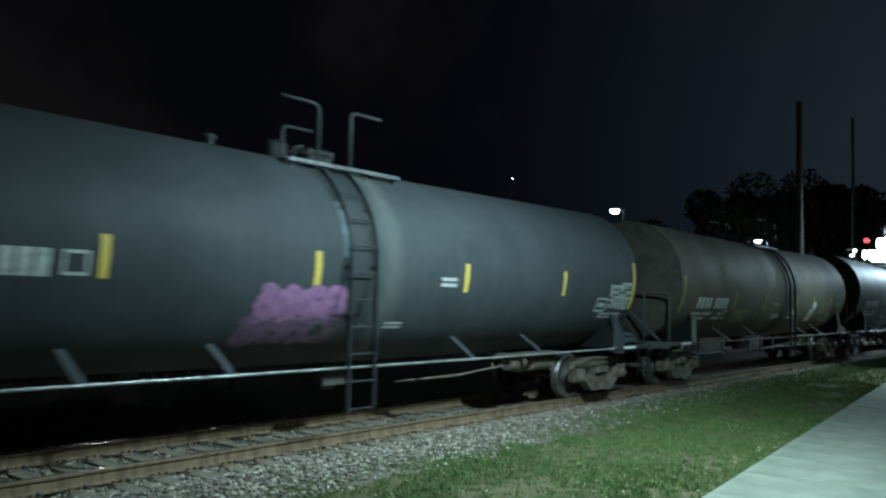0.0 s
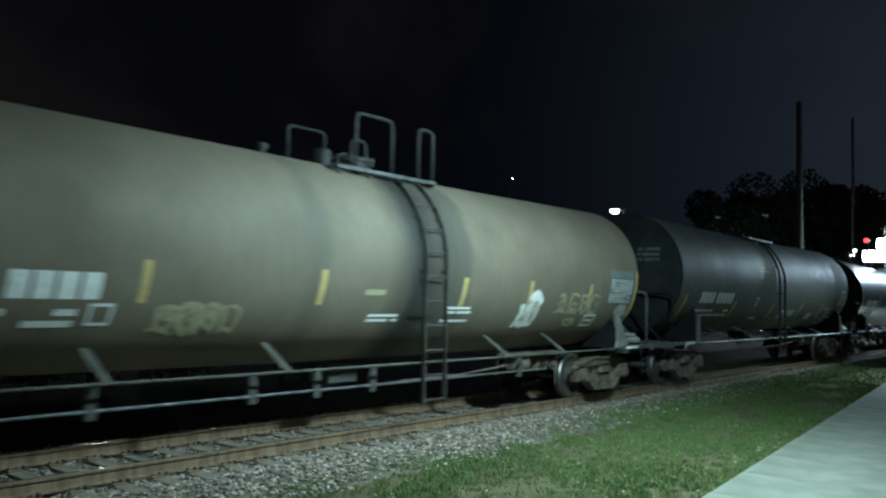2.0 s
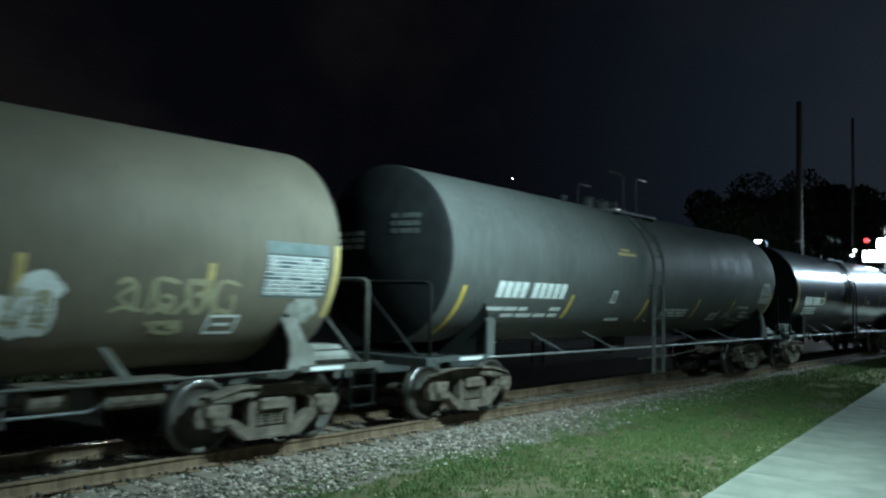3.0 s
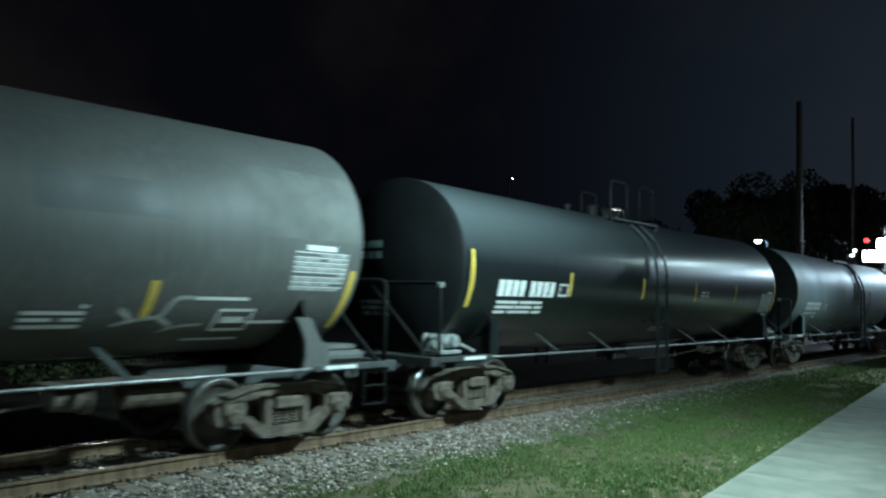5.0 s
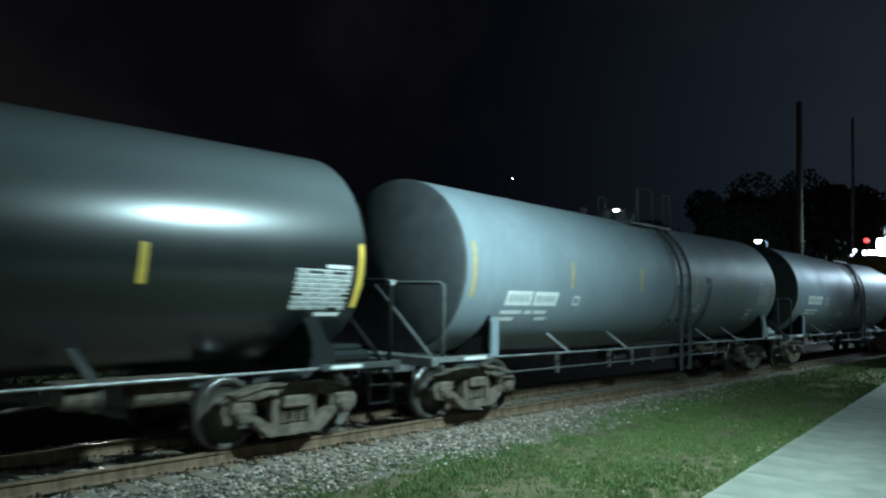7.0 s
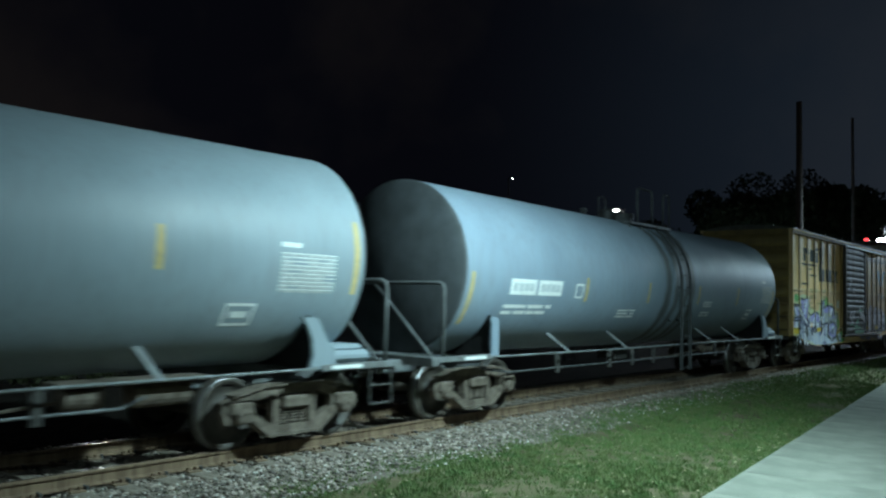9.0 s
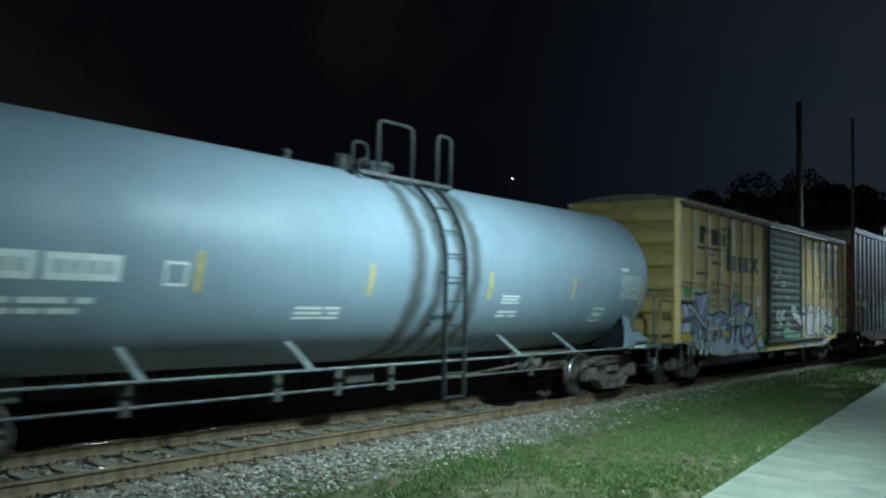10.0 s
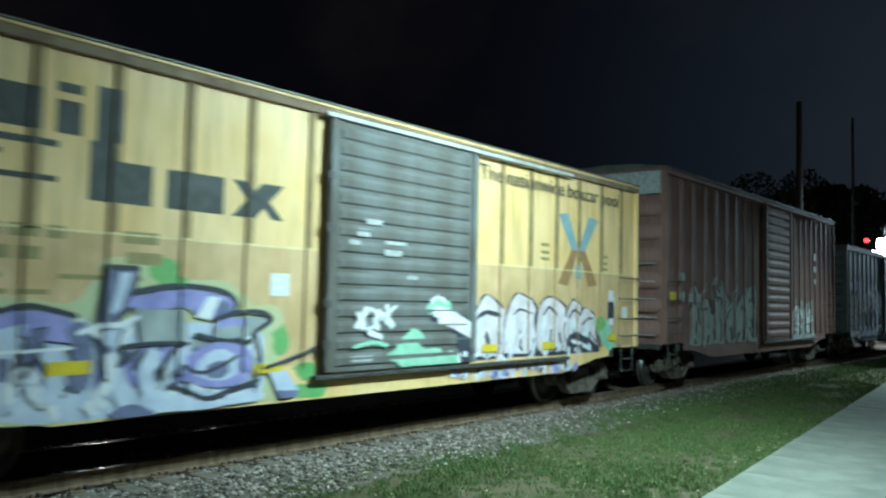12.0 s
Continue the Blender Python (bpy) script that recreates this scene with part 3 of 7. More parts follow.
def make_end_brace(s):
    bm = bmesh.new()
    tube(bm, [(s * 8.42, 0.06, 2.20), (s * 8.44, -1.22, 1.07)], 0.03, 7)
    return bm


def make_handrail(side):
    bm = bmesh.new()
    y = side * 1.50
    tube(bm, [(-7.0, side * 1.44, 1.03), (-6.6, y, 1.03), (-3, y, 1.02), (3, y, 1.02), (6.6, y, 1.03), (7.0, side * 1.44, 1.03)], 0.02, 8)
    return bm


def make_rail_strut(tank, x, side):
    bm = bmesh.new()
    a, b = Vector(tank.at(x, 1.36, -0.01, side)), Vector((x + 0.02, side * 1.50, 1.02))
    q = [bm.verts.new(p + Vector((dx, dy, 0))) for p in (a, b) for dx, dy in ((-0.055, -0.015), (0.055, -0.015), (0.055, 0.015), (-0.055, 0.015))]
    for f in ((0, 1, 2, 3), (7, 6, 5, 4), (0, 4, 5, 1), (1, 5, 6, 2), (2, 6, 7, 3), (3, 7, 4, 0)):
        bm.faces.new([q[i] for i in f])
    return bm


def make_brake_pipe(tank):
    bm = bmesh.new()
    tube(bm, [(-6.9, -1.15, 0.80), (-6.3, -1.28, 0.72), (0, -1.28, 0.72), (4.3, -1.28, 0.72), (4.7, -1.1, 0.80)], 0.02, 7)
    return bm


def make_pipe_hanger(x):
    bm = bmesh.new()
    soft_box(bm, x - 0.06, x + 0.06, -1.30, -1.24, 0.62, 1.0, 0.008)
    return bm


def make_outlet(tank):
    bm = bmesh.new()
    z = tank.axis(0) - tank.r
    lathe(bm, [(z - 0.42, 0.09), (z - 0.36, 0.13), (z - 0.28, 0.13), (z - 0.26, 0.17), (z - 0.1, 0.2), (z + 0.08, 0.26)], 20, "z", (0.0, 0, 0))
    soft_box(bm, -0.3, 0.3, -0.26, -0.2, z - 0.34, z - 0.02, 0.01)
    soft_box(bm, -0.3, 0.3, 0.2, 0.26, z - 0.34, z - 0.02, 0.01)
    return bm


def make_brake_gear(x):
    bm = bmesh.new()
    lathe(bm, [(x - 0.3, 0.02), (x - 0.29, 0.13), (x + 0.05, 0.15), (x + 0.08, 0.19), (x + 0.12, 0.19), (x + 0.14, 0.03)], 16, "x", (0, -0.72, 0.80))
    lathe(bm, [(x + 0.55, 0.05), (x + 0.6, 0.17), (x + 1.35, 0.17), (x + 1.4, 0.05)], 16, "x", (0, -0.60, 0.78))
    soft_box(bm, x - 0.4, x + 1.5, -0.95, -0.50, 0.93, 0.98, 0.01)
    tube(bm, [(x + 0.1, -0.72, 0.80), (x - 1.4, -0.4, 0.62), (x - 2.6, 0, 0.55)], 0.022, 6)
    return bm


def tank_car(label, u, zc, body, fittings, stripes, marks, white=WHITE_MARK, tape=YELLOW_MARK, ladder=0.6, r=TANK_R, pipe=True, key="", placard_back=None, hoops=None, ladder_mat=None, far_shift=0.0, ends=(0.0, 0.0), dusty=None, rails=None, head=None, hooks=False, struts=(-4.58, -2.16, 2.72, 4.62), head_marks=(), rail_shift=(0.0, 0.0)):
    """One tank car; u is its middle along the train."""
    tank = Tank(zc, r)
    car = thing("tank_car", (u, YC, 0), label, "tank car", "cars of the freight train")
    rng = random.Random(int(u * 10))
    shape = f"{zc}_{r}_{ladder}"
    part("tank", shared(f"tank{key}", lambda: make_shell(tank, ends), body, True), None, car)
    # tan, grey and pale heads: shade of the ends put into darker colours
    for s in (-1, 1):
        part("tank_head", shared(f"tank_head{s}{key}", lambda: make_head(tank, s, ends), head or body, True), None, car, "dished tank end, on most cars darkened to carry its shade")
    for y0, y1, z0, z1, rows, m in head_marks:
        h = (z1 - z0) / rows
        for k in range(rows):
            bm = bmesh.new()
            y = y0
            while y < y1 - 0.03:
                w = min(rng.uniform(0.12, 0.42), y1 - y)
                head_mark(bm, tank, -1, ends[0], y, y + w, z0 + h * (k + 0.12), z0 + h * (k + 0.78))
                y += w + rng.uniform(0.02, 0.06)
            tagged(part("end_marking", bm, m, car), kind="stuff")
    for x in (-5.1, -2.6, 2.6, 5.1):
        part("weld_seam", shared(f"weld_seam{x}{key}", lambda: make_seam(tank, x), body, True), None, car)
    for side in (-1, 1):
        ld = part("ladder", shared(f"ladder{shape}{side}{key}", lambda: make_ladder(tank, ladder, side), ladder_mat or fittings), None, car, "steel side ladder with round rungs")
        for z in (1.62, 2.4, 3.2):
            for dx in (-0.25, 0.25):
                part("ladder_bracket", shared(f"bracket{shape}{side}{z}{dx}{key}", lambda: make_ladder_bracket(tank, ladder + dx, z, side), ladder_mat or fittings), None, ld)
    mid = 0.55 * ladder
    zt = tank.axis(mid) + r - 0.09
    pf = part("platform", shared(f"platform{shape}", lambda: make_platform(mid, zt), GALV), None, car, "open steel grating platform round the manway")
    for x in (-1.05, -0.4, 0.4, 1.05):
        for y in (-0.78, 0.78):
            part("platform_leg", shared(f"platform_leg{shape}{x}{y}{key}", lambda: make_platform_leg(tank, mid + x, y, zt), fittings), None, pf)
    for side in (-1, 1):
        for x0, x1, leave in ((ladder - 0.98, ladder - 0.18, "left"), (ladder + 0.46, ladder + (0.82 if ladder > 0 else 1.2), "right")):
            if side > 0 and leave == "left" and key != "tan":
                continue
            if side > 0:
                x0, x1 = x0 + far_shift, x1 + far_shift
            part("safety_hoop", shared(f"hoop{shape}{side}{x0}{key}", lambda: make_hoop(x0, x1, side * 0.79, zt - 0.05, zt + 0.84, leave if hooks else ""), hoops or fittings, True), None, pf, "bent pipe safety hoop")
    mw = part("manway", shared(f"manway{shape}{key}", lambda: make_manway(tank, mid), hoops or fittings), None, car, "bolted round manway cover")
    for k in range(8):
        o = part("eye_bolt", shared("eye_bolt", make_eye_bolt, STEEL_DARK), None, mw)
        a = 2 * math.pi * k / 8
        o.location = (mid + 0.325 * math.cos(a), 0.325 * math.sin(a), tank.axis(mid) + r)
    part("valve_cover", shared(f"valve{shape}{key}", lambda: make_valve_cover(tank, mid - 0.7), BLACK_PIPE, False), None, car)
    part("vent", shared(f"vent{shape}{key}", lambda: make_vent_pipe(tank, mid - 1.85), BLACK_PIPE), None, car)
    for s in (-1, 1):
        # the web's black colour stands in for the shadow under the tank
        sd = part("saddle", shared(f"saddle{shape}{s}{key}", lambda: make_saddle(tank, s), RAIL_BLACK), None, car, "plate under the tank, black to stand in for its shadow")
        for side in (-1, 1):
            part("saddle_bracket", shared(f"saddle_bracket{s}{side}{key}", lambda: make_saddle_bracket(s, side), dusty or body), None, sd)
        part("stub_sill", shared(f"stub_sill{s}{key}", lambda: make_stub_sill(s), fittings), None, car)
        ep = part("end_sill", shared(f"end_sill{s}{key}", lambda: make_end_sill(s), fittings), None, car, "cross sill at the end of the car")
        part("grating", shared(f"grating{s}{key}", lambda: make_grating(s), fittings), None, ep)
        for y in (-1.42, 1.42):
            part("side_sill", shared(f"side_sill{s}{y}{key}", lambda: make_side_sill(s, y), fittings), None, car)
        part("sill_step", shared(f"sill_step{s}{key}", lambda: make_sill_step(s, -s * 1.44), STEEL_DARK if key in ("pale", "blue") else RAIL_BLACK), None, ep)
        er = part("end_rail", shared(f"end_rail{s}{key}", lambda: make_end_rail(s), rails or fittings, True), None, ep, "bent pipe end railing")
        eb = part("end_brace", shared(f"end_brace{s}{key}", lambda: make_end_brace(s), rails or fittings, True), None, ep)
        er.location.x = eb.location.x = rail_shift[(s + 1) // 2]
        def strip(s=s):
            bm = bmesh.new()
            box(bm, min(s * 7.22, s * 7.80), max(s * 7.22, s * 7.80), -1.47, -1.466, 1.005, 1.06)
            return bm
        part("reflector_strip", shared(f"reflector{s}", strip, REFLECT_WHITE), None, ep, "white reflective strip on the sill")
        part("handrail", shared(f"handrail{s}{key}", lambda: make_handrail(s), WORN_RAIL if key in ("gloss", "grey", "dark") else fittings, True), None, car)
        for x in struts:
            part("rail_strut", shared(f"strut{shape}{s}{x}{key}", lambda: make_rail_strut(tank, x, s), fittings), None, car)
    part("air_reservoir", shared(f"reservoir{key}", make_reservoir, dusty or body), None, car)
    if key == "gloss":
        for s in (-1, 1):
            part("rail_bracket", shared(f"rail_cap{s}", lambda: make_rail_cap(s), GALV_PALE), None, car, "bright bracket on the black end railing")
        part("brake_stand", shared("brake_stand", lambda: make_brake_stand(-1), GALV_PALE), None, car)
    if pipe:
        part("brake_pipe", shared("brake_pipe", lambda: make_brake_pipe(tank), GALV, True), None, car)
        for x in (-4.63, -2.53, -1.46, -0.39, 3.4):
            part("pipe_hanger", shared(f"hanger{x}", lambda: make_pipe_hanger(x), STEEL_DARK), None, car)
    part("outlet_valve", shared(f"outlet{shape}", lambda: make_outlet(tank), STEEL_DARK), None, car)
    part("brake_gear", shared("brake_gear", lambda: make_brake_gear(4.2), CAST), None, car)
    # markings
    for x, z0, z1, *lean in stripes:
        bm = bmesh.new()
        curved(bm, tank, x - 0.05, x + 0.05, z0, z1, 0.004, lean[0] if lean else 0.0)
        part("yellow_stripe", bm, tape, car, "yellow reflective stripe")
    for kind, x0, x1, z0, z1, *more in marks:
        bm = bmesh.new()
        m = white
        name = "marking"
        if kind == "letters":
            groups = more[0]
            w = (x1 - x0) / (sum(groups) + 0.6 * (len(groups) - 1))
            x = x0
            for g in groups:
                for k in range(g):
                    gb = bmesh.new()
                    lettering(gb, tank, x + k * w, x + (k + 1) * w, z0, z1, (1,), rng=rng)
                    bmesh.ops.remove_doubles(gb, verts=gb.verts, dist=0.002)
                    part("block_mark", gb, m, car, "white block mark")
                x += (g + 0.6) * w
        elif kind == "field":
            # a white field with worn grey marks on it
            groups = more[0]
            w = (x1 - x0) / (sum(groups) + 0.6 * (len(groups) - 1))
            x = x0
            for g in groups:
                fb = bmesh.new()
                curved(fb, tank, x - 0.02, x + g * w + 0.02, z0 - 0.02, z1 + 0.02, 0.004)
                fd = part("white_field", fb, m, car, "worn white painted field")
                cw = (g * w - 0.08) / g
                for k in range(g):
                    gb = bmesh.new()
                    lettering(gb, tank, x + 0.04 + k * cw, x + 0.04 + (k + 1) * cw, z0 + 0.05, z1 - 0.05, (1,), 0.007, rng)
                    bmesh.ops.remove_doubles(gb, verts=gb.verts, dist=0.002)
                    part("block_mark", gb, GREY_MARK, fd, "grey block mark")
                x += (g + 0.6) * w
        elif kind == "lines":
            n = more[0]
            h = (z1 - z0) / n
            for k in range(n):
                x = x0
                while x < x1 - 0.02:
                    w = min(rng.uniform(0.2, 0.75), x1 - x)
                    if rng.random() < 0.85:
                        curved(bm, tank, x, x + w, z0 + h * (k + 0.22), z0 + h * (k + 0.80), 0.005)
                    x += w + rng.uniform(0.03, 0.09)
            name = "small_print"
        elif kind == "panel":
            # data panel: a painted field with rules and lines of small print
            if placard_back:
                bb = bmesh.new()
                curved(bb, tank, x0 - 0.02, x1 + 0.02, z0 - 0.02, z1 + 0.02, 0.003)
                part("panel_field", bb, placard_back, car)
            n = more[0]
            h = (z1 - z0) / n
            print_bm = bmesh.new()
            for k in range(n):
                z = z0 + h * k
                rb = bmesh.new()
                curved(rb, tank, x0, x1, z + 0.74 * h, z + 0.98 * h, 0.006)
                part("panel_rule", rb, white, car)
                x = x0 + 0.02
                while x < x1 - 0.05:
                    w = min(rng.uniform(0.07, 0.24), x1 - x)
                    if rng.random() < 0.82:
                        curved(print_bm, tank, x, x + w, z + 0.14 * h, z + 0.66 * h, 0.006)
                    x += w + 0.03
            tagged(part("small_print", print_bm, WHITE_FADED, car), kind="stuff")
        elif kind == "frame":
            t = 0.035
            curved(bm, tank, x0, x1, z1 - t, z1, 0.006)
            curved(bm, tank, x0, x1, z0, z0 + t, 0.006)
            curved(bm, tank, x0, x0 + t, z0 + t, z1 - t, 0.006)
            curved(bm, tank, x1 - t, x1, z0 + t, z1 - t, 0.006)
            if more:
                curved(bm, tank, x0 + 0.1, x1 - 0.1, z0 + 0.1, z1 - 0.1, 0.006)
            name = "placard_frame"
        elif kind == "bar":
            curved(bm, tank, x0, x1, z0, z1, 0.005)
            m = more[0] if more else white
        elif kind == "scribble":
            # loose sprayed letters: (material, letters, seed, stroke width)
            m, count, seed, wide = more
            r2 = random.Random(seed)
            cw, ch = (x1 - x0) / count, z1 - z0
            for k in range(count):
                a = x0 + k * cw
                for ctrl in r2.sample(([(0.1, 0.0), (0.15, 0.5), (0.1, 1.0)], [(0.1, 0.9), (0.5, 1.0), (0.8, 0.7), (0.75, 0.0)], [(0.9, 0.9), (0.3, 0.9), (0.2, 0.3), (0.7, 0.1), (0.9, 0.5), (0.6, 0.5)],
                                       [(0.05, 0.05), (0.5, 0.2), (0.95, 0.05)], [(0.2, 0.5), (0.5, 0.75), (0.85, 0.4), (0.5, 0.15), (0.2, 0.5)]), 3):
                    pts = curve_points([(a + cw * (u + r2.uniform(-0.16, 0.16)), z0 + ch * min(1, max(0, v + r2.uniform(-0.08, 0.08)))) for u, v in ctrl], 4)
                    for quad in ribbon(pts, wide * r2.uniform(0.7, 1.3)):
                        bm.faces.new([bm.verts.new(tank.at(u, v, 0.0065 + 0.0006 * k)) for u, v in quad])
            name = "sprayed_tag"
        elif kind == "stroke":
            # one sprayed line through the points given: (material, width, points)
            m, wide, ctrl = more
            for quad in ribbon(curve_points(ctrl, 5), wide):
                bm.faces.new([bm.verts.new(tank.at(u, v, 0.007)) for u, v in quad])
            name = "sprayed_line"
        elif kind == "tag":
            spray(bm, tank, x0, x1, z0, z1, more[1], more[2] if len(more) > 2 else 0.5, 0.007, 0.03, more[3] if len(more) > 3 else 3.0)
            m = more[0]
            name = "sprayed_tag"
        if len(bm.faces):
            o = part(name, bm, m, car)
            if name in ("small_print", "sprayed_tag"):
                tagged(o, kind="stuff")
        else:
            bm.free()
    add_running_gear(car, (-6.93, 6.93), 8.62)
    return car


# ---- boxcars ----
def clip(poly, lo, hi, k):
    """A convex polygon cut to lo..hi in its coordinate k."""
    for bound, sign in ((lo, 1), (hi, -1)):
        out = []
        for a, b in zip(poly, poly[1:] + poly[:1]):
            da, db = sign * (a[k] - bound), sign * (b[k] - bound)
            if da >= 0:
                out.append(a)
            if da * db < 0:
                t = da / (da - db)
                out.append((a[0] + t * (b[0] - a[0]), a[1] + t * (b[1] - a[1])))
        poly = out
        if len(poly) < 3:
            return []
    return poly


class Side:
    """The near side of a boxcar as a stepped surface: sheets, posts and a door, on which paint can be laid."""

    def __init__(self, x0, x1, z0, z1, posts, door, half_post=0.055):
        self.spans = []
        at = x0
        for p in sorted(posts):
            if door and door[0] - 0.02 < p < door[1] + 0.02:
                continue
            self.spans += [(at, p - half_post, 1.48), (p - half_post, p + half_post, 1.512)]
            at = p + half_post
        self.spans.append((at, x1, 1.48))
        if door:
            cut = []
            for a, b, d in self.spans:
                if b <= door[0] or a >= door[1]:
                    cut.append((a, b, d))
                else:
                    if a < door[0]:
                        cut.append((a, door[0], d))
                    if b > door[1]:
                        cut.append((door[1], b, d))
            self.spans = cut + [(door[0], door[1], 1.605)]
        self.z = (z0, z1)

    def lay(self, bm, poly, lift):
        poly = clip(poly, *self.z, 1)
        if not poly:
            return
        for a, b, depth in self.spans:
            q = clip(poly, a, b, 0)
            if len(q) < 3:
                continue
            if depth > 1.6:
                pieces = [(clip(q, 0.99, 9, 1), depth), (clip(q, 0, 0.89, 1), 1.48)]
            elif depth > 1.5:
                pieces = [(clip(q, 1.08, 9, 1), depth), (clip(q, 0, 1.08, 1), 1.48)]
            else:
                pieces = [(q, depth)]
            for piece, dep in pieces:
                if len(piece) > 2:
                    bm.faces.new([bm.verts.new((x, -dep - lift, z)) for x, z in piece])


def ribbon(pts, w):
    """Pieces of a thick stroke through the points, mitred so that they do not overlap, with tapered ends."""
    P = [Vector(p) for p in pts]
    rails = []
    for i, p in enumerate(P):
        d = ((P[min(i + 1, len(P) - 1)] - p).normalized() + (p - P[max(i - 1, 0)]).normalized()).normalized()
        n = Vector((-d.y, d.x)) * (w / 2) * (0.55 if i in (0, len(P) - 1) else 1.0)
        rails.append((p + n, p - n))
    return [[tuple(v) for v in (a[0], a[1], b[1], b[0])] for a, b in zip(rails, rails[1:])]


def curve_points(ctrl, n=5):
    """A smooth way through the points."""
    P = [Vector(ctrl[0])] + [Vector(c) for c in ctrl] + [Vector(ctrl[-1])]
    out = []
    for i in range(1, len(P) - 2):
        for k in range(n):
            t = k / n
            a, b, c, d = P[i - 1], P[i], P[i + 1], P[i + 2]
            out.append(tuple(0.5 * (2 * b + (c - a) * t + (2 * a - 5 * b + 4 * c - d) * t * t + (3 * b - a - 3 * c + d) * t ** 3)))
    return out + [tuple(P[-1])]


def graffiti(car, side, x0, x1, z0, z1, fills, outline, back, seed, letters, stroke=0.20):
    """A sprayed piece: clouds of background colour, black-edged strokes filled with paler colours, highlights."""
    rng = random.Random(seed)
    layers = {}
    w, h = (x1 - x0) / letters, z1 - z0

    def put(material, polys, lift):
        bm = layers.setdefault(material.name, (bmesh.new(), material))[0]
        for p in polys:
            side.lay(bm, p, lift)

    def blob(cx, cz, rx, rz, n=12):
        return [(cx + rx * rng.uniform(0.8, 1.15) * math.cos(2 * math.pi * k / n), cz + rz * rng.uniform(0.75, 1.1) * math.sin(2 * math.pi * k / n)) for k in range(n)]

    lift = 0.0020
    # background: edge colours first, then a ragged pale cloud
    for i in range(letters * 3):
        cx = x0 + (x1 - x0) * (i + 0.5) / (letters * 3)
        put(rng.choice(back), [blob(cx, rng.choice((z0 + 0.2 * h, z1 - 0.2 * h, z1 - 0.02 * h)), rng.uniform(0.14, 0.3), rng.uniform(0.16, 0.30))], lift)
        lift += 0.0002
    for i in range(letters * 3):
        cx = x0 + (x1 - x0) * (i + 0.5) / (letters * 3)
        for cz, rz in ((z0 + 0.16 * h, 0.22 * h), (z0 + rng.uniform(0.42, 0.58) * h, 0.26 * h)):
            put(rng.choice(fills[1:]), [blob(cx, cz, rng.uniform(0.24, 0.42) * w, rz)], lift)
            lift += 0.0002
    for i in range(letters):
        a = x0 + w * i
        top = z1 - rng.uniform(0, 0.22) * h
        shapes = [
            [(a, z0 + 0.1 * h), (a + 0.1 * w, z0 + 0.55 * h), (a + 0.3 * w, top), (a + 0.75 * w, top - 0.1 * h)],
            [(a + 0.25 * w, z0 + 0.1 * h), (a + 0.5 * w, z0 + 0.05 * h), (a + 0.95 * w, z0 + 0.2 * h), (a + 0.9 * w, z0 + 0.5 * h), (a + 0.45 * w, z0 + 0.55 * h)],
            [(a + 0.8 * w, top), (a + 0.7 * w, z0 + 0.6 * h), (a + 1.05 * w, z0 + 0.3 * h), (a + 1.2 * w, z0 + 0.05 * h)],
            [(a - 0.2 * w, z0 + 0.06 * h), (a + 0.4 * w, z0 + rng.uniform(0.02, 0.12) * h), (a + 0.9 * w, z0 + rng.uniform(0.04, 0.2) * h)],
        ]
        if rng.random() < 0.7:
            shapes.append([(a - 0.2 * w, z0 + 0.5 * h), (a + 0.4 * w, z0 + rng.uniform(0.3, 0.7) * h), (a + 1.1 * w, z0 + rng.uniform(0.5, 0.8) * h)])
        for ctrl in shapes:
            pts = curve_points([(x + rng.uniform(-0.10, 0.10), z + rng.uniform(-0.05, 0.05)) for x, z in ctrl])
            sw = stroke * rng.uniform(0.7, 1.6)
            put(outline, ribbon(pts, sw + 0.075), lift)
            upper = sum(p[1] for p in pts) / len(pts) > z0 + 0.45 * h
            f = fills[0] if (upper and rng.random() < 0.85) else rng.choice(fills[1:] or fills)
            put(f, ribbon(pts, sw), lift + 0.0003)
            k = len(pts) // 3
            put(fills[-1], ribbon([(x + 0.02, z + 0.03) for x, z in pts[k:k + 5]], 0.05), lift + 0.0006)
            lift += 0.0009
    for bm, material in layers.values():
        if len(bm.faces):
            tagged(part("sprayed_graffiti", bm, material, car), kind="stuff")
        else:
            bm.free()


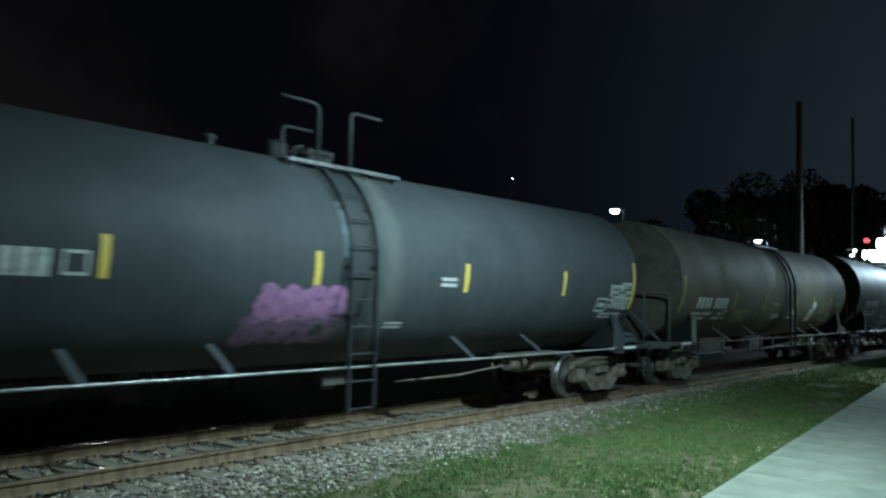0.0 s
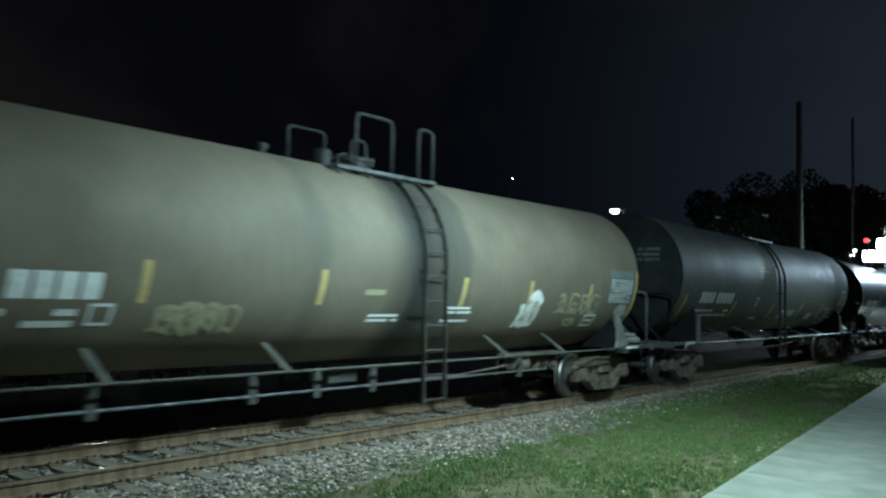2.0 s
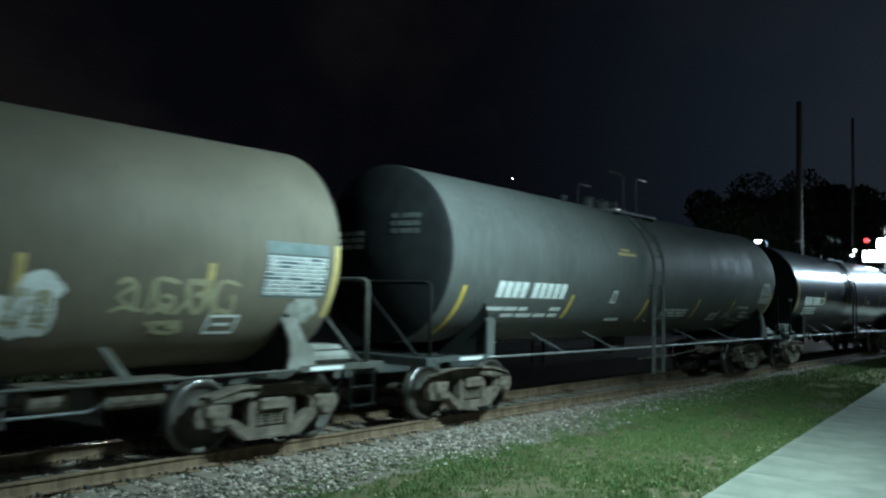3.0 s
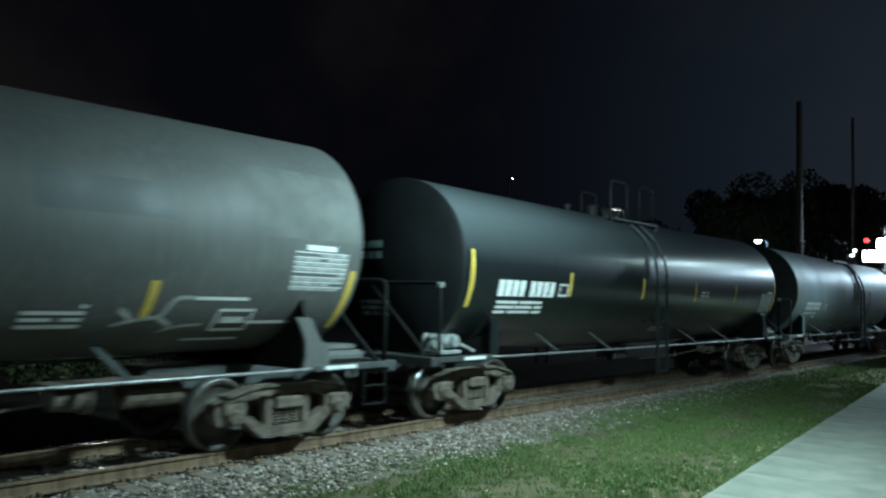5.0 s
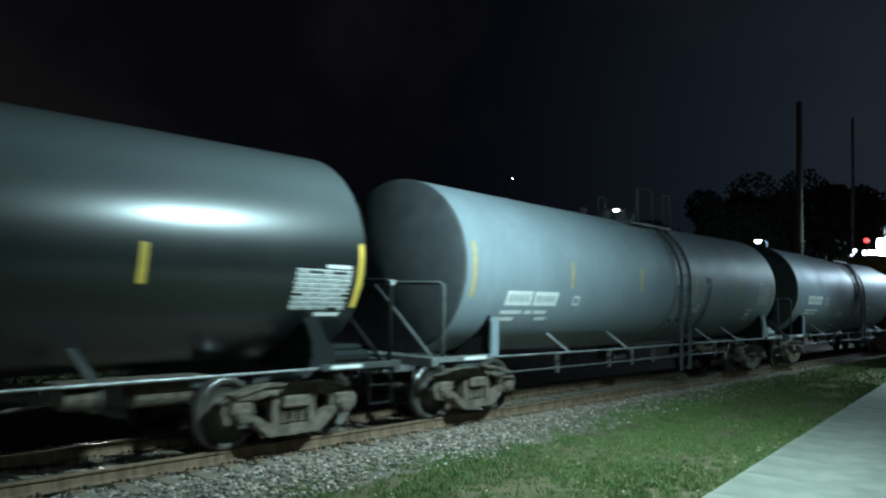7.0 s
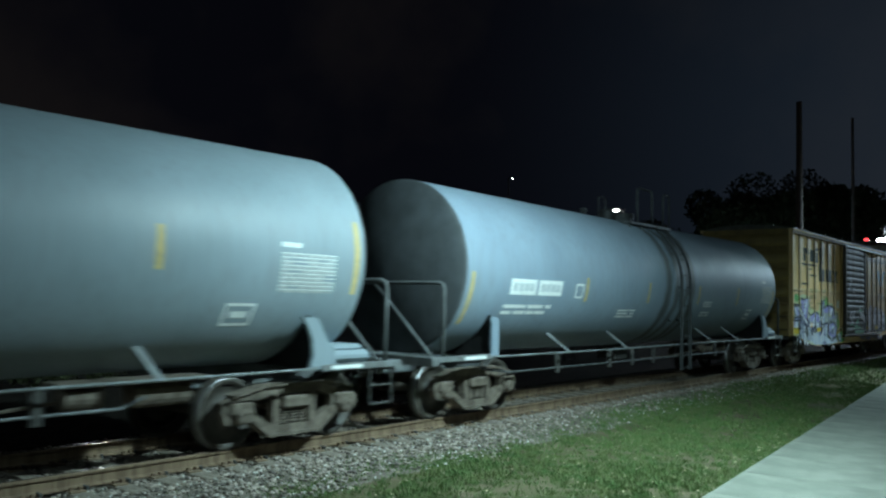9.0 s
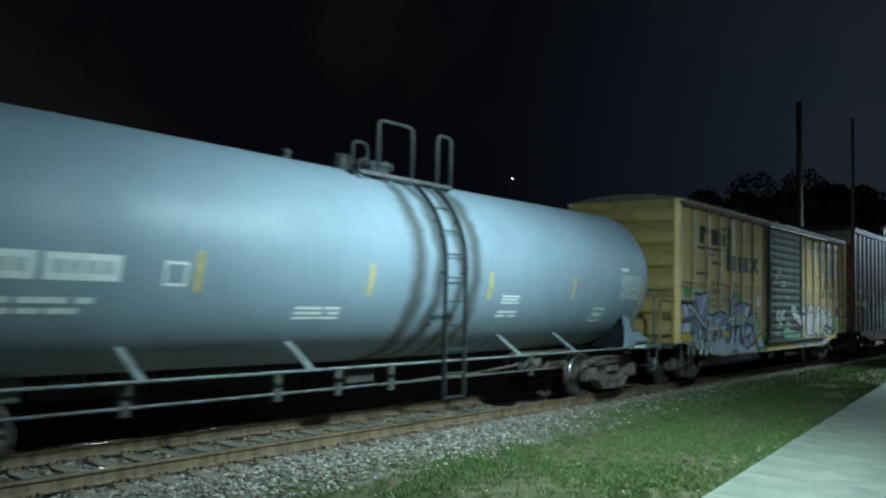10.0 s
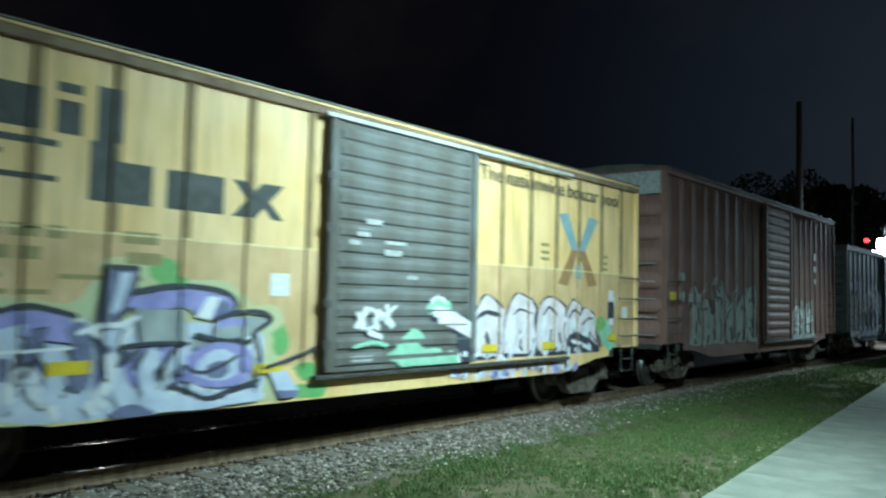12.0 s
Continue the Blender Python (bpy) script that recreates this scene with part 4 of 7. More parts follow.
class Mural:
    """Paint sprayed on a car's side, each stroke a little over the one before; one layer of paint for each colour."""

    def __init__(self, car, side, seed, lift=0.0022):
        self.car, self.side, self.rng, self.lift, self.layers = car, side, random.Random(seed), lift, {}

    def put(self, material, polys):
        bm = self.layers.setdefault(material.name, (bmesh.new(), material))[0]
        for p in polys:
            self.side.lay(bm, p, self.lift)
        self.lift += 0.0002

    def patch(self, material, ctrl, n=4):
        """A field with a soft wavy edge through the points."""
        pts = curve_points(list(ctrl) + [ctrl[0]], n)[:-1]
        self.put(material, [[(x + self.rng.uniform(-0.012, 0.012), z + self.rng.uniform(-0.012, 0.012)) for x, z in pts]])

    def shard(self, material, pts, edge=None, w=0.05):
        """A field with straight sides, edged if a colour is given."""
        self.put(material, [list(pts)])
        if edge:
            self.line(edge, list(pts) + [pts[0]], w, 1)

    def line(self, material, ctrl, w, n=5):
        self.put(material, ribbon(curve_points(ctrl, n) if n > 1 else ctrl, w))

    def puff(self, material, cx, cz, rx, rz):
        r = self.rng
        self.put(material, [[(cx + rx * r.uniform(0.7, 1.15) * math.cos(k * math.pi / 7), cz + rz * r.uniform(0.65, 1.15) * math.sin(k * math.pi / 7)) for k in range(14)]])

    def dabs(self, materials, x0, x1, z0, z1, count, length, width, lean=0.5):
        """Short broad strokes, mostly upright, scattered over a field."""
        r = self.rng
        for i in range(count):
            x, z = x0 + (x1 - x0) * (i + r.random()) / count, r.uniform(z0, z1)
            a, l = math.pi / 2 + r.uniform(-lean, lean), length * r.uniform(0.5, 1.3)
            dx, dz = l * math.cos(a) / 2, l * math.sin(a) / 2
            bend = r.uniform(-0.3, 0.3) * l
            self.line(r.choice(materials), [(x - dx, z - dz), (x + bend, z), (x + dx, z + dz)], width * r.uniform(0.5, 1.3), 4)

    def done(self):
        for bm, material in self.layers.values():
            tagged(part("sprayed_graffiti", bm, material, self.car), kind="stuff")


def lavender_piece(car, side, lavender, ice, white, black, navy, green, mint, stone, ochre):
    """The long piece: lavender letter tops over a pale blue body, with dark edges and a green halo."""
    m = Mural(car, side, 12)
    m.patch(mint, [(-7.80, 1.1), (-7.80, 2.2), (-7.45, 2.36), (-6.9, 2.38), (-6.35, 2.42), (-5.95, 2.34), (-5.8, 2.0), (-5.25, 1.92), (-4.75, 1.86), (-4.5, 2.1), (-4.4, 2.32), (-4.0, 2.32),
                   (-3.7, 2.16), (-2.85, 2.12), (-2.5, 1.86), (-2.08, 1.84), (-1.98, 1.5), (-2.1, 1.0), (-1.62, 0.7), (-5.0, 0.66), (-6.4, 0.9), (-7.7, 1.08)])
    for cx, cz, rx, rz in ((-7.28, 2.30, 0.26, 0.16), (-3.72, 2.22, 0.20, 0.17), (-3.6, 2.1, 0.2, 0.1), (-2.02, 1.42, 0.16, 0.22), (-1.62, 1.02, 0.2, 0.12), (-1.5, 0.76, 0.34, 0.11), (-5.85, 2.05, 0.1, 0.16)):
        m.puff(green, cx, cz, rx, rz)
    # pale body
    m.patch(ice, [(-7.70, 1.06), (-7.70, 1.42), (-7.3, 1.62), (-6.9, 1.58), (-6.2, 1.5), (-5.9, 1.68), (-4.6, 1.6), (-4.3, 1.68), (-2.5, 1.6), (-2.28, 1.2), (-2.32, 0.8), (-2.6, 0.69), (-5.0, 0.68), (-5.7, 0.84), (-6.6, 0.9), (-6.8, 1.08)])
    m.dabs([navy, stone, navy], -7.3, -2.5, 1.0, 1.5, 30, 0.34, 0.14, 0.7)
    m.dabs([white, ice, white, lavender], -7.6, -2.4, 0.85, 1.5, 34, 0.42, 0.12, 0.5)
    m.dabs([navy], -7.2, -2.6, 0.9, 1.4, 18, 0.3, 0.11, 0.7)
    m.dabs([black], -7.2, -2.6, 0.85, 1.45, 26, 0.36, 0.06, 0.9)
    m.dabs([white, ice], -6.5, -2.5, 0.74, 0.95, 16, 0.2, 0.16, 1.2)
    # first letter, with a white beam that runs down from it
    m.shard(lavender, [(-7.72, 2.01), (-6.98, 1.99), (-6.98, 1.69), (-7.42, 1.66)], black, 0.04)
    m.shard(ice, [(-7.62, 1.98), (-7.40, 1.98), (-7.22, 1.69), (-7.40, 1.68)])
    m.line(black, [(-7.78, 2.05), (-7.3, 2.06), (-6.94, 2.03)], 0.07)
    m.line(navy, [(-7.6, 1.58), (-7.2, 1.62), (-6.9, 1.55), (-6.6, 1.36)], 0.09)
    # second letter
    m.shard(lavender, [(-6.90, 2.23), (-6.0, 2.29), (-6.06, 1.9), (-6.18, 1.52), (-6.62, 1.74), (-6.80, 1.92)], black, 0.045)
    m.shard(ice, [(-6.20, 2.26), (-6.05, 2.26), (-6.40, 1.72), (-6.56, 1.76)])
    m.shard(white, [(-6.58, 2.18), (-6.42, 2.19), (-6.36, 1.92), (-6.50, 1.90)])
    m.line(black, [(-6.49, 2.18), (-6.46, 2.02), (-6.42, 1.92)], 0.06)
    m.line(black, [(-6.92, 2.27), (-6.66, 2.26), (-6.42, 2.24)], 0.08)
    m.line(black, [(-6.26, 2.31), (-5.96, 2.31)], 0.07, 1)
    m.line(navy, [(-7.2, 1.90), (-6.06, 1.32)], 0.20, 1)
    m.line(white, [(-7.22, 1.98), (-6.05, 1.38)], 0.12, 1)
    m.line(black, [(-6.02, 1.62), (-6.10, 1.36), (-6.2, 1.02)], 0.12)
    # third letter, an arch
    m.patch(lavender, [(-5.80, 1.52), (-5.62, 1.70), (-5.24, 1.79), (-4.76, 1.70), (-4.66, 1.48), (-5.1, 1.50), (-5.32, 1.58), (-5.5, 1.5)])
    m.line(ice, [(-5.92, 1.74), (-5.9, 1.5), (-5.94, 1.12)], 0.20)
    m.shard(ice, [(-5.52, 1.58), (-5.20, 1.66), (-5.30, 1.32), (-5.48, 1.34)])
    m.shard(navy, [(-5.14, 1.60), (-4.98, 1.62), (-5.10, 1.30), (-5.24, 1.26)], black, 0.03)
    m.line(black, [(-6.04, 1.79), (-5.78, 1.72), (-5.5, 1.76), (-5.2, 1.83), (-4.9, 1.78), (-4.68, 1.72)], 0.06)
    m.line(navy, [(-4.70, 1.66), (-4.60, 1.3), (-4.66, 0.98)], 0.22)
    m.line(ice, [(-4.98, 1.42), (-4.86, 1.20), (-4.94, 0.86)], 0.20)
    m.shard(ochre, [(-5.86, 1.29), (-5.44, 1.31), (-5.44, 1.45), (-5.86, 1.45)])
    m.line(white, [(-6.0, 1.375), (-5.2, 1.39), (-4.7, 1.41)], 0.035)
    # tall stem
    m.shard(navy, [(-4.40, 2.22), (-4.03, 2.23), (-4.10, 1.82), (-4.30, 1.64), (-4.46, 1.62)], black, 0.05)
    m.shard(ice, [(-4.24, 2.19), (-4.10, 2.19), (-4.22, 1.80), (-4.36, 1.74)])
    m.line(black, [(-4.42, 2.25), (-4.02, 2.25)], 0.07, 1)
    # cap with a white wedge, over the grey block
    m.patch(lavender, [(-4.10, 1.93), (-3.72, 2.01), (-3.34, 2.02), (-2.86, 1.95), (-2.78, 1.80), (-2.98, 1.68), (-3.24, 1.74), (-3.5, 1.82), (-4.08, 1.80)])
    m.shard(white, [(-3.14, 1.96), (-2.98, 1.94), (-3.10, 1.68), (-3.30, 1.72)])
    m.shard(navy, [(-2.96, 1.92), (-2.80, 1.86), (-2.84, 1.74), (-3.06, 1.70)])
    m.line(black, [(-4.12, 1.97), (-3.72, 2.05), (-3.34, 2.06), (-2.9, 2.0), (-2.74, 1.84), (-2.9, 1.70)], 0.065)
    m.shard(stone, [(-4.05, 1.80), (-3.46, 1.80), (-3.42, 1.45), (-3.96, 1.43)])
    m.line(black, [(-4.18, 1.41), (-3.8, 1.43), (-3.38, 1.42)], 0.05)
    m.line(white, [(-4.68, 1.55), (-4.42, 1.63), (-4.2, 1.64), (-4.0, 1.73)], 0.06)
    # last letter
    m.patch(stone, [(-3.04, 1.62), (-2.72, 1.71), (-2.30, 1.70), (-2.44, 1.55), (-2.62, 1.47), (-3.0, 1.48)])
    m.line(black, [(-3.06, 1.68), (-2.70, 1.77), (-2.36, 1.77), (-2.22, 1.68), (-2.44, 1.54), (-2.56, 1.42), (-2.9, 1.43), (-3.3, 1.52)], 0.06)
    m.line(lavender, [(-3.0, 1.62), (-2.82, 1.66), (-2.60, 1.64)], 0.09)
    m.patch(lavender, [(-3.46, 1.02), (-3.36, 1.30), (-2.96, 1.42), (-2.58, 1.34), (-2.48, 1.10), (-2.66, 0.92), (-3.06, 0.90)])
    m.patch(ice, [(-3.30, 1.06), (-3.2, 1.26), (-2.95, 1.34), (-2.72, 1.26), (-2.68, 1.06), (-2.95, 0.98)])
    m.patch(navy, [(-3.16, 1.06), (-3.08, 1.18), (-2.90, 1.20), (-2.82, 1.08), (-2.98, 1.0)])
    m.line(black, [(-3.48, 1.18), (-3.2, 1.08), (-2.9, 1.16), (-2.7, 1.26)], 0.045)
    m.patch(ice, [(-3.9, 0.92), (-3.4, 0.84), (-3.0, 0.74), (-2.45, 0.84), (-2.4, 0.70), (-3.9, 0.68)])
    m.line(black, [(-3.62, 0.97), (-3.38, 0.88), (-3.12, 0.78), (-2.84, 0.84), (-2.36, 0.95)], 0.06)
    m.line(black, [(-2.44, 1.50), (-2.36, 1.2), (-2.44, 0.8)], 0.04)
    m.puff(navy, -4.03, 0.66, 0.26, 0.13)
    m.line(white, [(-4.36, 1.34), (-4.3, 1.12), (-4.4, 0.92)], 0.14)
    m.line(ice, [(-3.78, 1.36), (-3.9, 1.1), (-3.82, 0.9)], 0.18)
    # drips and a wedge past its end
    m.shard(ice, [(-2.22, 1.03), (-1.95, 1.05), (-1.72, 0.76), (-2.1, 0.80)])
    m.shard(navy, [(-2.1, 0.80), (-1.72, 0.78), (-1.78, 0.70), (-2.05, 0.70)])
    m.line(black, [(-2.32, 1.08), (-1.9, 1.18), (-1.44, 1.32)], 0.05)
    m.done()


def bubble_letter(m, x, w, z0, z1, fill, edge, tilt):
    """One fat letter: a head over a broken body, dark gaps in it, its edge uneven."""
    h, r = z1 - z0, m.rng

    def j(a):
        return a + r.uniform(-0.07, 0.07)

    outline = [(j(x), z0), (j(x - 0.06), z0 + 0.45 * h), (j(x + tilt), z0 + 0.82 * h), (j(x + 0.4 * w + tilt), j(z1)), (j(x + 0.9 * w + tilt), z0 + 0.86 * h), (j(x + w), j(z0 + 0.5 * h)), (j(x + w), z0)]
    m.patch(edge, [(a + (0.05 if a > x + w / 2 else -0.03), b + 0.025) for a, b in outline])
    m.patch(fill, outline)
    m.line(edge, [(j(x + 0.10 * w + tilt), j(z0 + 0.66 * h)), (x + 0.45 * w, j(z0 + 0.78 * h)), (j(x + 0.86 * w), j(z0 + 0.66 * h))], r.uniform(0.04, 0.10))
    m.line(edge, [(j(x + 0.5 * w), z0), (j(x + 0.56 * w), z0 + 0.22 * h), (j(x + 0.48 * w), z0 + 0.42 * h)], r.uniform(0.05, 0.15))
    m.line(edge, [(j(x + 0.95 * w), j(z0 + 0.1 * h)), (j(x + 0.9 * w), j(z0 + 0.35 * h))], r.uniform(0.04, 0.12), 1)


def white_piece(car, side, white, pink, black, green, mint, ice, lavender):
    """The white piece that runs from the door to the car's end, and the pale row along the sill."""
    m = Mural(car, side, 23)
    for cx, cz, rx, rz in ((0.22, 1.18, 0.40, 0.22), (0.70, 1.10, 0.5, 0.17), (0.36, 1.40, 0.24, 0.13), (1.2, 1.06, 0.34, 0.13), (0.98, 1.84, 0.34, 0.19), (6.45, 1.36, 0.34, 0.26), (6.7, 1.16, 0.26, 0.16), (5.9, 1.1, 0.3, 0.12)):
        m.puff(mint, cx, cz, rx, rz)
    m.puff(green, 6.25, 1.55, 0.26, 0.16)
    m.patch(black, [(1.5, 1.0), (1.4, 1.5), (1.9, 1.72), (3.0, 1.78), (4.2, 1.74), (5.2, 1.7), (6.0, 1.5), (6.25, 1.1), (5.6, 0.99), (3.0, 0.99)])
    m.line(black, [(0.75, 1.72), (1.15, 1.66), (1.55, 1.44)], 0.16)
    m.line(white, [(0.80, 1.80), (1.2, 1.74), (1.62, 1.58), (1.98, 1.44)], 0.17)
    m.line(pink, [(0.92, 1.66), (1.3, 1.58), (1.9, 1.36)], 0.10)
    m.line(white, [(0.74, 1.92), (0.9, 2.02), (1.1, 1.94)], 0.07)
    for x, w, top, t in ((1.98, 0.80, 2.0, 0.08), (2.92, 0.86, 2.04, 0.06), (3.90, 0.92, 2.02, 0.08), (4.94, 0.62, 1.98, 0.0), (5.55, 0.5, 1.86, -0.04)):
        bubble_letter(m, x, w, 1.08, top, pink, black, t)
        m.line(white, [(x + 0.16 + t, top - 0.30), (x + 0.2, 1.5), (x + 0.16, 1.22)], 0.13)
    m.dabs([white, pink], 1.9, 6.0, 1.2, 1.8, 18, 0.3, 0.10, 0.8)
    m.patch(black, [(5.0, 1.0), (4.96, 1.28), (5.3, 1.40), (5.9, 1.22), (6.2, 1.0)])
    m.line(white, [(5.1, 1.24), (5.5, 1.16), (5.9, 1.04)], 0.08)
    m.dabs([white, pink, white], 1.3, 5.8, 1.0, 1.14, 22, 0.16, 0.12, 1.4)
    m.dabs([black], 1.6, 5.6, 1.02, 1.2, 9, 0.14, 0.06, 0.8)
    m.shard(white, [(6.58, 2.02), (6.80, 2.02), (6.80, 2.24), (6.58, 2.24)])
    m.shard(black, [(6.56, 1.62), (6.82, 1.62), (6.82, 2.0), (6.56, 2.0)])
    m.shard(white, [(6.60, 1.52), (6.80, 1.52), (6.80, 1.66), (6.60, 1.66)])
    # scribble on the door
    m.dabs([white], -0.92, -0.1, 1.42, 1.80, 9, 0.26, 0.09, 1.4)
    m.line(white, [(-0.6, 1.84), (-0.3, 1.74), (-0.04, 1.88)], 0.05)
    m.line(mint, [(-0.9, 1.30), (-0.5, 1.36), (-0.2, 1.30)], 0.06)
    # row along the sill
    m.dabs([white, pink, ice, lavender, pink], 1.3, 5.4, 0.70, 0.84, 26, 0.2, 0.16, 1.3)
    m.dabs([black], 1.3, 5.2, 0.72, 0.82, 8, 0.12, 0.05, 1.2)
    m.done()


def scrawl_piece(car, side, x0, x1, z0, z1, letters, fill, edge, pale, seed):
    """A row of tall ragged letters with dark gaps and pale dabs."""
    m = Mural(car, side, seed)
    w = (x1 - x0) / letters
    for k in range(letters):
        top = z1 - m.rng.uniform(0.0, 0.4) * (z1 - z0)
        bubble_letter(m, x0 + k * w, 0.9 * w, z0, top, fill, edge, m.rng.uniform(-0.2, 0.24))
        m.dabs([edge, fill, pale], x0 + k * w, x0 + (k + 1) * w, z0 + 0.1, z0 + 0.85 * (z1 - z0), 9, 0.55, 0.13, 1.0)
    m.done()


def boxcar(label, u, half, eave, sheet, post_mat, end_mat, door_mat, roof_mat, chord_mat, posts, door, ribs=9, drop=True, trucks=6.2, key="", hood_mat=None):
    car = thing("boxcar", (u, YC, 0), label, "boxcar", "cars of the freight train")
    z0, z1 = 1.08, eave - 0.17
    # side sheets between the posts
    cuts = [-half] + [p for p in posts if not door[0] - 0.02 < p < door[1] + 0.02] + [door[0], door[1], half]
    cuts = sorted(cuts)
    for a, b in zip(cuts, cuts[1:]):
        bm = bmesh.new()
        g = 0.0 if (a == -half or b == half) else 0.0
        box(bm, a + g, b - g, -1.48, -1.45, z0, z1)
        part("side_panel", bm, sheet, car)
    bm = bmesh.new()
    box(bm, -half, half, 1.45, 1.48, z0, z1)
    part("far_side", bm, sheet, car)
    # posts
    def make_post():
        b = bmesh.new()
        v = [b.verts.new(p) for p in ((-0.055, -1.478, z0), (-0.05, -1.512, z0), (0.05, -1.512, z0), (0.055, -1.478, z0), (-0.055, -1.478, z1), (-0.05, -1.512, z1), (0.05, -1.512, z1), (0.055, -1.478, z1))]
        for q in ((0, 1, 5, 4), (1, 2, 6, 5), (2, 3, 7, 6), (3, 2, 1, 0), (4, 5, 6, 7), (0, 4, 7, 3)):
            b.faces.new([v[i] for i in q])
        return b
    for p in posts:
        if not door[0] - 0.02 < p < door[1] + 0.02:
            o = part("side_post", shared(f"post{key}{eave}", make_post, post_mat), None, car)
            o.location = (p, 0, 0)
    for x in (-half + 0.045, half - 0.045):
        bm = bmesh.new()
        soft_box(bm, x - 0.05, x + 0.05, -1.545, -1.40, z0 - 0.03, eave - 0.02, 0.012)
        part("corner_post", bm, sheet, car)
    # top chord with its upper lip
    for s in (-1, 1):
        bm = bmesh.new()
        soft_box(bm, -half, half, min(s * 1.43, s * 1.55), max(s * 1.43, s * 1.55), z1, eave - 0.065, 0.01)
        ch = part("top_chord", bm, chord_mat, car)
        bm = bmesh.new()
        soft_box(bm, -half - 0.01, half + 0.01, min(s * 1.42, s * 1.565), max(s * 1.42, s * 1.565), eave - 0.063, eave - 0.025, 0.008)
        part("roof_lip", bm, sheet, ch)
    # roof in panels with raised seams
    n = 14
    bm = bmesh.new()
    ends = [(-1.58, eave - 0.02), (-1.58, eave + 0.0), (-0.9, eave + 0.09), (0, eave + 0.14), (0.9, eave + 0.09), (1.58, eave), (1.58, eave - 0.02)]
    plate(bm, ends, -half - 0.02, half + 0.02, flip=True)
    rf = part("roof", bm, roof_mat, car)
    for k in range(n + 1):
        def seam():
            b = bmesh.new()
            plate(b, [(y, z + 0.001) for y, z in ends[2:5]] + [(y, z + 0.020) for y, z in reversed(ends[2:5])], -0.04, 0.04, flip=True)
            return b
        o = part("roof_seam", shared(f"seam{key}{eave}", seam, roof_mat), None, rf)
        o.location = (-half + 0.05 + (2 * half - 0.1) * k / n, 0, 0)
    # side sill, deep between the trucks
    for s in (-1, 1):
        bm = bmesh.new()
        d = 0.64 if drop else 0.92
        pts = [(-half, 1.05), (-half + 1.15, 1.05), (-half + 1.2, 0.88), (-half + 1.7, 0.86), (-half + 3.0, d), (half - 3.0, d), (half - 1.7, 0.86), (half - 1.2, 0.88), (half - 1.15, 1.05), (half, 1.05), (half, 1.12), (-half, 1.12)]
        plate(bm, pts, s * 1.455, s * 1.478)
        part("side_sill", bm, sheet, car)
    bm = bmesh.new()
    soft_box(bm, -half + 0.1, half - 0.1, -0.22, 0.22, 0.72, 1.08, 0.02)
    box(bm, -half + 0.05, half - 0.05, -1.44, 1.44, 1.05, 1.10)
    for x in np.linspace(-half + 1.0, half - 1.0, 9):
        box(bm, x - 0.05, x + 0.05, -1.44, 1.44, 0.86, 1.05)
    part("underframe", bm, STEEL_DARK, car)
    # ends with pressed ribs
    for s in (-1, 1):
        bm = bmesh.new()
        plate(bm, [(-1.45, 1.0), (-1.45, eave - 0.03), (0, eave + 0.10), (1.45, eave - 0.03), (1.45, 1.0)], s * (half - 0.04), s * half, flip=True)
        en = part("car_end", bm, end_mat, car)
        step = (eave - 0.12 - 1.10) / ribs
        for k in range(ribs):
            zz = 1.10 + step * (k + 0.5)
            def rib():
                b = bmesh.new()
                prof = [(-0.33 * step, 0.0), (-0.30 * step, 0.075), (-0.15 * step, 0.09), (0.05 * step, 0.09), (0.24 * step, 0.06), (0.36 * step, 0.0)]
                rows = []
                for y, f in ((-1.42, 0.0), (-1.30, 1.0), (1.30, 1.0), (1.42, 0.0)):
                    rows.append([b.verts.new((s * (0.001 + d * f), y, h * (0.55 + 0.45 * f))) for h, d in prof])
                for p, q in zip(rows, rows[1:]):
                    for i in range(len(prof) - 1):
                        b.faces.new((p[i], p[i + 1], q[i + 1], q[i]))
                return b
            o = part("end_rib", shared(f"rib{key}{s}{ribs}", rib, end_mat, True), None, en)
            o.location = (s * half, 0, zz)
        # end ladder, in a low frame on the yellow car
        ya, yb, top = (-1.44, -1.08, 2.1) if key == "yellow" else (-1.3, -0.85, 3.0)
        if key == "yellow":
            for y0, y1, za, zb in ((ya - 0.01, ya + 0.05, 1.05, 2.12), (yb - 0.05, yb + 0.01, 1.05, 2.12), (ya + 0.052, yb - 0.052, 2.06, 2.12)):
                bm = bmesh.new()
                soft_box(bm, min(s * (half + 0.09), s * (half + 0.14)), max(s * (half + 0.09), s * (half + 0.14)), y0, y1, za, zb, 0.008)
                part("ladder_frame", bm, post_mat, en)
        for zz in np.arange(1.25, top, 0.42):
            bm = bmesh.new()
            tube(bm, [(s * half, ya, zz), (s * (half + 0.10), ya, zz), (s * (half + 0.10), yb, zz), (s * half, yb, zz)], 0.013, 6)
            part("end_rung", bm, WHITE_FADED if key == "brown" else STEEL_DARK, en)
        bm = bmesh.new()
        soft_box(bm, min(s * half, s * (half + 0.16)), max(s * half, s * (half + 0.16)), -1.42, 1.42, 0.92, 1.04, 0.012)
        part("end_sill", bm, STEEL_DARK, car)
    # grab irons on the near side at both corners, and sill steps
    for x0, x1 in ((-half + 0.10, -half + 0.80), (half - 0.80, half - 0.10)):
        for zz in (1.30, 1.66, 2.08, 2.52):
            def iron(w=x1 - x0):
                b = bmesh.new()
                tube(b, [(0, -1.47, 0), (0.01, -1.60, -0.01), (w - 0.01, -1.60, -0.01), (w, -1.47, 0)], 0.013, 6)
                return b
            o = part("grab_iron", shared("grab_iron", iron, STEEL_DARK), None, car)
            o.location = (x0, 0, zz)
        bm = bmesh.new()
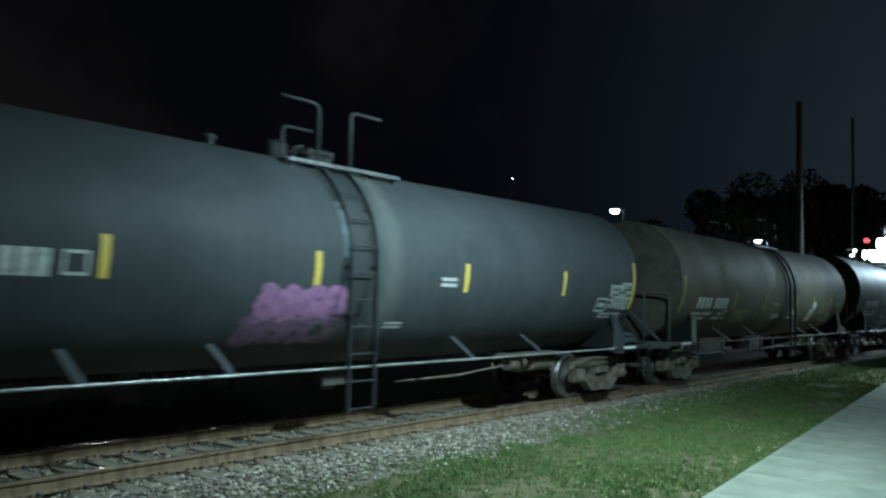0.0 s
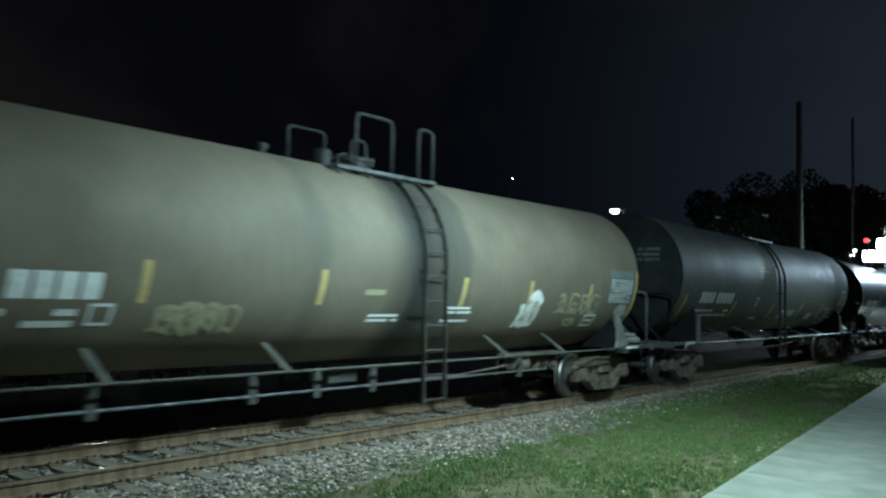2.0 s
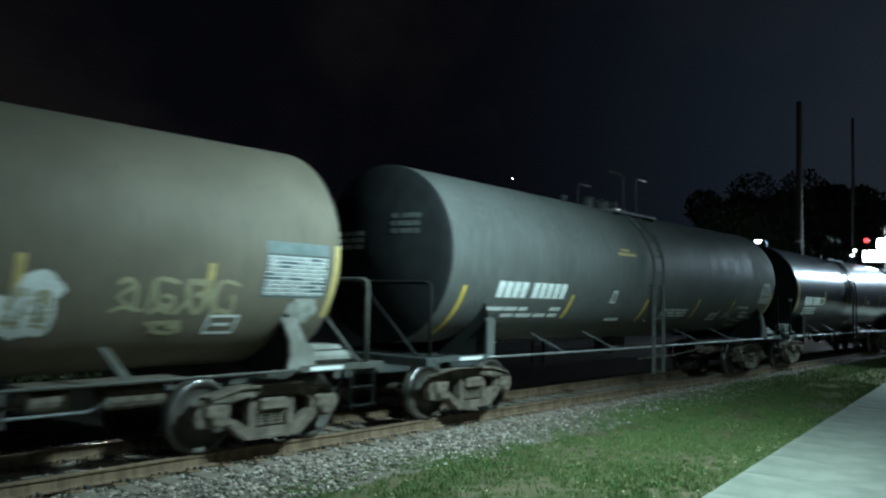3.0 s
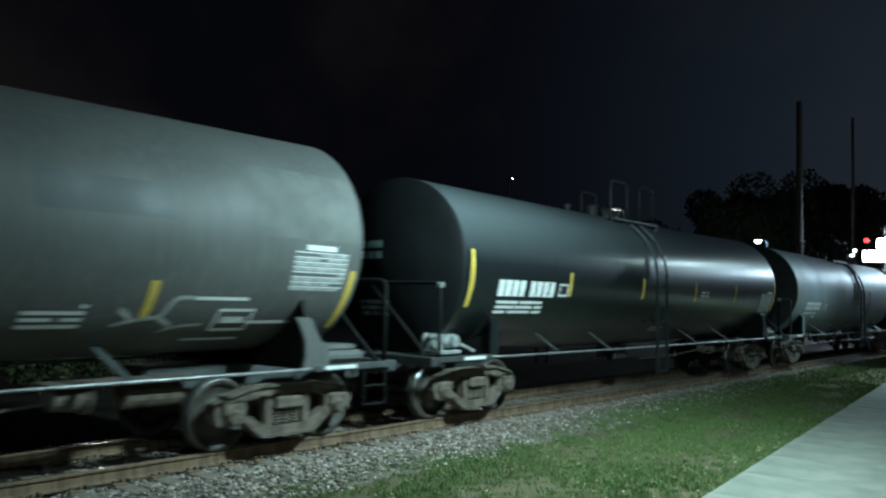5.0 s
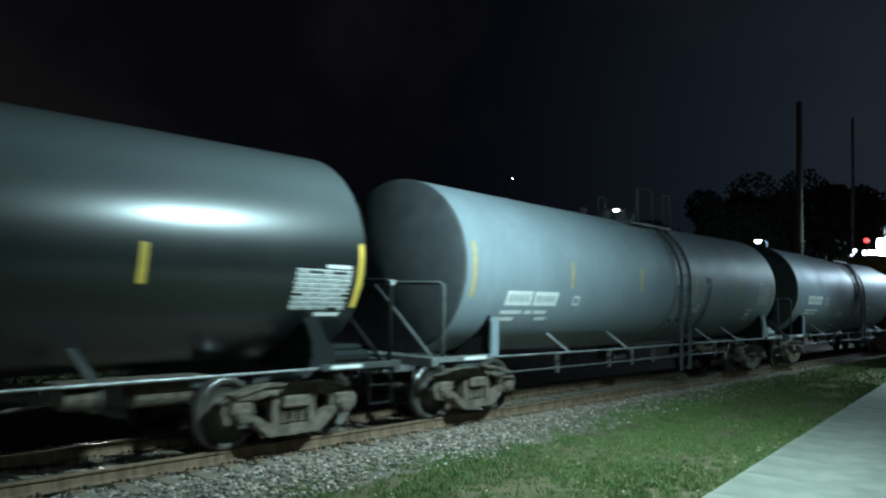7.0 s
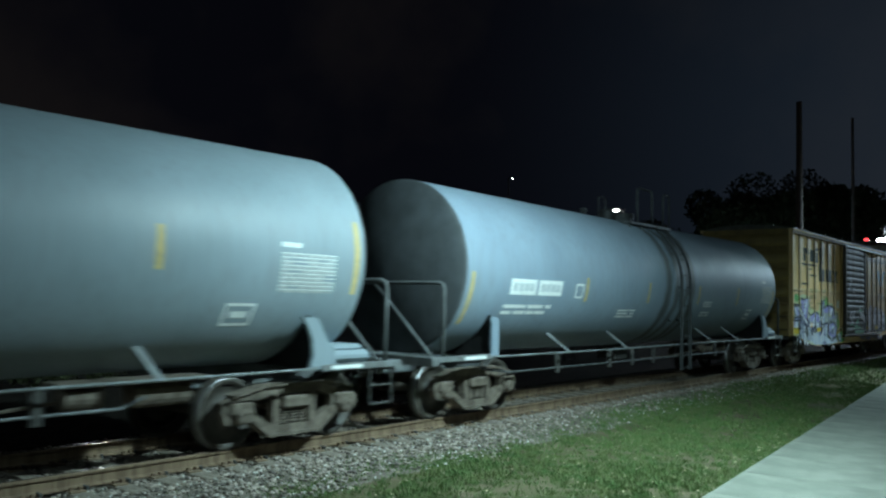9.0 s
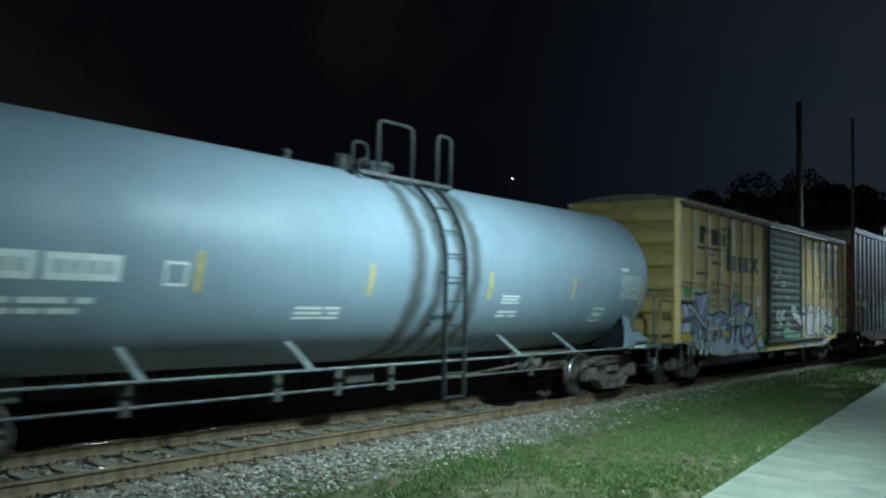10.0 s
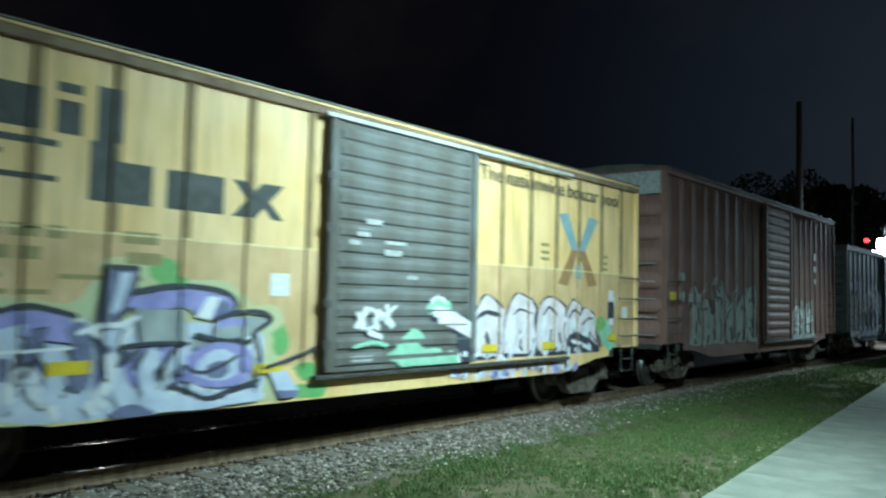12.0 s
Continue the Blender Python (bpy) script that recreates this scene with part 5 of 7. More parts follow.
        tube(bm, [(x0 + 0.1, -1.50, 1.06), (x0 + 0.1, -1.50, 0.55), (x1 - 0.1, -1.50, 0.55), (x1 - 0.1, -1.50, 1.06)], 0.018, 6)
        tube(bm, [(x0 + 0.1, -1.50, 0.80), (x1 - 0.1, -1.50, 0.80)], 0.016, 6)
        part("sill_step", bm, STEEL_DARK, car)
    # sliding door: a frame, pressed ribs, tracks
    if door[1] - door[0] > 0.5:
        zb, zt = 0.98, eave - 0.20
        bm = bmesh.new()
        box(bm, door[0] + 0.02, door[1] - 0.02, -1.575, -1.50, zb, zt)
        dr = part("door", bm, door_mat, car, "sliding door with pressed ribs, shut")
        for x in (door[0] + 0.08, door[1] - 0.08):
            bm = bmesh.new()
            soft_box(bm, x - 0.07, x + 0.07, -1.62, -1.576, zb, zt, 0.012)
            part("door_stile", bm, door_mat, dr)
        nr = 15
        hh = (zt - zb - 0.1) / nr
        def door_rib(w=door[1] - door[0] - 0.36):
            b = bmesh.new()
            prof = [(-0.42 * hh, 0.0), (-0.30 * hh, 0.028), (0.10 * hh, 0.034), (0.34 * hh, 0.006), (0.36 * hh, 0.0)]
            rows = [[b.verts.new((x, -1.577 - d * f, h)) for h, d in prof] for x, f in ((0, 0.0), (0.06, 1.0), (w - 0.06, 1.0), (w, 0.0))]
            for p, q in zip(rows, rows[1:]):
                for i in range(len(prof) - 1):
                    b.faces.new((p[i], p[i + 1], q[i + 1], q[i]))
            return b
        for k in range(nr):
            o = part("door_rib", shared(f"door_rib{key}", door_rib, door_mat), None, dr)
            o.location = (door[0] + 0.18, 0, zb + 0.05 + hh * (k + 0.5))
        bm = bmesh.new()
        for x in (door[0] + 0.0,):
            tube(bm, [(x, -1.60, zb + 0.1), (x, -1.60, zt - 0.1)], 0.022, 8)
            for zz in (1.35, 1.9, 2.9, 3.6):
                soft_box(bm, x - 0.06, x + 0.06, -1.63, -1.57, zz - 0.06, zz + 0.06, 0.01)
        part("door_lock_rod", bm, STEEL_DARK, dr)
        bm = bmesh.new()
        soft_box(bm, door[0] - 0.15, min(door[1] + 3.0, half - 1.0), -1.60, -1.50, zb - 0.09, zb - 0.03, 0.008)
        part("door_track", bm, STEEL_DARK, car)
        bm = bmesh.new()
        soft_box(bm, door[0] - 0.1, min(door[1] + 3.0, half - 1.0), -1.64, -1.50, zt + 0.005, zt + 0.06, 0.008)
        part("door_hood", bm, hood_mat or chord_mat, car)
    add_running_gear(car, (-trucks, trucks), half + 0.05)
    return car


# ---- the train ----
def dark_car():
    body = mat("faded_black_tank_paint", (0.048, 0.054, 0.06), (0.037, 0.042, 0.047), scale=1.2, rough=0.62, rough2=0.72, spec=0.25, bump=0.04, bump_scale=20, grime=(0.08, 0.085, 0.086), grime_amount=0.25,
               bands=((-0.12, 0.2, (0.10, 0.105, 0.10), 0.7), (-0.80, 0.3, (0.03, 0.032, 0.034), 0.7)))
    streak = mat("pale_sheen_streak", (0.20, 0.25, 0.29), (0.11, 0.14, 0.16), scale=6, rough=0.5, bump=0.02)
    violet = mat("violet_spray", (0.34, 0.15, 0.30), (0.22, 0.10, 0.20), scale=8, rough=0.6, bump=0.02)
    violet_worn = mat("worn_violet_spray", (0.17, 0.09, 0.16), (0.10, 0.06, 0.10), scale=9, rough=0.6, bump=0.02)
    # by the ladder, a pale bar and dark scribble paint in sheen and shadow
    tag = [("bar", -1.16, -1.06, 2.52, 3.30, streak), ("scribble", -1.42, -0.95, 1.38, 1.85, STEEL_DARK, 2, 3, 0.12), ("scribble", -2.55, -0.98, 1.66, 2.08, violet, 4, 3, 0.12), ("scribble", -2.65, -1.1, 1.36, 1.68, violet_worn, 4, 8, 0.10), ("scribble", -2.5, -1.0, 1.70, 2.02, violet, 5, 5, 0.09)]
    z = 2.36
    stripes = [(-4.56, 2.12, 2.58), (-1.60, 2.12, 2.58), (1.62, 2.10, 2.56), (4.68, 2.10, 2.56), (7.59, 1.86, 2.86, -0.03), (-7.66, 1.86, 2.86)]
    marks = [("letters", -6.6, -5.10, 2.12, 2.40, (4, 4)), ("frame", -5.0, -4.72, 2.14, 2.40), ("lines", -6.6, -5.7, 1.80, 2.04, 2),
             ("lines", 0.98, 1.36, 2.16, 2.34, 2), ("panel", 6.54, 7.50, 1.84, 2.36, 9), ("bar", 7.04, 7.48, 2.37, 2.42), ("frame", 6.07, 6.50, 1.80, 2.08, 1), ("lines", 6.35, 7.3, 1.66, 1.79, 2),
             ("lines", -0.05, 0.35, 1.52, 1.64, 2)]
    return tank_car("faded black tank car with a violet tag, dusty", 8.95, 2.50, body, body, stripes, tag + marks, white=WHITE_FADED, ladder=-0.85, pipe=False, key="dark", hooks=True, hoops=BLACK_PIPE, struts=(-4.75, -2.9, 1.85, 3.95), ends=(0.0, -0.10), rail_shift=(0.0, -0.13))


def tan_car():
    stain = (0.10, 0.095, 0.075)
    body = mat("dirty_tan_tank_paint", (0.198, 0.163, 0.119), (0.15, 0.124, 0.09), scale=0.9, rough=0.66, bump=0.06, bump_scale=18, grime=(0.12, 0.115, 0.085), grime_amount=0.55,
               bands=((-1.7, 0.2, stain, 0.6), (1.1, 0.45, (0.065, 0.06, 0.05), 0.85), (1.5, 0.16, (0.07, 0.068, 0.058), 0.6), (0.40, 0.52, (0.024, 0.024, 0.022), 0.97)))
    fit = mat("dirty_grey_fittings", (0.09, 0.088, 0.075), (0.055, 0.054, 0.046), scale=5, rough=0.7)
    cream = mat("cream_spray", (0.42, 0.38, 0.24), (0.34, 0.31, 0.2), scale=8, rough=0.7, bump=0.02)
    teal = mat("teal_header_band", (0.20, 0.25, 0.245), (0.15, 0.195, 0.195), scale=8, rough=0.6, bump=0.02)
    powder = mat("white_powder_spill", (0.52, 0.53, 0.48), (0.3, 0.3, 0.26), scale=7, rough=0.85, bump=0.2)
    stripes = [(-7.69, 1.79, 2.68, -0.0), (-4.16, 1.87, 2.34), (-1.58, 1.87, 2.34), (1.50, 1.87, 2.34), (3.46, 1.87, 2.34), (5.63, 1.87, 2.34), (7.59, 1.70, 2.66, -0.02)]
    marks = [("letters", -6.76, -4.62, 1.90, 2.18, (4, 4)), ("lines", -6.85, -4.85, 1.58, 1.82, 2), ("frame", -4.72, -4.45, 1.62, 1.86),
             ("scribble", -3.95, -2.75, 1.50, 1.86, cream, 4, 5, 0.06), ("lines", -0.55, 0.1, 1.62, 1.76, 2), ("lines", 1.15, 1.85, 1.60, 1.88, 4),
             ("scribble", 3.28, 3.86, 1.50, 1.95, WHITE_MARK, 2, 2, 0.13), ("scribble", 3.52, 3.9, 1.88, 2.14, WHITE_MARK, 1, 6, 0.09), ("scribble", 3.4, 3.85, 1.6, 2.0, cream, 2, 9, 0.06), ("scribble", 4.45, 6.1, 1.74, 2.14, cream, 4, 11, 0.055), ("scribble", 4.9, 5.5, 1.52, 1.66, cream, 1, 4, 0.04), ("frame", 5.75, 6.2, 1.50, 1.74, 1),
             ("panel", 6.42, 7.42, 1.98, 2.48, 10), ("bar", 6.40, 7.44, 2.51, 2.66, teal), ("tag", 6.90, 7.42, 1.62, 1.98, powder, 12.0, 0.33, 2.4), ("bar", -0.75, -0.35, 2.02, 2.10, cream)]
    pb = mat("dark_teal_panel_field", (0.09, 0.125, 0.14), rough=0.6, bump=0.02)
    return tank_car("dirty tan tank car with faded tags and white marks", 27.0, 2.53, body, fit, stripes, marks, tape=YELLOW_OLD, ladder=0.6, key="tan", head=mat("shaded_tan_tank_head", (0.065, 0.057, 0.043), (0.04, 0.035, 0.028), scale=3, rough=0.75), head_marks=((0.07, 0.45, 2.9, 3.3, 3, WHITE_FADED),), placard_back=pb, hoops=BLACK_PIPE, ladder_mat=STEEL_DARK, ends=(-0.10, -0.18), rail_shift=(0.0, -0.11),
                    dusty=mat("pale_powder_on_steel", (0.26, 0.26, 0.24), (0.16, 0.155, 0.13), scale=3, rough=0.8, bump=0.1))


def grey_car():
    body = mat("dark_grey_tank_paint", (0.112, 0.114, 0.108), (0.09, 0.092, 0.087), scale=1.0, rough=0.52, rough2=0.62, bump=0.04, bump_scale=18, grime=(0.19, 0.20, 0.19), grime_amount=0.35)
    fit = mat("dark_grey_fittings", (0.075, 0.082, 0.082), (0.05, 0.055, 0.055), scale=5, rough=0.6)
    pale = mat("pale_grey_patch_paint", (0.15, 0.157, 0.146), (0.118, 0.123, 0.114), scale=3, rough=0.66, bump=0.03)
    black = mat("black_patch_paint", (0.085, 0.098, 0.098), (0.07, 0.08, 0.08), scale=3, rough=0.5, bump=0.03)
    stripes = [(-7.66, 1.36, 2.22, -0.0), (-4.15, 1.66, 2.12), (-0.8, 1.62, 2.08), (2.2, 1.66, 2.12), (4.72, 1.66, 2.12), (7.68, 1.55, 2.34, 0.0)]
    marks = [("letters", -6.75, -4.45, 2.04, 2.32, (4, 5)), ("lines", -6.9, -4.4, 1.66, 1.90, 2), ("frame", -2.55, -2.35, 1.98, 2.24), ("bar", -2.45, -1.6, 3.00, 3.06, YELLOW_OLD), ("bar", -2.3, -1.9, 3.10, 3.14, YELLOW_OLD),
             ("bar", 6.0, 7.72, 2.72, 3.62, pale), ("bar", 3.3, 4.85, 2.80, 3.20, black), ("bar", -2.3, -1.7, 1.60, 1.66),
             ("lines", 0.2, 1.75, 1.60, 1.88, 4), ("lines", 3.36, 4.02, 1.57, 1.86, 4), ("frame", 5.69, 6.24, 1.53, 1.81, 1), ("panel", 6.61, 7.54, 2.05, 2.56, 8), ("bar", 6.80, 7.32, 2.58, 2.65),
             ("stroke", 0, 0, 0, 0, WHITE_FADED, 0.045, [(4.37, 1.61), (4.62, 1.67), (4.92, 1.72), (4.99, 1.84), (5.08, 1.93), (5.27, 1.94)]),
             ("stroke", 0, 0, 0, 0, WHITE_FADED, 0.07, [(4.4, 1.8), (4.48, 1.75), (4.58, 1.68)]),
             ("stroke", 0, 0, 0, 0, WHITE_FADED, 0.06, [(4.87, 1.72), (4.98, 1.67), (5.14, 1.6)]),
             ("stroke", 0, 0, 0, 0, WHITE_FADED, 0.035, [(5.01, 1.53), (5.21, 1.59), (5.55, 1.62)]),
             ("bar", 5.29, 6.05, 1.91, 1.95), ("bar", 6.19, 6.97, 1.62, 1.66), ("bar", 5.43, 6.25, 1.41, 1.44)]
    return tank_car("dark grey tank car with pale repaint patches", 45.2, 2.71, body, fit, stripes, marks, tape=YELLOW_MARK, ladder=-0.7, pipe=False, key="grey", hooks=True, struts=(-4.6, -2.6, 2.06, 4.39), head=mat("shaded_grey_tank_head", (0.018, 0.02, 0.021), (0.012, 0.013, 0.014), scale=3, rough=0.7, spec=0.25), head_marks=((0.1, 1.15, 2.78, 3.12, 3, WHITE_FADED), (-1.0, -0.46, 3.02, 3.40, 3, DULL_MARK)), rail_shift=(-0.12, 0.0), rails=RAIL_BLACK, hoops=BLACK_PIPE, ladder_mat=STEEL_DARK, ends=(-0.30, -0.01))


def glossy_car():
    # black paint that blends to a paler grey towards the tank's top
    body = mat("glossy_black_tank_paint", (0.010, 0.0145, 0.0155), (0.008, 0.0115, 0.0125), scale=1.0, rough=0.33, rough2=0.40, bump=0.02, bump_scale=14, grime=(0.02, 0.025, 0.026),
               grime_amount=0.25, spec=0.5, coat=1.0, top_tone=((0.140, 0.165, 0.170), 2.62, 3.5))
    fit = mat("grey_black_fittings", (0.06, 0.064, 0.064), (0.04, 0.043, 0.043), scale=5, rough=0.5)
    stripes = [(-7.68, 1.86, 2.81, -0.0), (-4.53, 2.09, 2.54), (-1.37, 2.08, 2.53), (1.58, 2.07, 2.52), (4.37, 2.08, 2.53), (7.68, 1.84, 2.72, 0.0)]
    marks = [("letters", -6.92, -5.08, 2.06, 2.34, (4, 4)), ("frame", -4.93, -4.62, 2.08, 2.32), ("lines", -6.85, -5.35, 1.74, 2.0, 3),
             ("lines", 1.93, 2.45, 2.16, 2.34, 2), ("panel", 6.53, 7.52, 1.80, 2.34, 9), ("lines", 7.02, 7.48, 1.70, 1.79, 1), ("bar", 7.05, 7.50, 2.36, 2.41), ("lines", -0.15, 0.55, 1.34, 1.46, 2)]
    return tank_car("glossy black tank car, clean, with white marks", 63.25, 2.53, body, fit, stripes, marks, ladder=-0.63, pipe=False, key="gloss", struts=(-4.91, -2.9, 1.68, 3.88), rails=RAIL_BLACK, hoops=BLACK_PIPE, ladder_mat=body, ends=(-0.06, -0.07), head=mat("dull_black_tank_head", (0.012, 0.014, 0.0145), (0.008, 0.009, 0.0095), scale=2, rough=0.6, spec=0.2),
                    head_marks=((-0.15, 0.56, 1.67, 1.97, 3, WHITE_FADED), (0.0, 0.7, 2.63, 3.0, 2, GREEN_MARK)))


def pale_car(label, u, key, ladder, letters, bands, extra, c1, c2, panel, title):
    body = mat(f"pale_grey_tank_paint_{key}", c1, c2, scale=0.9, rough=0.50, rough2=0.60, bump=0.04, bump_scale=18, grime=(0.20, 0.225, 0.225), grime_amount=0.4, bands=bands)
    fit = mat("pale_grey_fittings", (0.20, 0.215, 0.22), (0.12, 0.125, 0.122), scale=5, rough=0.6)
    stained = mat("stained_ladder_steel", (0.045, 0.049, 0.05), (0.024, 0.026, 0.027), scale=5, rough=0.6)
    marks = [("panel", *panel, 10), ("bar", *title), ("frame", 5.55, 6.0, 1.60, 1.88, 1)] + letters + extra
    car = tank_car(label, u, 2.51, body, fit, [], marks, ladder=ladder, key=key, head=mat("grimy_shaded_pale_head", (0.065, 0.073, 0.079), (0.042, 0.047, 0.051), scale=2.5, rough=0.7, grime=(0.07, 0.075, 0.075), grime_amount=0.6), ladder_mat=stained, hoops=stained, rails=mat("weathered_grey_railing", (0.13, 0.138, 0.14), (0.08, 0.083, 0.083), scale=5, rough=0.6), far_shift=-0.45, ends=(-0.05, -0.08), rail_shift=(0.08, -0.10))
    return car, body


def striped(car, u, stripes):
    tank = Tank(2.51)
    for x, z0, z1, *lean in stripes:
        bm = bmesh.new()
        curved(bm, tank, x - 0.05, x + 0.05, z0, z1, 0.004, lean[0] if lean else 0.0)
        part("yellow_stripe", bm, YELLOW_OLD, car, "yellow reflective stripe")


def build_train():
    cars = []
    cars.append(dark_car())
    cars.append(tan_car())
    cars.append(grey_car())
    cars.append(glossy_car())
    dark = (0.075, 0.08, 0.078)
    spill = mat("dark_spill", (0.088, 0.104, 0.106), (0.14, 0.165, 0.17), scale=5, rough=0.6, bump=0.02)
    f, _ = pale_car("pale grey tank car with a dark smear", 81.2, "pale", 0.7, [("field", -6.6, -4.95, 1.92, 2.14, (4, 4)), ("lines", -6.65, -5.0, 1.60, 1.84, 2), ("frame", -4.35, -4.12, 1.92, 2.10)],
                    ((0.35, 0.12, dark, 0.5), (1.0, 0.12, dark, 0.5)),
                    [("lines", 1.4, 2.0, 1.78, 2.0, 4), ("stroke", 0, 0, 0, 0, spill, 0.19, [(2.16, 2.61), (2.34, 2.60), (2.58, 2.57)]), ("stroke", 0, 0, 0, 0, spill, 0.27, [(2.42, 2.475), (2.41, 2.28), (2.40, 1.96), (2.44, 1.6), (2.58, 1.25)])], (0.27, 0.325, 0.362), (0.232, 0.285, 0.315), (6.25, 7.20, 2.02, 2.53), (6.25, 6.58, 2.60, 2.66))
    striped(f, 81.2, [(-7.64, 2.03, 2.95), (-4.5, 2.25, 2.74), (-1.5, 2.25, 2.74), (1.6, 2.26, 2.76), (4.55, 2.24, 2.74), (7.58, 2.02, 3.02)])
    cars.append(f)
    g, _ = pale_car("pale blue-grey tank car with dark stains at the manway", 99.15, "blue", 0.7, [("field", -6.55, -4.88, 2.11, 2.35, (4, 4)), ("lines", -6.65, -5.1, 1.72, 1.94, 2), ("frame", -4.35, -4.05, 2.06, 2.34)],
                    ((-0.05, 0.17, dark, 0.95), (0.42, 0.14, dark, 0.92), (0.98, 0.14, dark, 0.92), (1.36, 0.16, dark, 0.92)),
                    [("lines", -2.35, -1.55, 1.66, 1.86, 3), ("lines", 2.2, 2.75, 1.92, 2.14, 4), ("lines", 2.2, 2.8, 1.68, 1.82, 2)], (0.258, 0.325, 0.392), (0.225, 0.288, 0.35), (6.48, 7.40, 2.06, 2.57), (6.48, 6.82, 2.66, 2.72))
    striped(g, 99.15, [(-7.68, 1.58, 2.45), (-3.9, 2.0, 2.47), (-1.08, 2.0, 2.46), (1.8, 2.0, 2.46), (4.55, 2.0, 2.47), (7.51, 1.57, 2.46)])
    cars.append(g)

    # yellow boxcar
    yellow = mat("faded_yellow_car_paint", (0.93, 0.65, 0.33), (0.87, 0.57, 0.235), scale=1.1, rough=0.55, bump=0.08, bump_scale=25, grime=(0.36, 0.25, 0.11), grime_amount=0.40, grime_stretch=(5, 5, 0.5))
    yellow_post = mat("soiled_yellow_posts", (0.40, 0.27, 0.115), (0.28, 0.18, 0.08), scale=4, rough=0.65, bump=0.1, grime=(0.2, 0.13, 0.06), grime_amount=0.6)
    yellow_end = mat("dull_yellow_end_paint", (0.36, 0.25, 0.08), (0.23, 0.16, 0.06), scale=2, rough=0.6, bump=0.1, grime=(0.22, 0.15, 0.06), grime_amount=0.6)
    door_blue = mat("grey_blue_door_paint", (0.192, 0.202, 0.202), (0.118, 0.112, 0.098), scale=1.2, rough=0.68, spec=0.3, bump=0.1, grime=(0.15, 0.12, 0.085), grime_amount=0.6)
    chord = mat("rusty_brown_chord", (0.26, 0.17, 0.11), (0.19, 0.12, 0.08), scale=4, rough=0.7, bump=0.15, grime=(0.42, 0.36, 0.22), grime_amount=0.5, grime_stretch=(1.5, 1, 1))
    roof = mat("galvanised_roof", (0.17, 0.165, 0.14), (0.11, 0.105, 0.09), scale=3, rough=0.5, metal=0.3, bump=0.1)
    posts = [-6.98, -6.05, -5.18, -4.33, -3.45, -2.58, -1.62, 2.74, 3.64, 4.52, 5.36, 6.26, 7.12]
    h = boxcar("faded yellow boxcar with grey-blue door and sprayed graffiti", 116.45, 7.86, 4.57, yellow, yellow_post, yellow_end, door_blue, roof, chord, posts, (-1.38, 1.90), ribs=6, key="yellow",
               hood_mat=mat("pale_galvanised_hood", (0.66, 0.70, 0.70), (0.44, 0.46, 0.45), scale=4, rough=0.5, metal=0.2, bump=0.1))
    side = Side(-7.86, 7.86, 0.66, 4.38, posts, (-1.38, 1.90))
    charcoal = mat("charcoal_marking", (0.075, 0.08, 0.075), (0.055, 0.058, 0.05), scale=6, rough=0.6, bump=0.04)

    def shapes(name, polys, material, label="", together=False, lift=0.004):
        for group in ([polys] if together else [[p] for p in polys]):
            bm = bmesh.new()
            for p in group:
                side.lay(bm, p, lift)
            o = part(name, bm, material, h, label)
            if together:
                tagged(o, kind="stuff")

    def rect(x0, x1, z0, z1, lean=0.0):
        return [(x0, z0), (x1, z0), (x1 + lean, z1), (x0 + lean, z1)]

    # the large mark, in plain blocks
    shapes("owner_mark", [rect(-6.50, -6.22, 3.56, 4.0), rect(-6.22, -5.90, 3.82, 4.0), rect(-5.72, -5.14, 3.56, 3.98), rect(-4.98, -4.72, 3.56, 3.90), rect(-4.98, -4.72, 3.98, 4.08), rect(-4.56, -4.28, 3.54, 4.12)], charcoal, "large charcoal mark in blocks")
    shapes("owner_mark", [rect(-4.62, -4.36, 2.92, 3.54), rect(-4.36, -3.90, 2.92, 3.36), rect(-3.72, -2.96, 2.92, 3.36),
                          [(-2.84, 2.92), (-2.50, 2.92), (-2.06, 3.36), (-2.40, 3.36)], [(-2.84, 3.36), (-2.66, 3.36), (-2.45, 3.14), (-2.62, 3.14)], [(-2.45, 3.14), (-2.28, 3.14), (-2.06, 2.92), (-2.24, 2.92)]], charcoal, "large charcoal mark in blocks")
    shapes("rule", [rect(-6.62, -4.95, 3.41, 3.48), rect(-6.70, -5.95, 2.75, 2.81), rect(-5.72, -4.95, 3.06, 3.12), rect(-5.9, -5.5, 3.28, 3.33)], charcoal)
    faint = mat("ghosted_marking", (0.36, 0.29, 0.12), (0.3, 0.24, 0.1), scale=9, rough=0.6, bump=0.02)
    rng = random.Random(4)
    small = []
    for z in (2.50, 2.28, 2.10, 1.94):
        x = -5.7
        while x < -3.9:
            w = rng.uniform(0.15, 0.5)
            if rng.random() < 0.75:
                small.append(rect(x, x + w, z, z + (0.13 if z > 2.2 else 0.05)))
            x += w + 0.08
    for z in (3.00, 2.86, 2.74):
        small += [rect(4.0, 4.28, z, z + 0.06), rect(6.2, 6.55, z - 0.1, z - 0.05)]
    shapes("small_marking", small, faint, "", True)
    pale_line = mat("pale_weld_line", (0.92, 0.76, 0.42), (0.75, 0.6, 0.3), scale=6, rough=0.5, bump=0.02)
    shapes("weld_line", [rect(-7.80, -1.5, 2.58, 2.605), rect(1.95, 7.8, 2.58, 2.605)], pale_line)
    tape = mat("bright_yellow_reflector", (0.85, 0.62, 0.04), (0.75, 0.52, 0.04), scale=9, rough=0.35, bump=0.02)

    ochre = mat("ochre_lower_paint", (0.76, 0.51, 0.27), (0.62, 0.405, 0.19), scale=2.2, rough=0.6, bump=0.06, grime=(0.34, 0.23, 0.11), grime_amount=0.32, grime_stretch=(5, 5, 0.5))
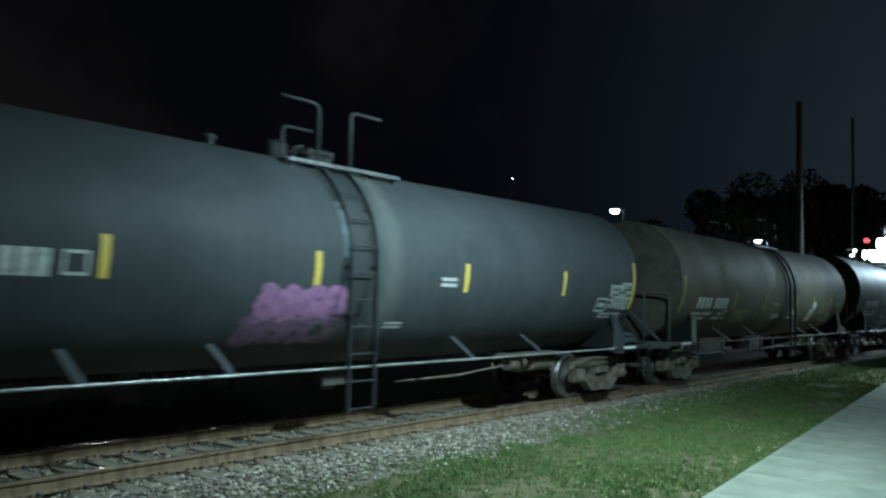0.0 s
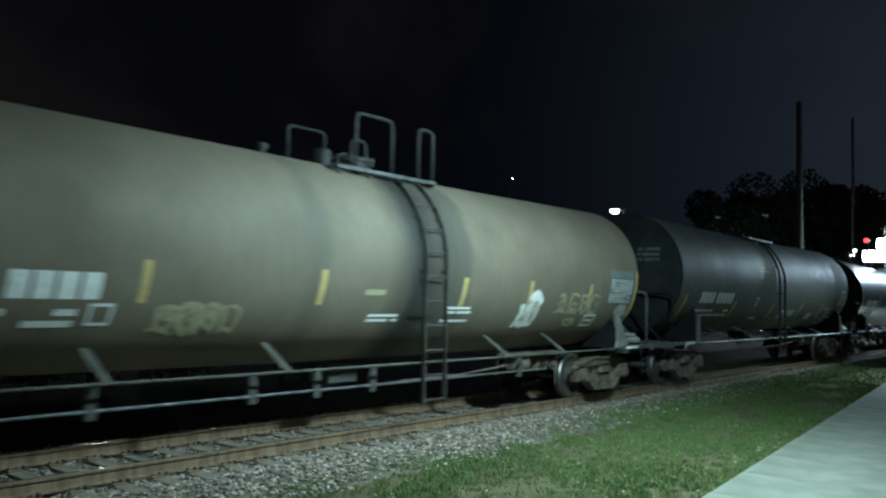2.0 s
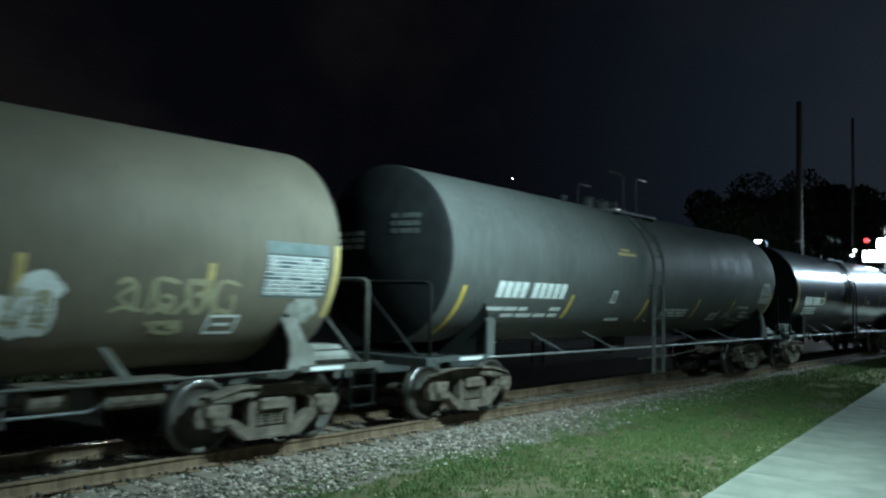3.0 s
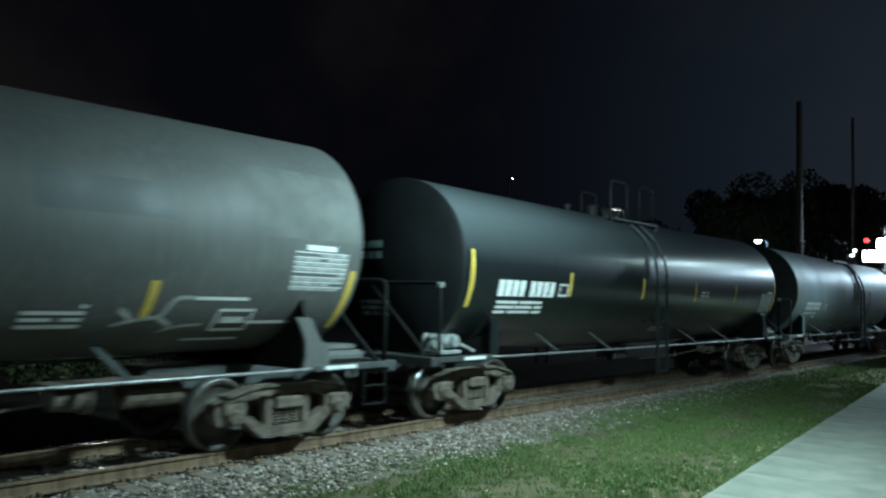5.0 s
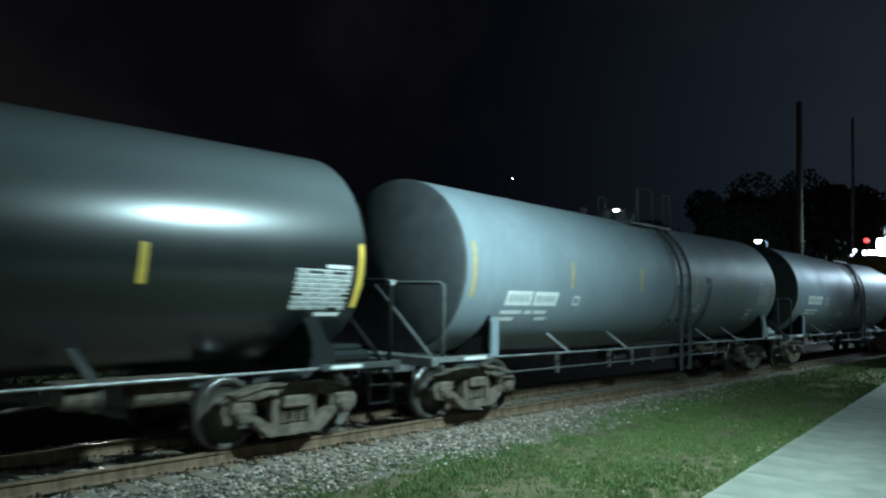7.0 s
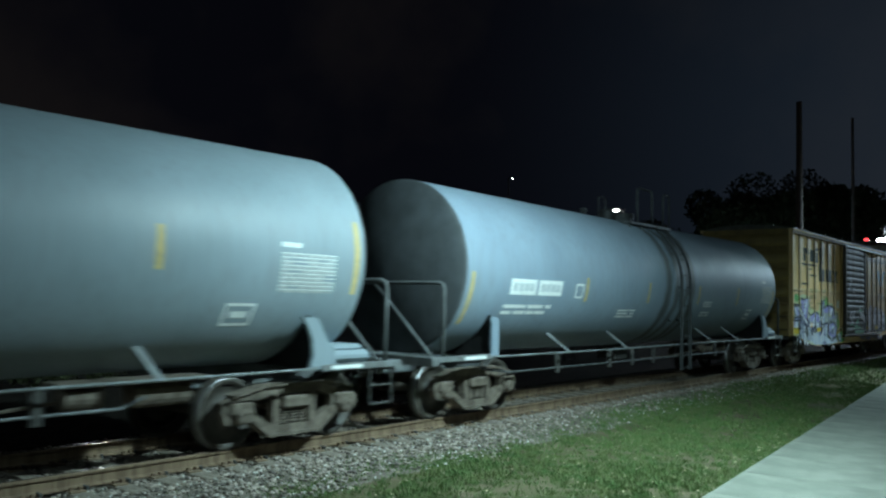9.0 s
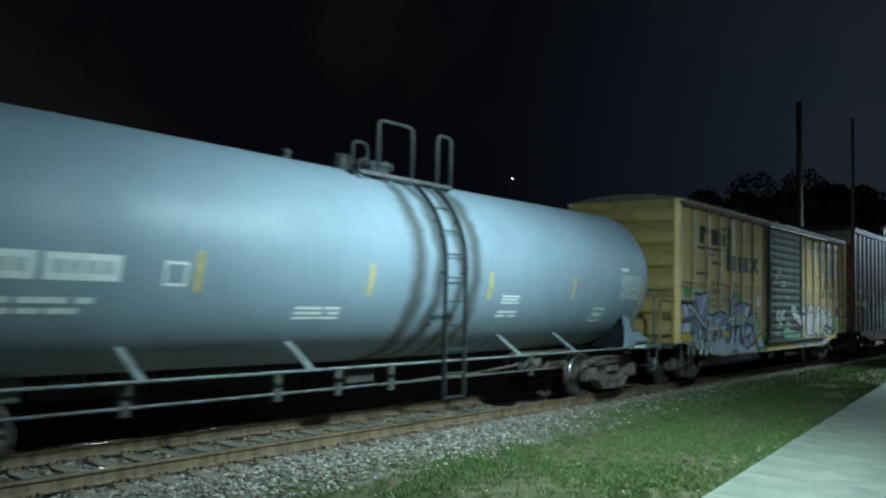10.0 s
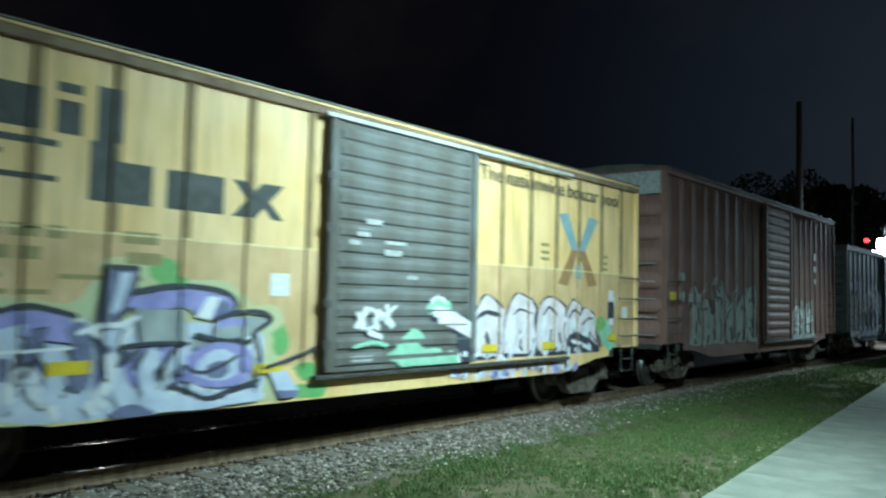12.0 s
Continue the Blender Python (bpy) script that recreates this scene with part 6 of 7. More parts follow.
    shapes("lower_paint", [rect(-7.78, -1.42, 1.09, 2.575), rect(1.94, 7.78, 1.09, 2.575)], ochre, together=True, lift=0.0012)

    # graffiti: the long lavender piece, and the white one past the door
    lavender = mat("lavender_spray", (0.38, 0.36, 0.70), (0.25, 0.24, 0.52), scale=5, rough=0.6, bump=0.02)
    ice = mat("ice_blue_spray", (0.66, 0.72, 0.84), (0.50, 0.56, 0.70), scale=4, rough=0.6, bump=0.02)
    white = mat("white_spray", (0.86, 0.87, 0.90), (0.72, 0.74, 0.80), scale=5, rough=0.6, bump=0.02)
    black = mat("black_spray", (0.035, 0.038, 0.05), (0.05, 0.055, 0.075), scale=5, rough=0.6, bump=0.02)
    green = mat("green_spray", (0.12, 0.42, 0.12), (0.20, 0.45, 0.16), scale=5, rough=0.6, bump=0.02)
    mint = mat("mint_spray", (0.34, 0.66, 0.47), (0.26, 0.54, 0.38), scale=5, rough=0.6, bump=0.02)
    pink = mat("pale_pink_spray", (0.84, 0.74, 0.76), (0.66, 0.58, 0.60), scale=5, rough=0.6, bump=0.02)
    navy = mat("slate_blue_spray", (0.19, 0.21, 0.34), (0.13, 0.14, 0.24), scale=5, rough=0.6, bump=0.02)
    stone = mat("grey_blotted_spray", (0.42, 0.46, 0.45), (0.30, 0.33, 0.33), scale=5, rough=0.6, bump=0.02)
    halo = mat("pale_green_overspray", (0.52, 0.60, 0.36), (0.62, 0.56, 0.30), scale=5, rough=0.6, bump=0.02)
    lavender_piece(h, side, lavender, ice, white, black, navy, green, halo, stone, ochre)
    white_piece(h, side, white, pink, black, green, mint, ice, lavender)
    shapes("reflector", [rect(-7.65, -7.13, 1.10, 1.31), rect(-4.97, -4.52, 1.14, 1.28), rect(-2.46, -2.03, 1.02, 1.14), rect(2.2, 2.62, 1.12, 1.25), rect(4.05, 4.45, 1.10, 1.24), rect(6.55, 6.9, 1.2, 1.34)], tape, "yellow reflector patch", lift=0.036)
    shapes("paper_placard", [rect(-2.22, -1.92, 1.98, 2.26), rect(6.62, 6.9, 1.90, 2.10), rect(7.2, 7.45, 1.66, 1.9)], WHITE_MARK)
    # chalk scrawls on the door
    scr = random.Random(9)
    shapes("door_scrawl", [rect(x, x + scr.uniform(0.2, 0.5), z, z + scr.uniform(0.05, 0.12)) for x, z in ((-0.7, 3.0), (-0.85, 2.82), (-1.0, 2.68), (-0.3, 2.74), (-0.3, 2.58), (0.2, 2.24), (-0.9, 1.1))], WHITE_FADED)
    # crossed arrows
    sky = mat("sky_blue_marking", (0.28, 0.43, 0.47), (0.24, 0.37, 0.40), scale=6, rough=0.6, bump=0.02)
    orange = mat("brown_orange_marking", (0.41, 0.23, 0.10), (0.34, 0.18, 0.08), scale=6, rough=0.6, bump=0.02)
    cx, cz = 5.36, 3.05
    for sx, sz, m in ((-1, 1, sky), (1, 1, sky), (-1, -1, orange), (1, -1, orange)):
        shapes("arrow_mark", [[(cx, cz - 0.06), (cx + sx * 0.26, cz - 0.06), (cx + sx * 0.76, cz - 0.06 + sz * 0.66), (cx + sx * 0.40, cz - 0.06 + sz * 0.70)]], m)
    shapes("arrow_mark", [rect(cx - 0.13, cx + 0.13, cz - 0.62, cz - 0.34, 0.0)], sky)
    # slogan
    x = 2.03
    for word in ("The", "nationwide", "boxcar", "pool"):
        cu = bpy.data.curves.new("slogan", "FONT")
        cu.body, cu.size, cu.extrude = word, 0.40, 0.0
        tmp = new("slogan_text", cu)
        dg = bpy.context.evaluated_depsgraph_get()
        me = bpy.data.meshes.new_from_object(tmp.evaluated_get(dg))
        bpy.data.objects.remove(tmp)
        me.transform(Matrix.Rotation(radians(90), 4, "X") @ Matrix.Diagonal((1.075, 0.95, 1, 1)))
        me.materials.clear()
        me.materials.append(charcoal)
        o = part("slogan_word", me, None, h, "charcoal slogan word along the top of the side")
        o.location = (x, -1.518, 4.0)
        x += max(v.co.x for v in me.vertices) + 0.13
    cars.append(h)

    # brown high boxcar
    brown = mat("oxide_brown_car_paint", (0.285, 0.148, 0.118), (0.215, 0.114, 0.095), scale=1.2, rough=0.6, bump=0.08, bump_scale=25, grime=(0.09, 0.055, 0.048), grime_amount=0.5)
    iposts = [round(-6.5 + 0.74 * k, 2) for k in range(8)] + [round(2.6 + 0.62 * k, 2) for k in range(8)]
    i = boxcar("tall oxide-brown boxcar with pale graffiti", 133.2, 7.43, 5.22, brown, brown, brown, brown, roof, brown, iposts, (-0.55, 2.0), ribs=7, trucks=5.8, key="brown")
    side_i = Side(-7.43, 7.43, 0.66, 5.0, iposts, (-0.55, 2.0))
    grey_spray = mat("grey_green_spray", (0.42, 0.48, 0.43), (0.30, 0.34, 0.30), scale=5, rough=0.6, bump=0.02)
    scrawl_piece(i, side_i, -5.9, -1.0, 1.0, 2.75, 6, grey_spray, mat("dark_brown_spray", (0.10, 0.06, 0.05), rough=0.6, bump=0.02), WHITE_FADED, 41)
    graffiti(i, side_i, 2.5, 4.6, 0.95, 2.0, [WHITE_MARK, WHITE_FADED], brown, [grey_spray], 43, 4, 0.16)
    for x, z0, z1 in ((-6.65, 2.55, 2.75), (-6.65, 2.05, 2.28), (-6.1, 2.05, 2.25), (-5.6, 2.05, 2.25), (4.7, 3.6, 3.85), (4.7, 3.2, 3.4), (4.7, 2.8, 2.95)):
        bm = bmesh.new()
        side_i.lay(bm, [(x, z0), (x + 0.3, z0), (x + 0.3, z1), (x, z1)], 0.05)
        part("stencil_block", bm, WHITE_FADED, i)
    bm = bmesh.new()
    side_i.lay(bm, [(-7.2, 2.05), (-6.85, 2.05), (-6.85, 2.28), (-7.2, 2.28)], 0.05)
    part("reflector", bm, tape, i)
    bm = bmesh.new()
    box(bm, -7.434 - 0.10, -7.434, -1.40, 1.40, 4.58, 5.12)
    part("white_end_band", bm, WHITE_FADED, i, "white warning band at the top of the end")
    cars.append(i)

    # grey boxcar, last
    slate = mat("slate_car_paint", (0.21, 0.25, 0.28), (0.16, 0.19, 0.21), scale=1.3, rough=0.6, bump=0.08, grime=(0.12, 0.12, 0.12), grime_amount=0.5)
    jposts = [round(-7.2 + 0.75 * k, 2) for k in range(20)]
    j = boxcar("slate-grey boxcar with white graffiti", 150.25, 7.83, 4.45, slate, slate, slate, slate, roof, slate, jposts, (-1.4, 1.6), key="slate")
    side_j = Side(-7.83, 7.83, 0.66, 4.2, jposts, (-1.4, 1.6))
    graffiti(j, side_j, -7.0, -1.6, 0.9, 2.9, [WHITE_FADED, ice, white], slate, [ice, lavender], 51, 6, 0.24)
    cars.append(j)
    return cars


CARS = build_train()


# ---- the track ----
def make_track():
    track = tagged(new("railway_track"), "rusty rails on wooden ties in grey ballast", "railway track", kind="structure")
    for s, name in ((-1, "near"), (1, "far")):
        y = YC + s * 0.753
        # foot and web; the head is a piece of its own
        bm = bmesh.new()
        plate(bm, [(y - 0.07, -0.172), (y - 0.07, -0.160), (y - 0.012, -0.140), (y - 0.009, -0.045), (y - 0.036, -0.036), (y - 0.036, -0.012), (y + 0.036, -0.012), (y + 0.036, -0.036), (y + 0.009, -0.045), (y + 0.012, -0.140), (y + 0.07, -0.160), (y + 0.07, -0.172)], -60, 190, flip=True)
        r = part("rail", bm, RUST, track, "rust-brown steel rail")
        bm = bmesh.new()
        plate(bm, [(y - 0.034, -0.0118), (y - 0.028, -0.002), (y - 0.015, 0.0), (y + 0.015, 0.0), (y + 0.028, -0.002), (y + 0.034, -0.0118)], -60, 190, flip=True)
        part("rail_head", bm, RAIL_HEAD, r)
        bm = bmesh.new()
        box(bm, -60, 190, y - 0.013, y + 0.013, -0.006, 0.0012)
        part("running_band", bm, RAIL_BAND, r, "polished running surface")

    def tie():
        b = bmesh.new()
        soft_box(b, -0.115, 0.115, YC - 1.3, YC + 1.3, -0.36, -0.186, 0.012)
        return b

    def tie_plate():
        b = bmesh.new()
        soft_box(b, -0.09, 0.09, -0.18, 0.18, -0.188, -0.171, 0.004)
        for dx in (-0.05, 0.05):
            for dy in (-0.085, 0.085):
                soft_box(b, dx - 0.018, dx + 0.018, dy - 0.02, dy + 0.02, -0.172, -0.135, 0.006)
        return b

    def anchor():
        b = bmesh.new()
        soft_box(b, 0.12, 0.16, -0.095, 0.095, -0.20, -0.145, 0.008)
        return b

    rng = random.Random(2)
    for k in range(230):
        x = -12 + 0.5 * k + rng.uniform(-0.03, 0.03)
        t = part("tie", shared("tie", tie, TIE_WOOD), None, track)
        t.location = (x, rng.uniform(-0.05, 0.05), 0)
        if k < 120:
            for s in (-1, 1):
                p = part("tie_plate", shared("tie_plate", tie_plate, RUST), None, t)
                p.location = (0, YC + s * 0.753, 0)
                a = part("rail_anchor", shared("rail_anchor", anchor, STEEL_DARK), None, t)
                a.location = (0, YC + s * 0.753, 0)


def scatter(name, base_v, base_f, places, sizes, spins, material, label, category, squash=(1, 1, 1)):
    """Many small alike pieces as one mesh."""
    n, v = len(places), np.asarray(base_v, float)
    f = np.asarray(base_f)
    ca, sa = np.cos(spins), np.sin(spins)
    jitter = 1 + 0.35 * (np.random.rand(n, len(v), 3) - 0.5)
    P = v[None] * jitter * sizes[:, None, None] * np.asarray(squash)
    X = P[..., 0] * ca[:, None] - P[..., 1] * sa[:, None]
    Y = P[..., 0] * sa[:, None] + P[..., 1] * ca[:, None]
    P = np.stack([X, Y, P[..., 2]], -1) + places[:, None, :]
    F = (f[None] + (np.arange(n) * len(v))[:, None, None]).reshape(-1, f.shape[1])
    me = bpy.data.meshes.new(name)
    me.from_pydata(P.reshape(-1, 3).tolist(), [], F.tolist())
    me.materials.append(material)
    ob = new(name, me)
    return tagged(ob, label, category, kind="stuff")


def bed_z(y):
    """Height of the ballast across the track."""
    d = np.abs(np.asarray(y, float) - YC)
    return np.interp(d, [0, 1.35, 1.75, 2.5, 3.0], [-0.20, -0.20, -0.225, -0.30, -0.36])


GROUND_Z = -0.29


def make_ballast():
    bm = bmesh.new()
    ys = [YC + d for d in (-2.6, -2.4, -1.75, -1.35, 1.35, 1.75, 2.4, 2.6)]
    top = [(y, float(bed_z(y)) - 0.02) for y in ys]
    plate(bm, top + [(ys[-1], -0.5), (ys[0], -0.5)], -60, 190, flip=True)
    tagged(part("ballast_bed", bm, BALLAST_BED), "bed of packed grey ballast", "ballast", kind="structure")
    phi = (1 + 5 ** 0.5) / 2
    v = np.array([(-1, phi, 0), (1, phi, 0), (-1, -phi, 0), (1, -phi, 0), (0, -1, phi), (0, 1, phi), (0, -1, -phi), (0, 1, -phi), (phi, 0, -1), (phi, 0, 1), (-phi, 0, -1), (-phi, 0, 1)]) / 1.9
    f = [(0, 11, 5), (0, 5, 1), (0, 1, 7), (0, 7, 10), (0, 10, 11), (1, 5, 9), (5, 11, 4), (11, 10, 2), (10, 7, 6), (7, 1, 8), (3, 9, 4), (3, 4, 2), (3, 2, 6), (3, 6, 8), (3, 8, 9), (4, 9, 5), (2, 4, 11), (6, 2, 10), (8, 6, 7), (9, 8, 1)]
    rnd = np.random.RandomState(5)

    def field(n, x0, x1, y0, y1, lo, hi):
        x, y = rnd.uniform(x0, x1, n), rnd.uniform(y0, y1, n)
        keep = y > 7.24 + np.clip((x - 11) * 0.03, 0, 0.6) * (rnd.rand(n) < 0.8) + 0.16 * np.sin(x * 1.7) + 0.1 * np.sin(x * 4.1 + 1)
        keep &= (rnd.rand(n) < np.clip(1 - (x - 8.5) / 6.5, 0.12, 1)) | (y > 8.5)
        keep &= rnd.rand(n) < np.clip((y - 7.15) / 0.8, 0.3, 1)
        # the ends of the ties stay bare outside the rails, and mostly between them
        near_tie = np.abs((x + 12.25) % 0.5 - 0.25) < 0.12
        keep &= ~(near_tie & (np.abs(y - YC) < 1.32) & (rnd.rand(n) < 0.93))
        x, y = x[keep], y[keep]
        s = rnd.uniform(lo, hi, len(x))
        return np.stack([x, y, bed_z(y) - 0.012 + s * 0.12 + rnd.uniform(-0.01, 0.012, len(x))], -1), s

    parts = [field(9500, 2.5, 16, 7.05, 8.86, 0.014, 0.044), field(3600, 2.5, 16, 8.92, 10.35, 0.018, 0.038), field(6500, 16, 40, 7.15, 8.86, 0.022, 0.045), field(2500, 40, 75, 7.2, 8.86, 0.03, 0.06), field(1500, 2, 14, 10.45, 12.2, 0.02, 0.04)]
    P, S = np.concatenate([p for p, _ in parts]), np.concatenate([s for _, s in parts])
    # pale chips among the stones and along the edge of the grass
    n = 900
    x = 4 + 26 * rnd.rand(n) ** 1.4
    y = 7.1 + 1.6 * rnd.rand(n) + np.clip((x - 12) * 0.02, 0, 0.4)
    y = np.minimum(y, 8.72)
    c = rnd.uniform(0.008, 0.022, n)
    scatter("pale_stone_chips", v, f, np.stack([x, y, bed_z(y) + 0.006 + c * 0.3], -1), c, rnd.uniform(0, 6.28, n), PALE_CHIP, "pale stone chips scattered over the ballast", "gravel", (1.2, 0.9, 0.6))
    scatter("ballast_stones", v, f, P, S, rnd.uniform(0, 6.28, len(S)), STONE, "loose grey crushed-stone ballast", "ballast", (1.15, 0.9, 0.6))


def path_edge(x):
    """The footpath's edge towards the track."""
    return 3.69 + 0.0914 * (x - 9.21)


def make_ground():
    bm = bmesh.new()
    n = 40
    xs = [-600, -100, -30] + list(np.linspace(-10, 60, n)) + [120, 300, 900]
    ys = [-600, -60, -10] + list(np.linspace(0, 14, 16)) + [30, 90, 900]
    grid = [[bm.verts.new((x, y, GROUND_Z - 0.02 + (0.02 * noise.noise((x * 0.6, y * 0.6, 0)) if 4.4 < y < 7.4 and x > -8 else 0.0))) for y in ys] for x in xs]
    for a, b in zip(grid, grid[1:]):
        for k in range(len(ys) - 1):
            bm.faces.new((a[k], b[k], b[k + 1], a[k + 1]))
    tagged(part("ground", bm, SOIL, smooth=True), "mown grass and bare soil beside the track", "ground", kind="structure")
    rnd = np.random.RandomState(8)

    def blades(n, x0, x1):
        x = rnd.uniform(x0, x1, n)
        lo, hi = path_edge(x) + 0.02 + 0.05 * rnd.rand(n) ** 2, 7.5 + 0.12 * np.clip(9.5 - x, 0, 1) + 0.13 * np.sin(x * 1.7) + 0.14 * rnd.randn(n) * (rnd.rand(n) < 0.5) + np.clip((x - 11.5) * 0.065, 0, 0.85) + 0.55 * rnd.rand(n) ** 4
        y = lo + (hi - lo) * rnd.rand(n)
        thin = (np.sin(x * 2.1 + y) + np.sin(y * 3.3 - x * 0.9) + 0.9 * np.sin(x * 13 + 3 * np.sin(y * 5)) + 0.9 * np.sin(y * 17 + 2 * np.sin(x * 7)) + rnd.randn(n) * 0.9) > -1.0
        # bare and trodden spots, more of them towards the ballast
        worn = np.sin(x * 0.83 + 1.3 * np.sin(y * 1.1)) + np.sin(y * 1.9 + 0.7 * x) + 0.8 * np.sin(x * 4.3 - y * 2.7) + rnd.randn(n) * 0.7
        thin &= worn > -1.1 - 0.9 * (lo + 2.2 - y) / 2.2
        return x[thin], y[thin]

    def weeds(n, x0, x1):
        # thin weeds in the ballast's shoulder
        x, y = rnd.uniform(x0, x1, n), rnd.uniform(7.2, 8.25, n)
        keep = rnd.rand(n) < np.clip((x - 7) / 10, 0.06, 0.9) * np.clip((8.5 - y), 0, 1)
        return x[keep], y[keep]

    areas = [blades(120000, 4.5, 15), blades(60000, 15, 28), blades(18000, 28, 60), weeds(24000, 6, 45)]
    x, y = (np.concatenate([a[k] for a in areas]) for k in (0, 1))
    n = len(x)
    h = rnd.uniform(0.015, 0.052, n) * np.where(x > 28, 1.5, 1.0)
    w = rnd.uniform(0.004, 0.010, n) * np.where(x > 15, 1.7, 1.0) * np.where(x > 28, 1.6, 1.0)
    a, lean, la = rnd.uniform(0, 6.28, n), rnd.uniform(0.4, 1.4, n) * h, rnd.uniform(0, 6.28, n)
    z = np.where(y > 7.2, bed_z(y) - 0.03, GROUND_Z - 0.03)
    dx, dy = np.cos(a) * w, np.sin(a) * w
    tip = np.stack([x + lean * np.cos(la), y + lean * np.sin(la), z + h + 0.02], -1)
    P = np.stack([np.stack([x - dx, y - dy, z], -1), np.stack([x + dx, y + dy, z], -1), tip], 1).reshape(-1, 3)
    me = bpy.data.meshes.new("grass")
    me.from_pydata(P.tolist(), [], np.arange(3 * n).reshape(-1, 3).tolist())
    me.materials.append(BLADE)
    tagged(new("grass", me), "short mown green grass", "grass", kind="stuff")


def make_dry_leaves():
    rnd = np.random.RandomState(14)
    n = 1000
    x = 5 + 30 * rnd.rand(n) ** 1.6
    lo = path_edge(x)
    y = lo + (7.6 - lo) * np.where(rnd.rand(n) < 0.5, rnd.rand(n) ** 2.2, rnd.rand(n))
    z = np.full(n, GROUND_Z + 0.045)
    v = [(-1, 0, 0.1), (-0.2, -0.6, 0), (0.9, -0.2, 0.2), (0.3, 0.55, 0.05)]
    scatter("dry_leaves", v, [(0, 1, 2), (0, 2, 3)], np.stack([x, y, z], -1), rnd.uniform(0.01, 0.034, n), rnd.uniform(0, 6.28, n), DRY, "scattered pale dry leaves on the grass", "leaves")


def make_footpath():
    path = tagged(new("footpath"), "pale concrete footpath in slabs", "footpath", kind="structure")
    path.matrix_world = pose(9.21, 3.69, -0.20, 0, 0, math.degrees(math.atan(0.0914)))

    def slab():
        b = bmesh.new()
        soft_box(b, 0.006, 1.514, -2.7, 0, -0.14, 0, 0.008)
        return b

    for k in range(-24, 60):
        o = part("slab", shared("slab", slab, CONCRETE), None, path)
        o.location = (1.52 * k + 0.35, 0, 0.002 * ((k * 7) % 3))


make_track()
make_ballast()
make_ground()
make_dry_leaves()
make_footpath()


# ---- lamps, poles, trees and the far side of the track ----
def street_lamp(place, head, lens, label, width=0.35, long=0.7, twin=False, tall=1.0):
    """A mast with a bent arm; head is where the lamp is, place where the mast stands."""
    e = thing("street_lamp", (place[0], place[1], GROUND_Z), label, "street lamp", "lamps round the tracks")
    h = Vector(head) - Vector((place[0], place[1], GROUND_Z))
    bm = bmesh.new()
    lathe(bm, [(0, 0.16), (0.12, 0.16), (0.14, 0.10), (h.z - 0.3, 0.055), (h.z + 0.05, 0.05), (h.z + 0.1, 0.001)], 12, "z")
    part("mast", bm, MAST, e)
    for s in ((1, -1) if twin else (1,)):
        d = Vector((h.x * s, h.y * s, h.z))
        bm = bmesh.new()
        tube(bm, [(0, 0, h.z - 0.25), (d.x * 0.3, d.y * 0.3, h.z + 0.05), (d.x, d.y, h.z + 0.08)], 0.035, 8)
        part("arm", bm, MAST, e)
        ang = math.atan2(d.y, d.x)
        bm = bmesh.new()
        lathe(bm, [(0.0, 0.001), (0.02, 0.6), (0.10, 0.85), (0.16, 0.8), (0.20, 0.3), (0.21, 0.001)], 20, "z")
        bmesh.ops.scale(bm, vec=(long, width, min(tall, 1.0)), verts=bm.verts)
        o = part("lamp_head", bm, MAST, e, smooth=True)
        o.matrix_basis = pose(d.x, d.y, h.z + 0.0, 0, 0, math.degrees(ang))
        bm = bmesh.new()
        lathe(bm, [(-0.30, 0.001), (-0.28, 0.35), (-0.18, 0.62), (-0.001, 0.72)], 20, "z")
        bmesh.ops.scale(bm, vec=(long, width, tall), verts=bm.verts)
        part("lens", bm, lens, o, "lit lamp lens", smooth=True)
    return e


def place_at(azimuth, elevation, height):
    """Where something of that height stands, seen in that direction from the footpath."""
    d = (height - EYE_Z) / math.tan(radians(elevation))
    return Vector((d * math.cos(radians(azimuth)), d * math.sin(radians(azimuth)), height))


street_lamp((9.9, 0.6), STREET_LAMP + Vector((0, 0, 0.05)), LENS, "street lamp over the footpath, lit cool white", 0.22, 0.45)
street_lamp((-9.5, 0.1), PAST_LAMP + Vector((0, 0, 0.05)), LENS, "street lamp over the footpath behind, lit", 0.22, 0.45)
street_lamp((55.4, 3.4), FAR_LAMP + Vector((0, 0, 0.05)), LENS, "distant street lamp over the footpath, lit", 0.22, 0.45)
street_lamp((19.6, 36.3), LOT_LAMP, LENS, "low parking-lot lamp behind the hedge, lit", 0.17, 0.20, False, 0.6)
street_lamp((33.9, 1.1), NEXT_LAMP + Vector((0, 0, 0.05)), LENS, "street lamp further along the footpath, lit", 0.22, 0.45)
for az, el, hz, da, lens, twin in ((27.5, 6.33, 8.0, -0.62, LENS, False), (18.3, 4.27, 8.0, -0.55, LENS, False), (54.58, 5.74, 8.0, 0.51, LENS, True), (55.6, 2.40, 7.5, 0.27, LENS, True), (55.49, 1.47, 5.0, 0.24, LENS_BLUE, True),
                                  (63.1, 1.63, 3.0, 0.2, LENS, False), (63.25, 0.98, 2.6, 0.15, LENS, False), (66.3, 2.95, 7.0, 0.45, LENS_BLUE, True), (34.5, 8.47, 11.0, 0.3, LENS, False)):
    head = place_at(az, el, hz)
    c, s = math.cos(radians(az + da)), math.sin(radians(az + da))
    d = math.hypot(head.x, head.y)
    wide, long, tall = (0.05, 0.05, 0.25) if az == 34.5 else (0.3, 0.42, 1.3) if 55 < az < 56 else (0.12, 0.13, 0.6) if el < 3 else (0.44, 0.44, 0.75)
    street_lamp((d * c, d * s), head, lens, "parking-lot lamp on a tall mast, lit", wide, long, twin, tall)


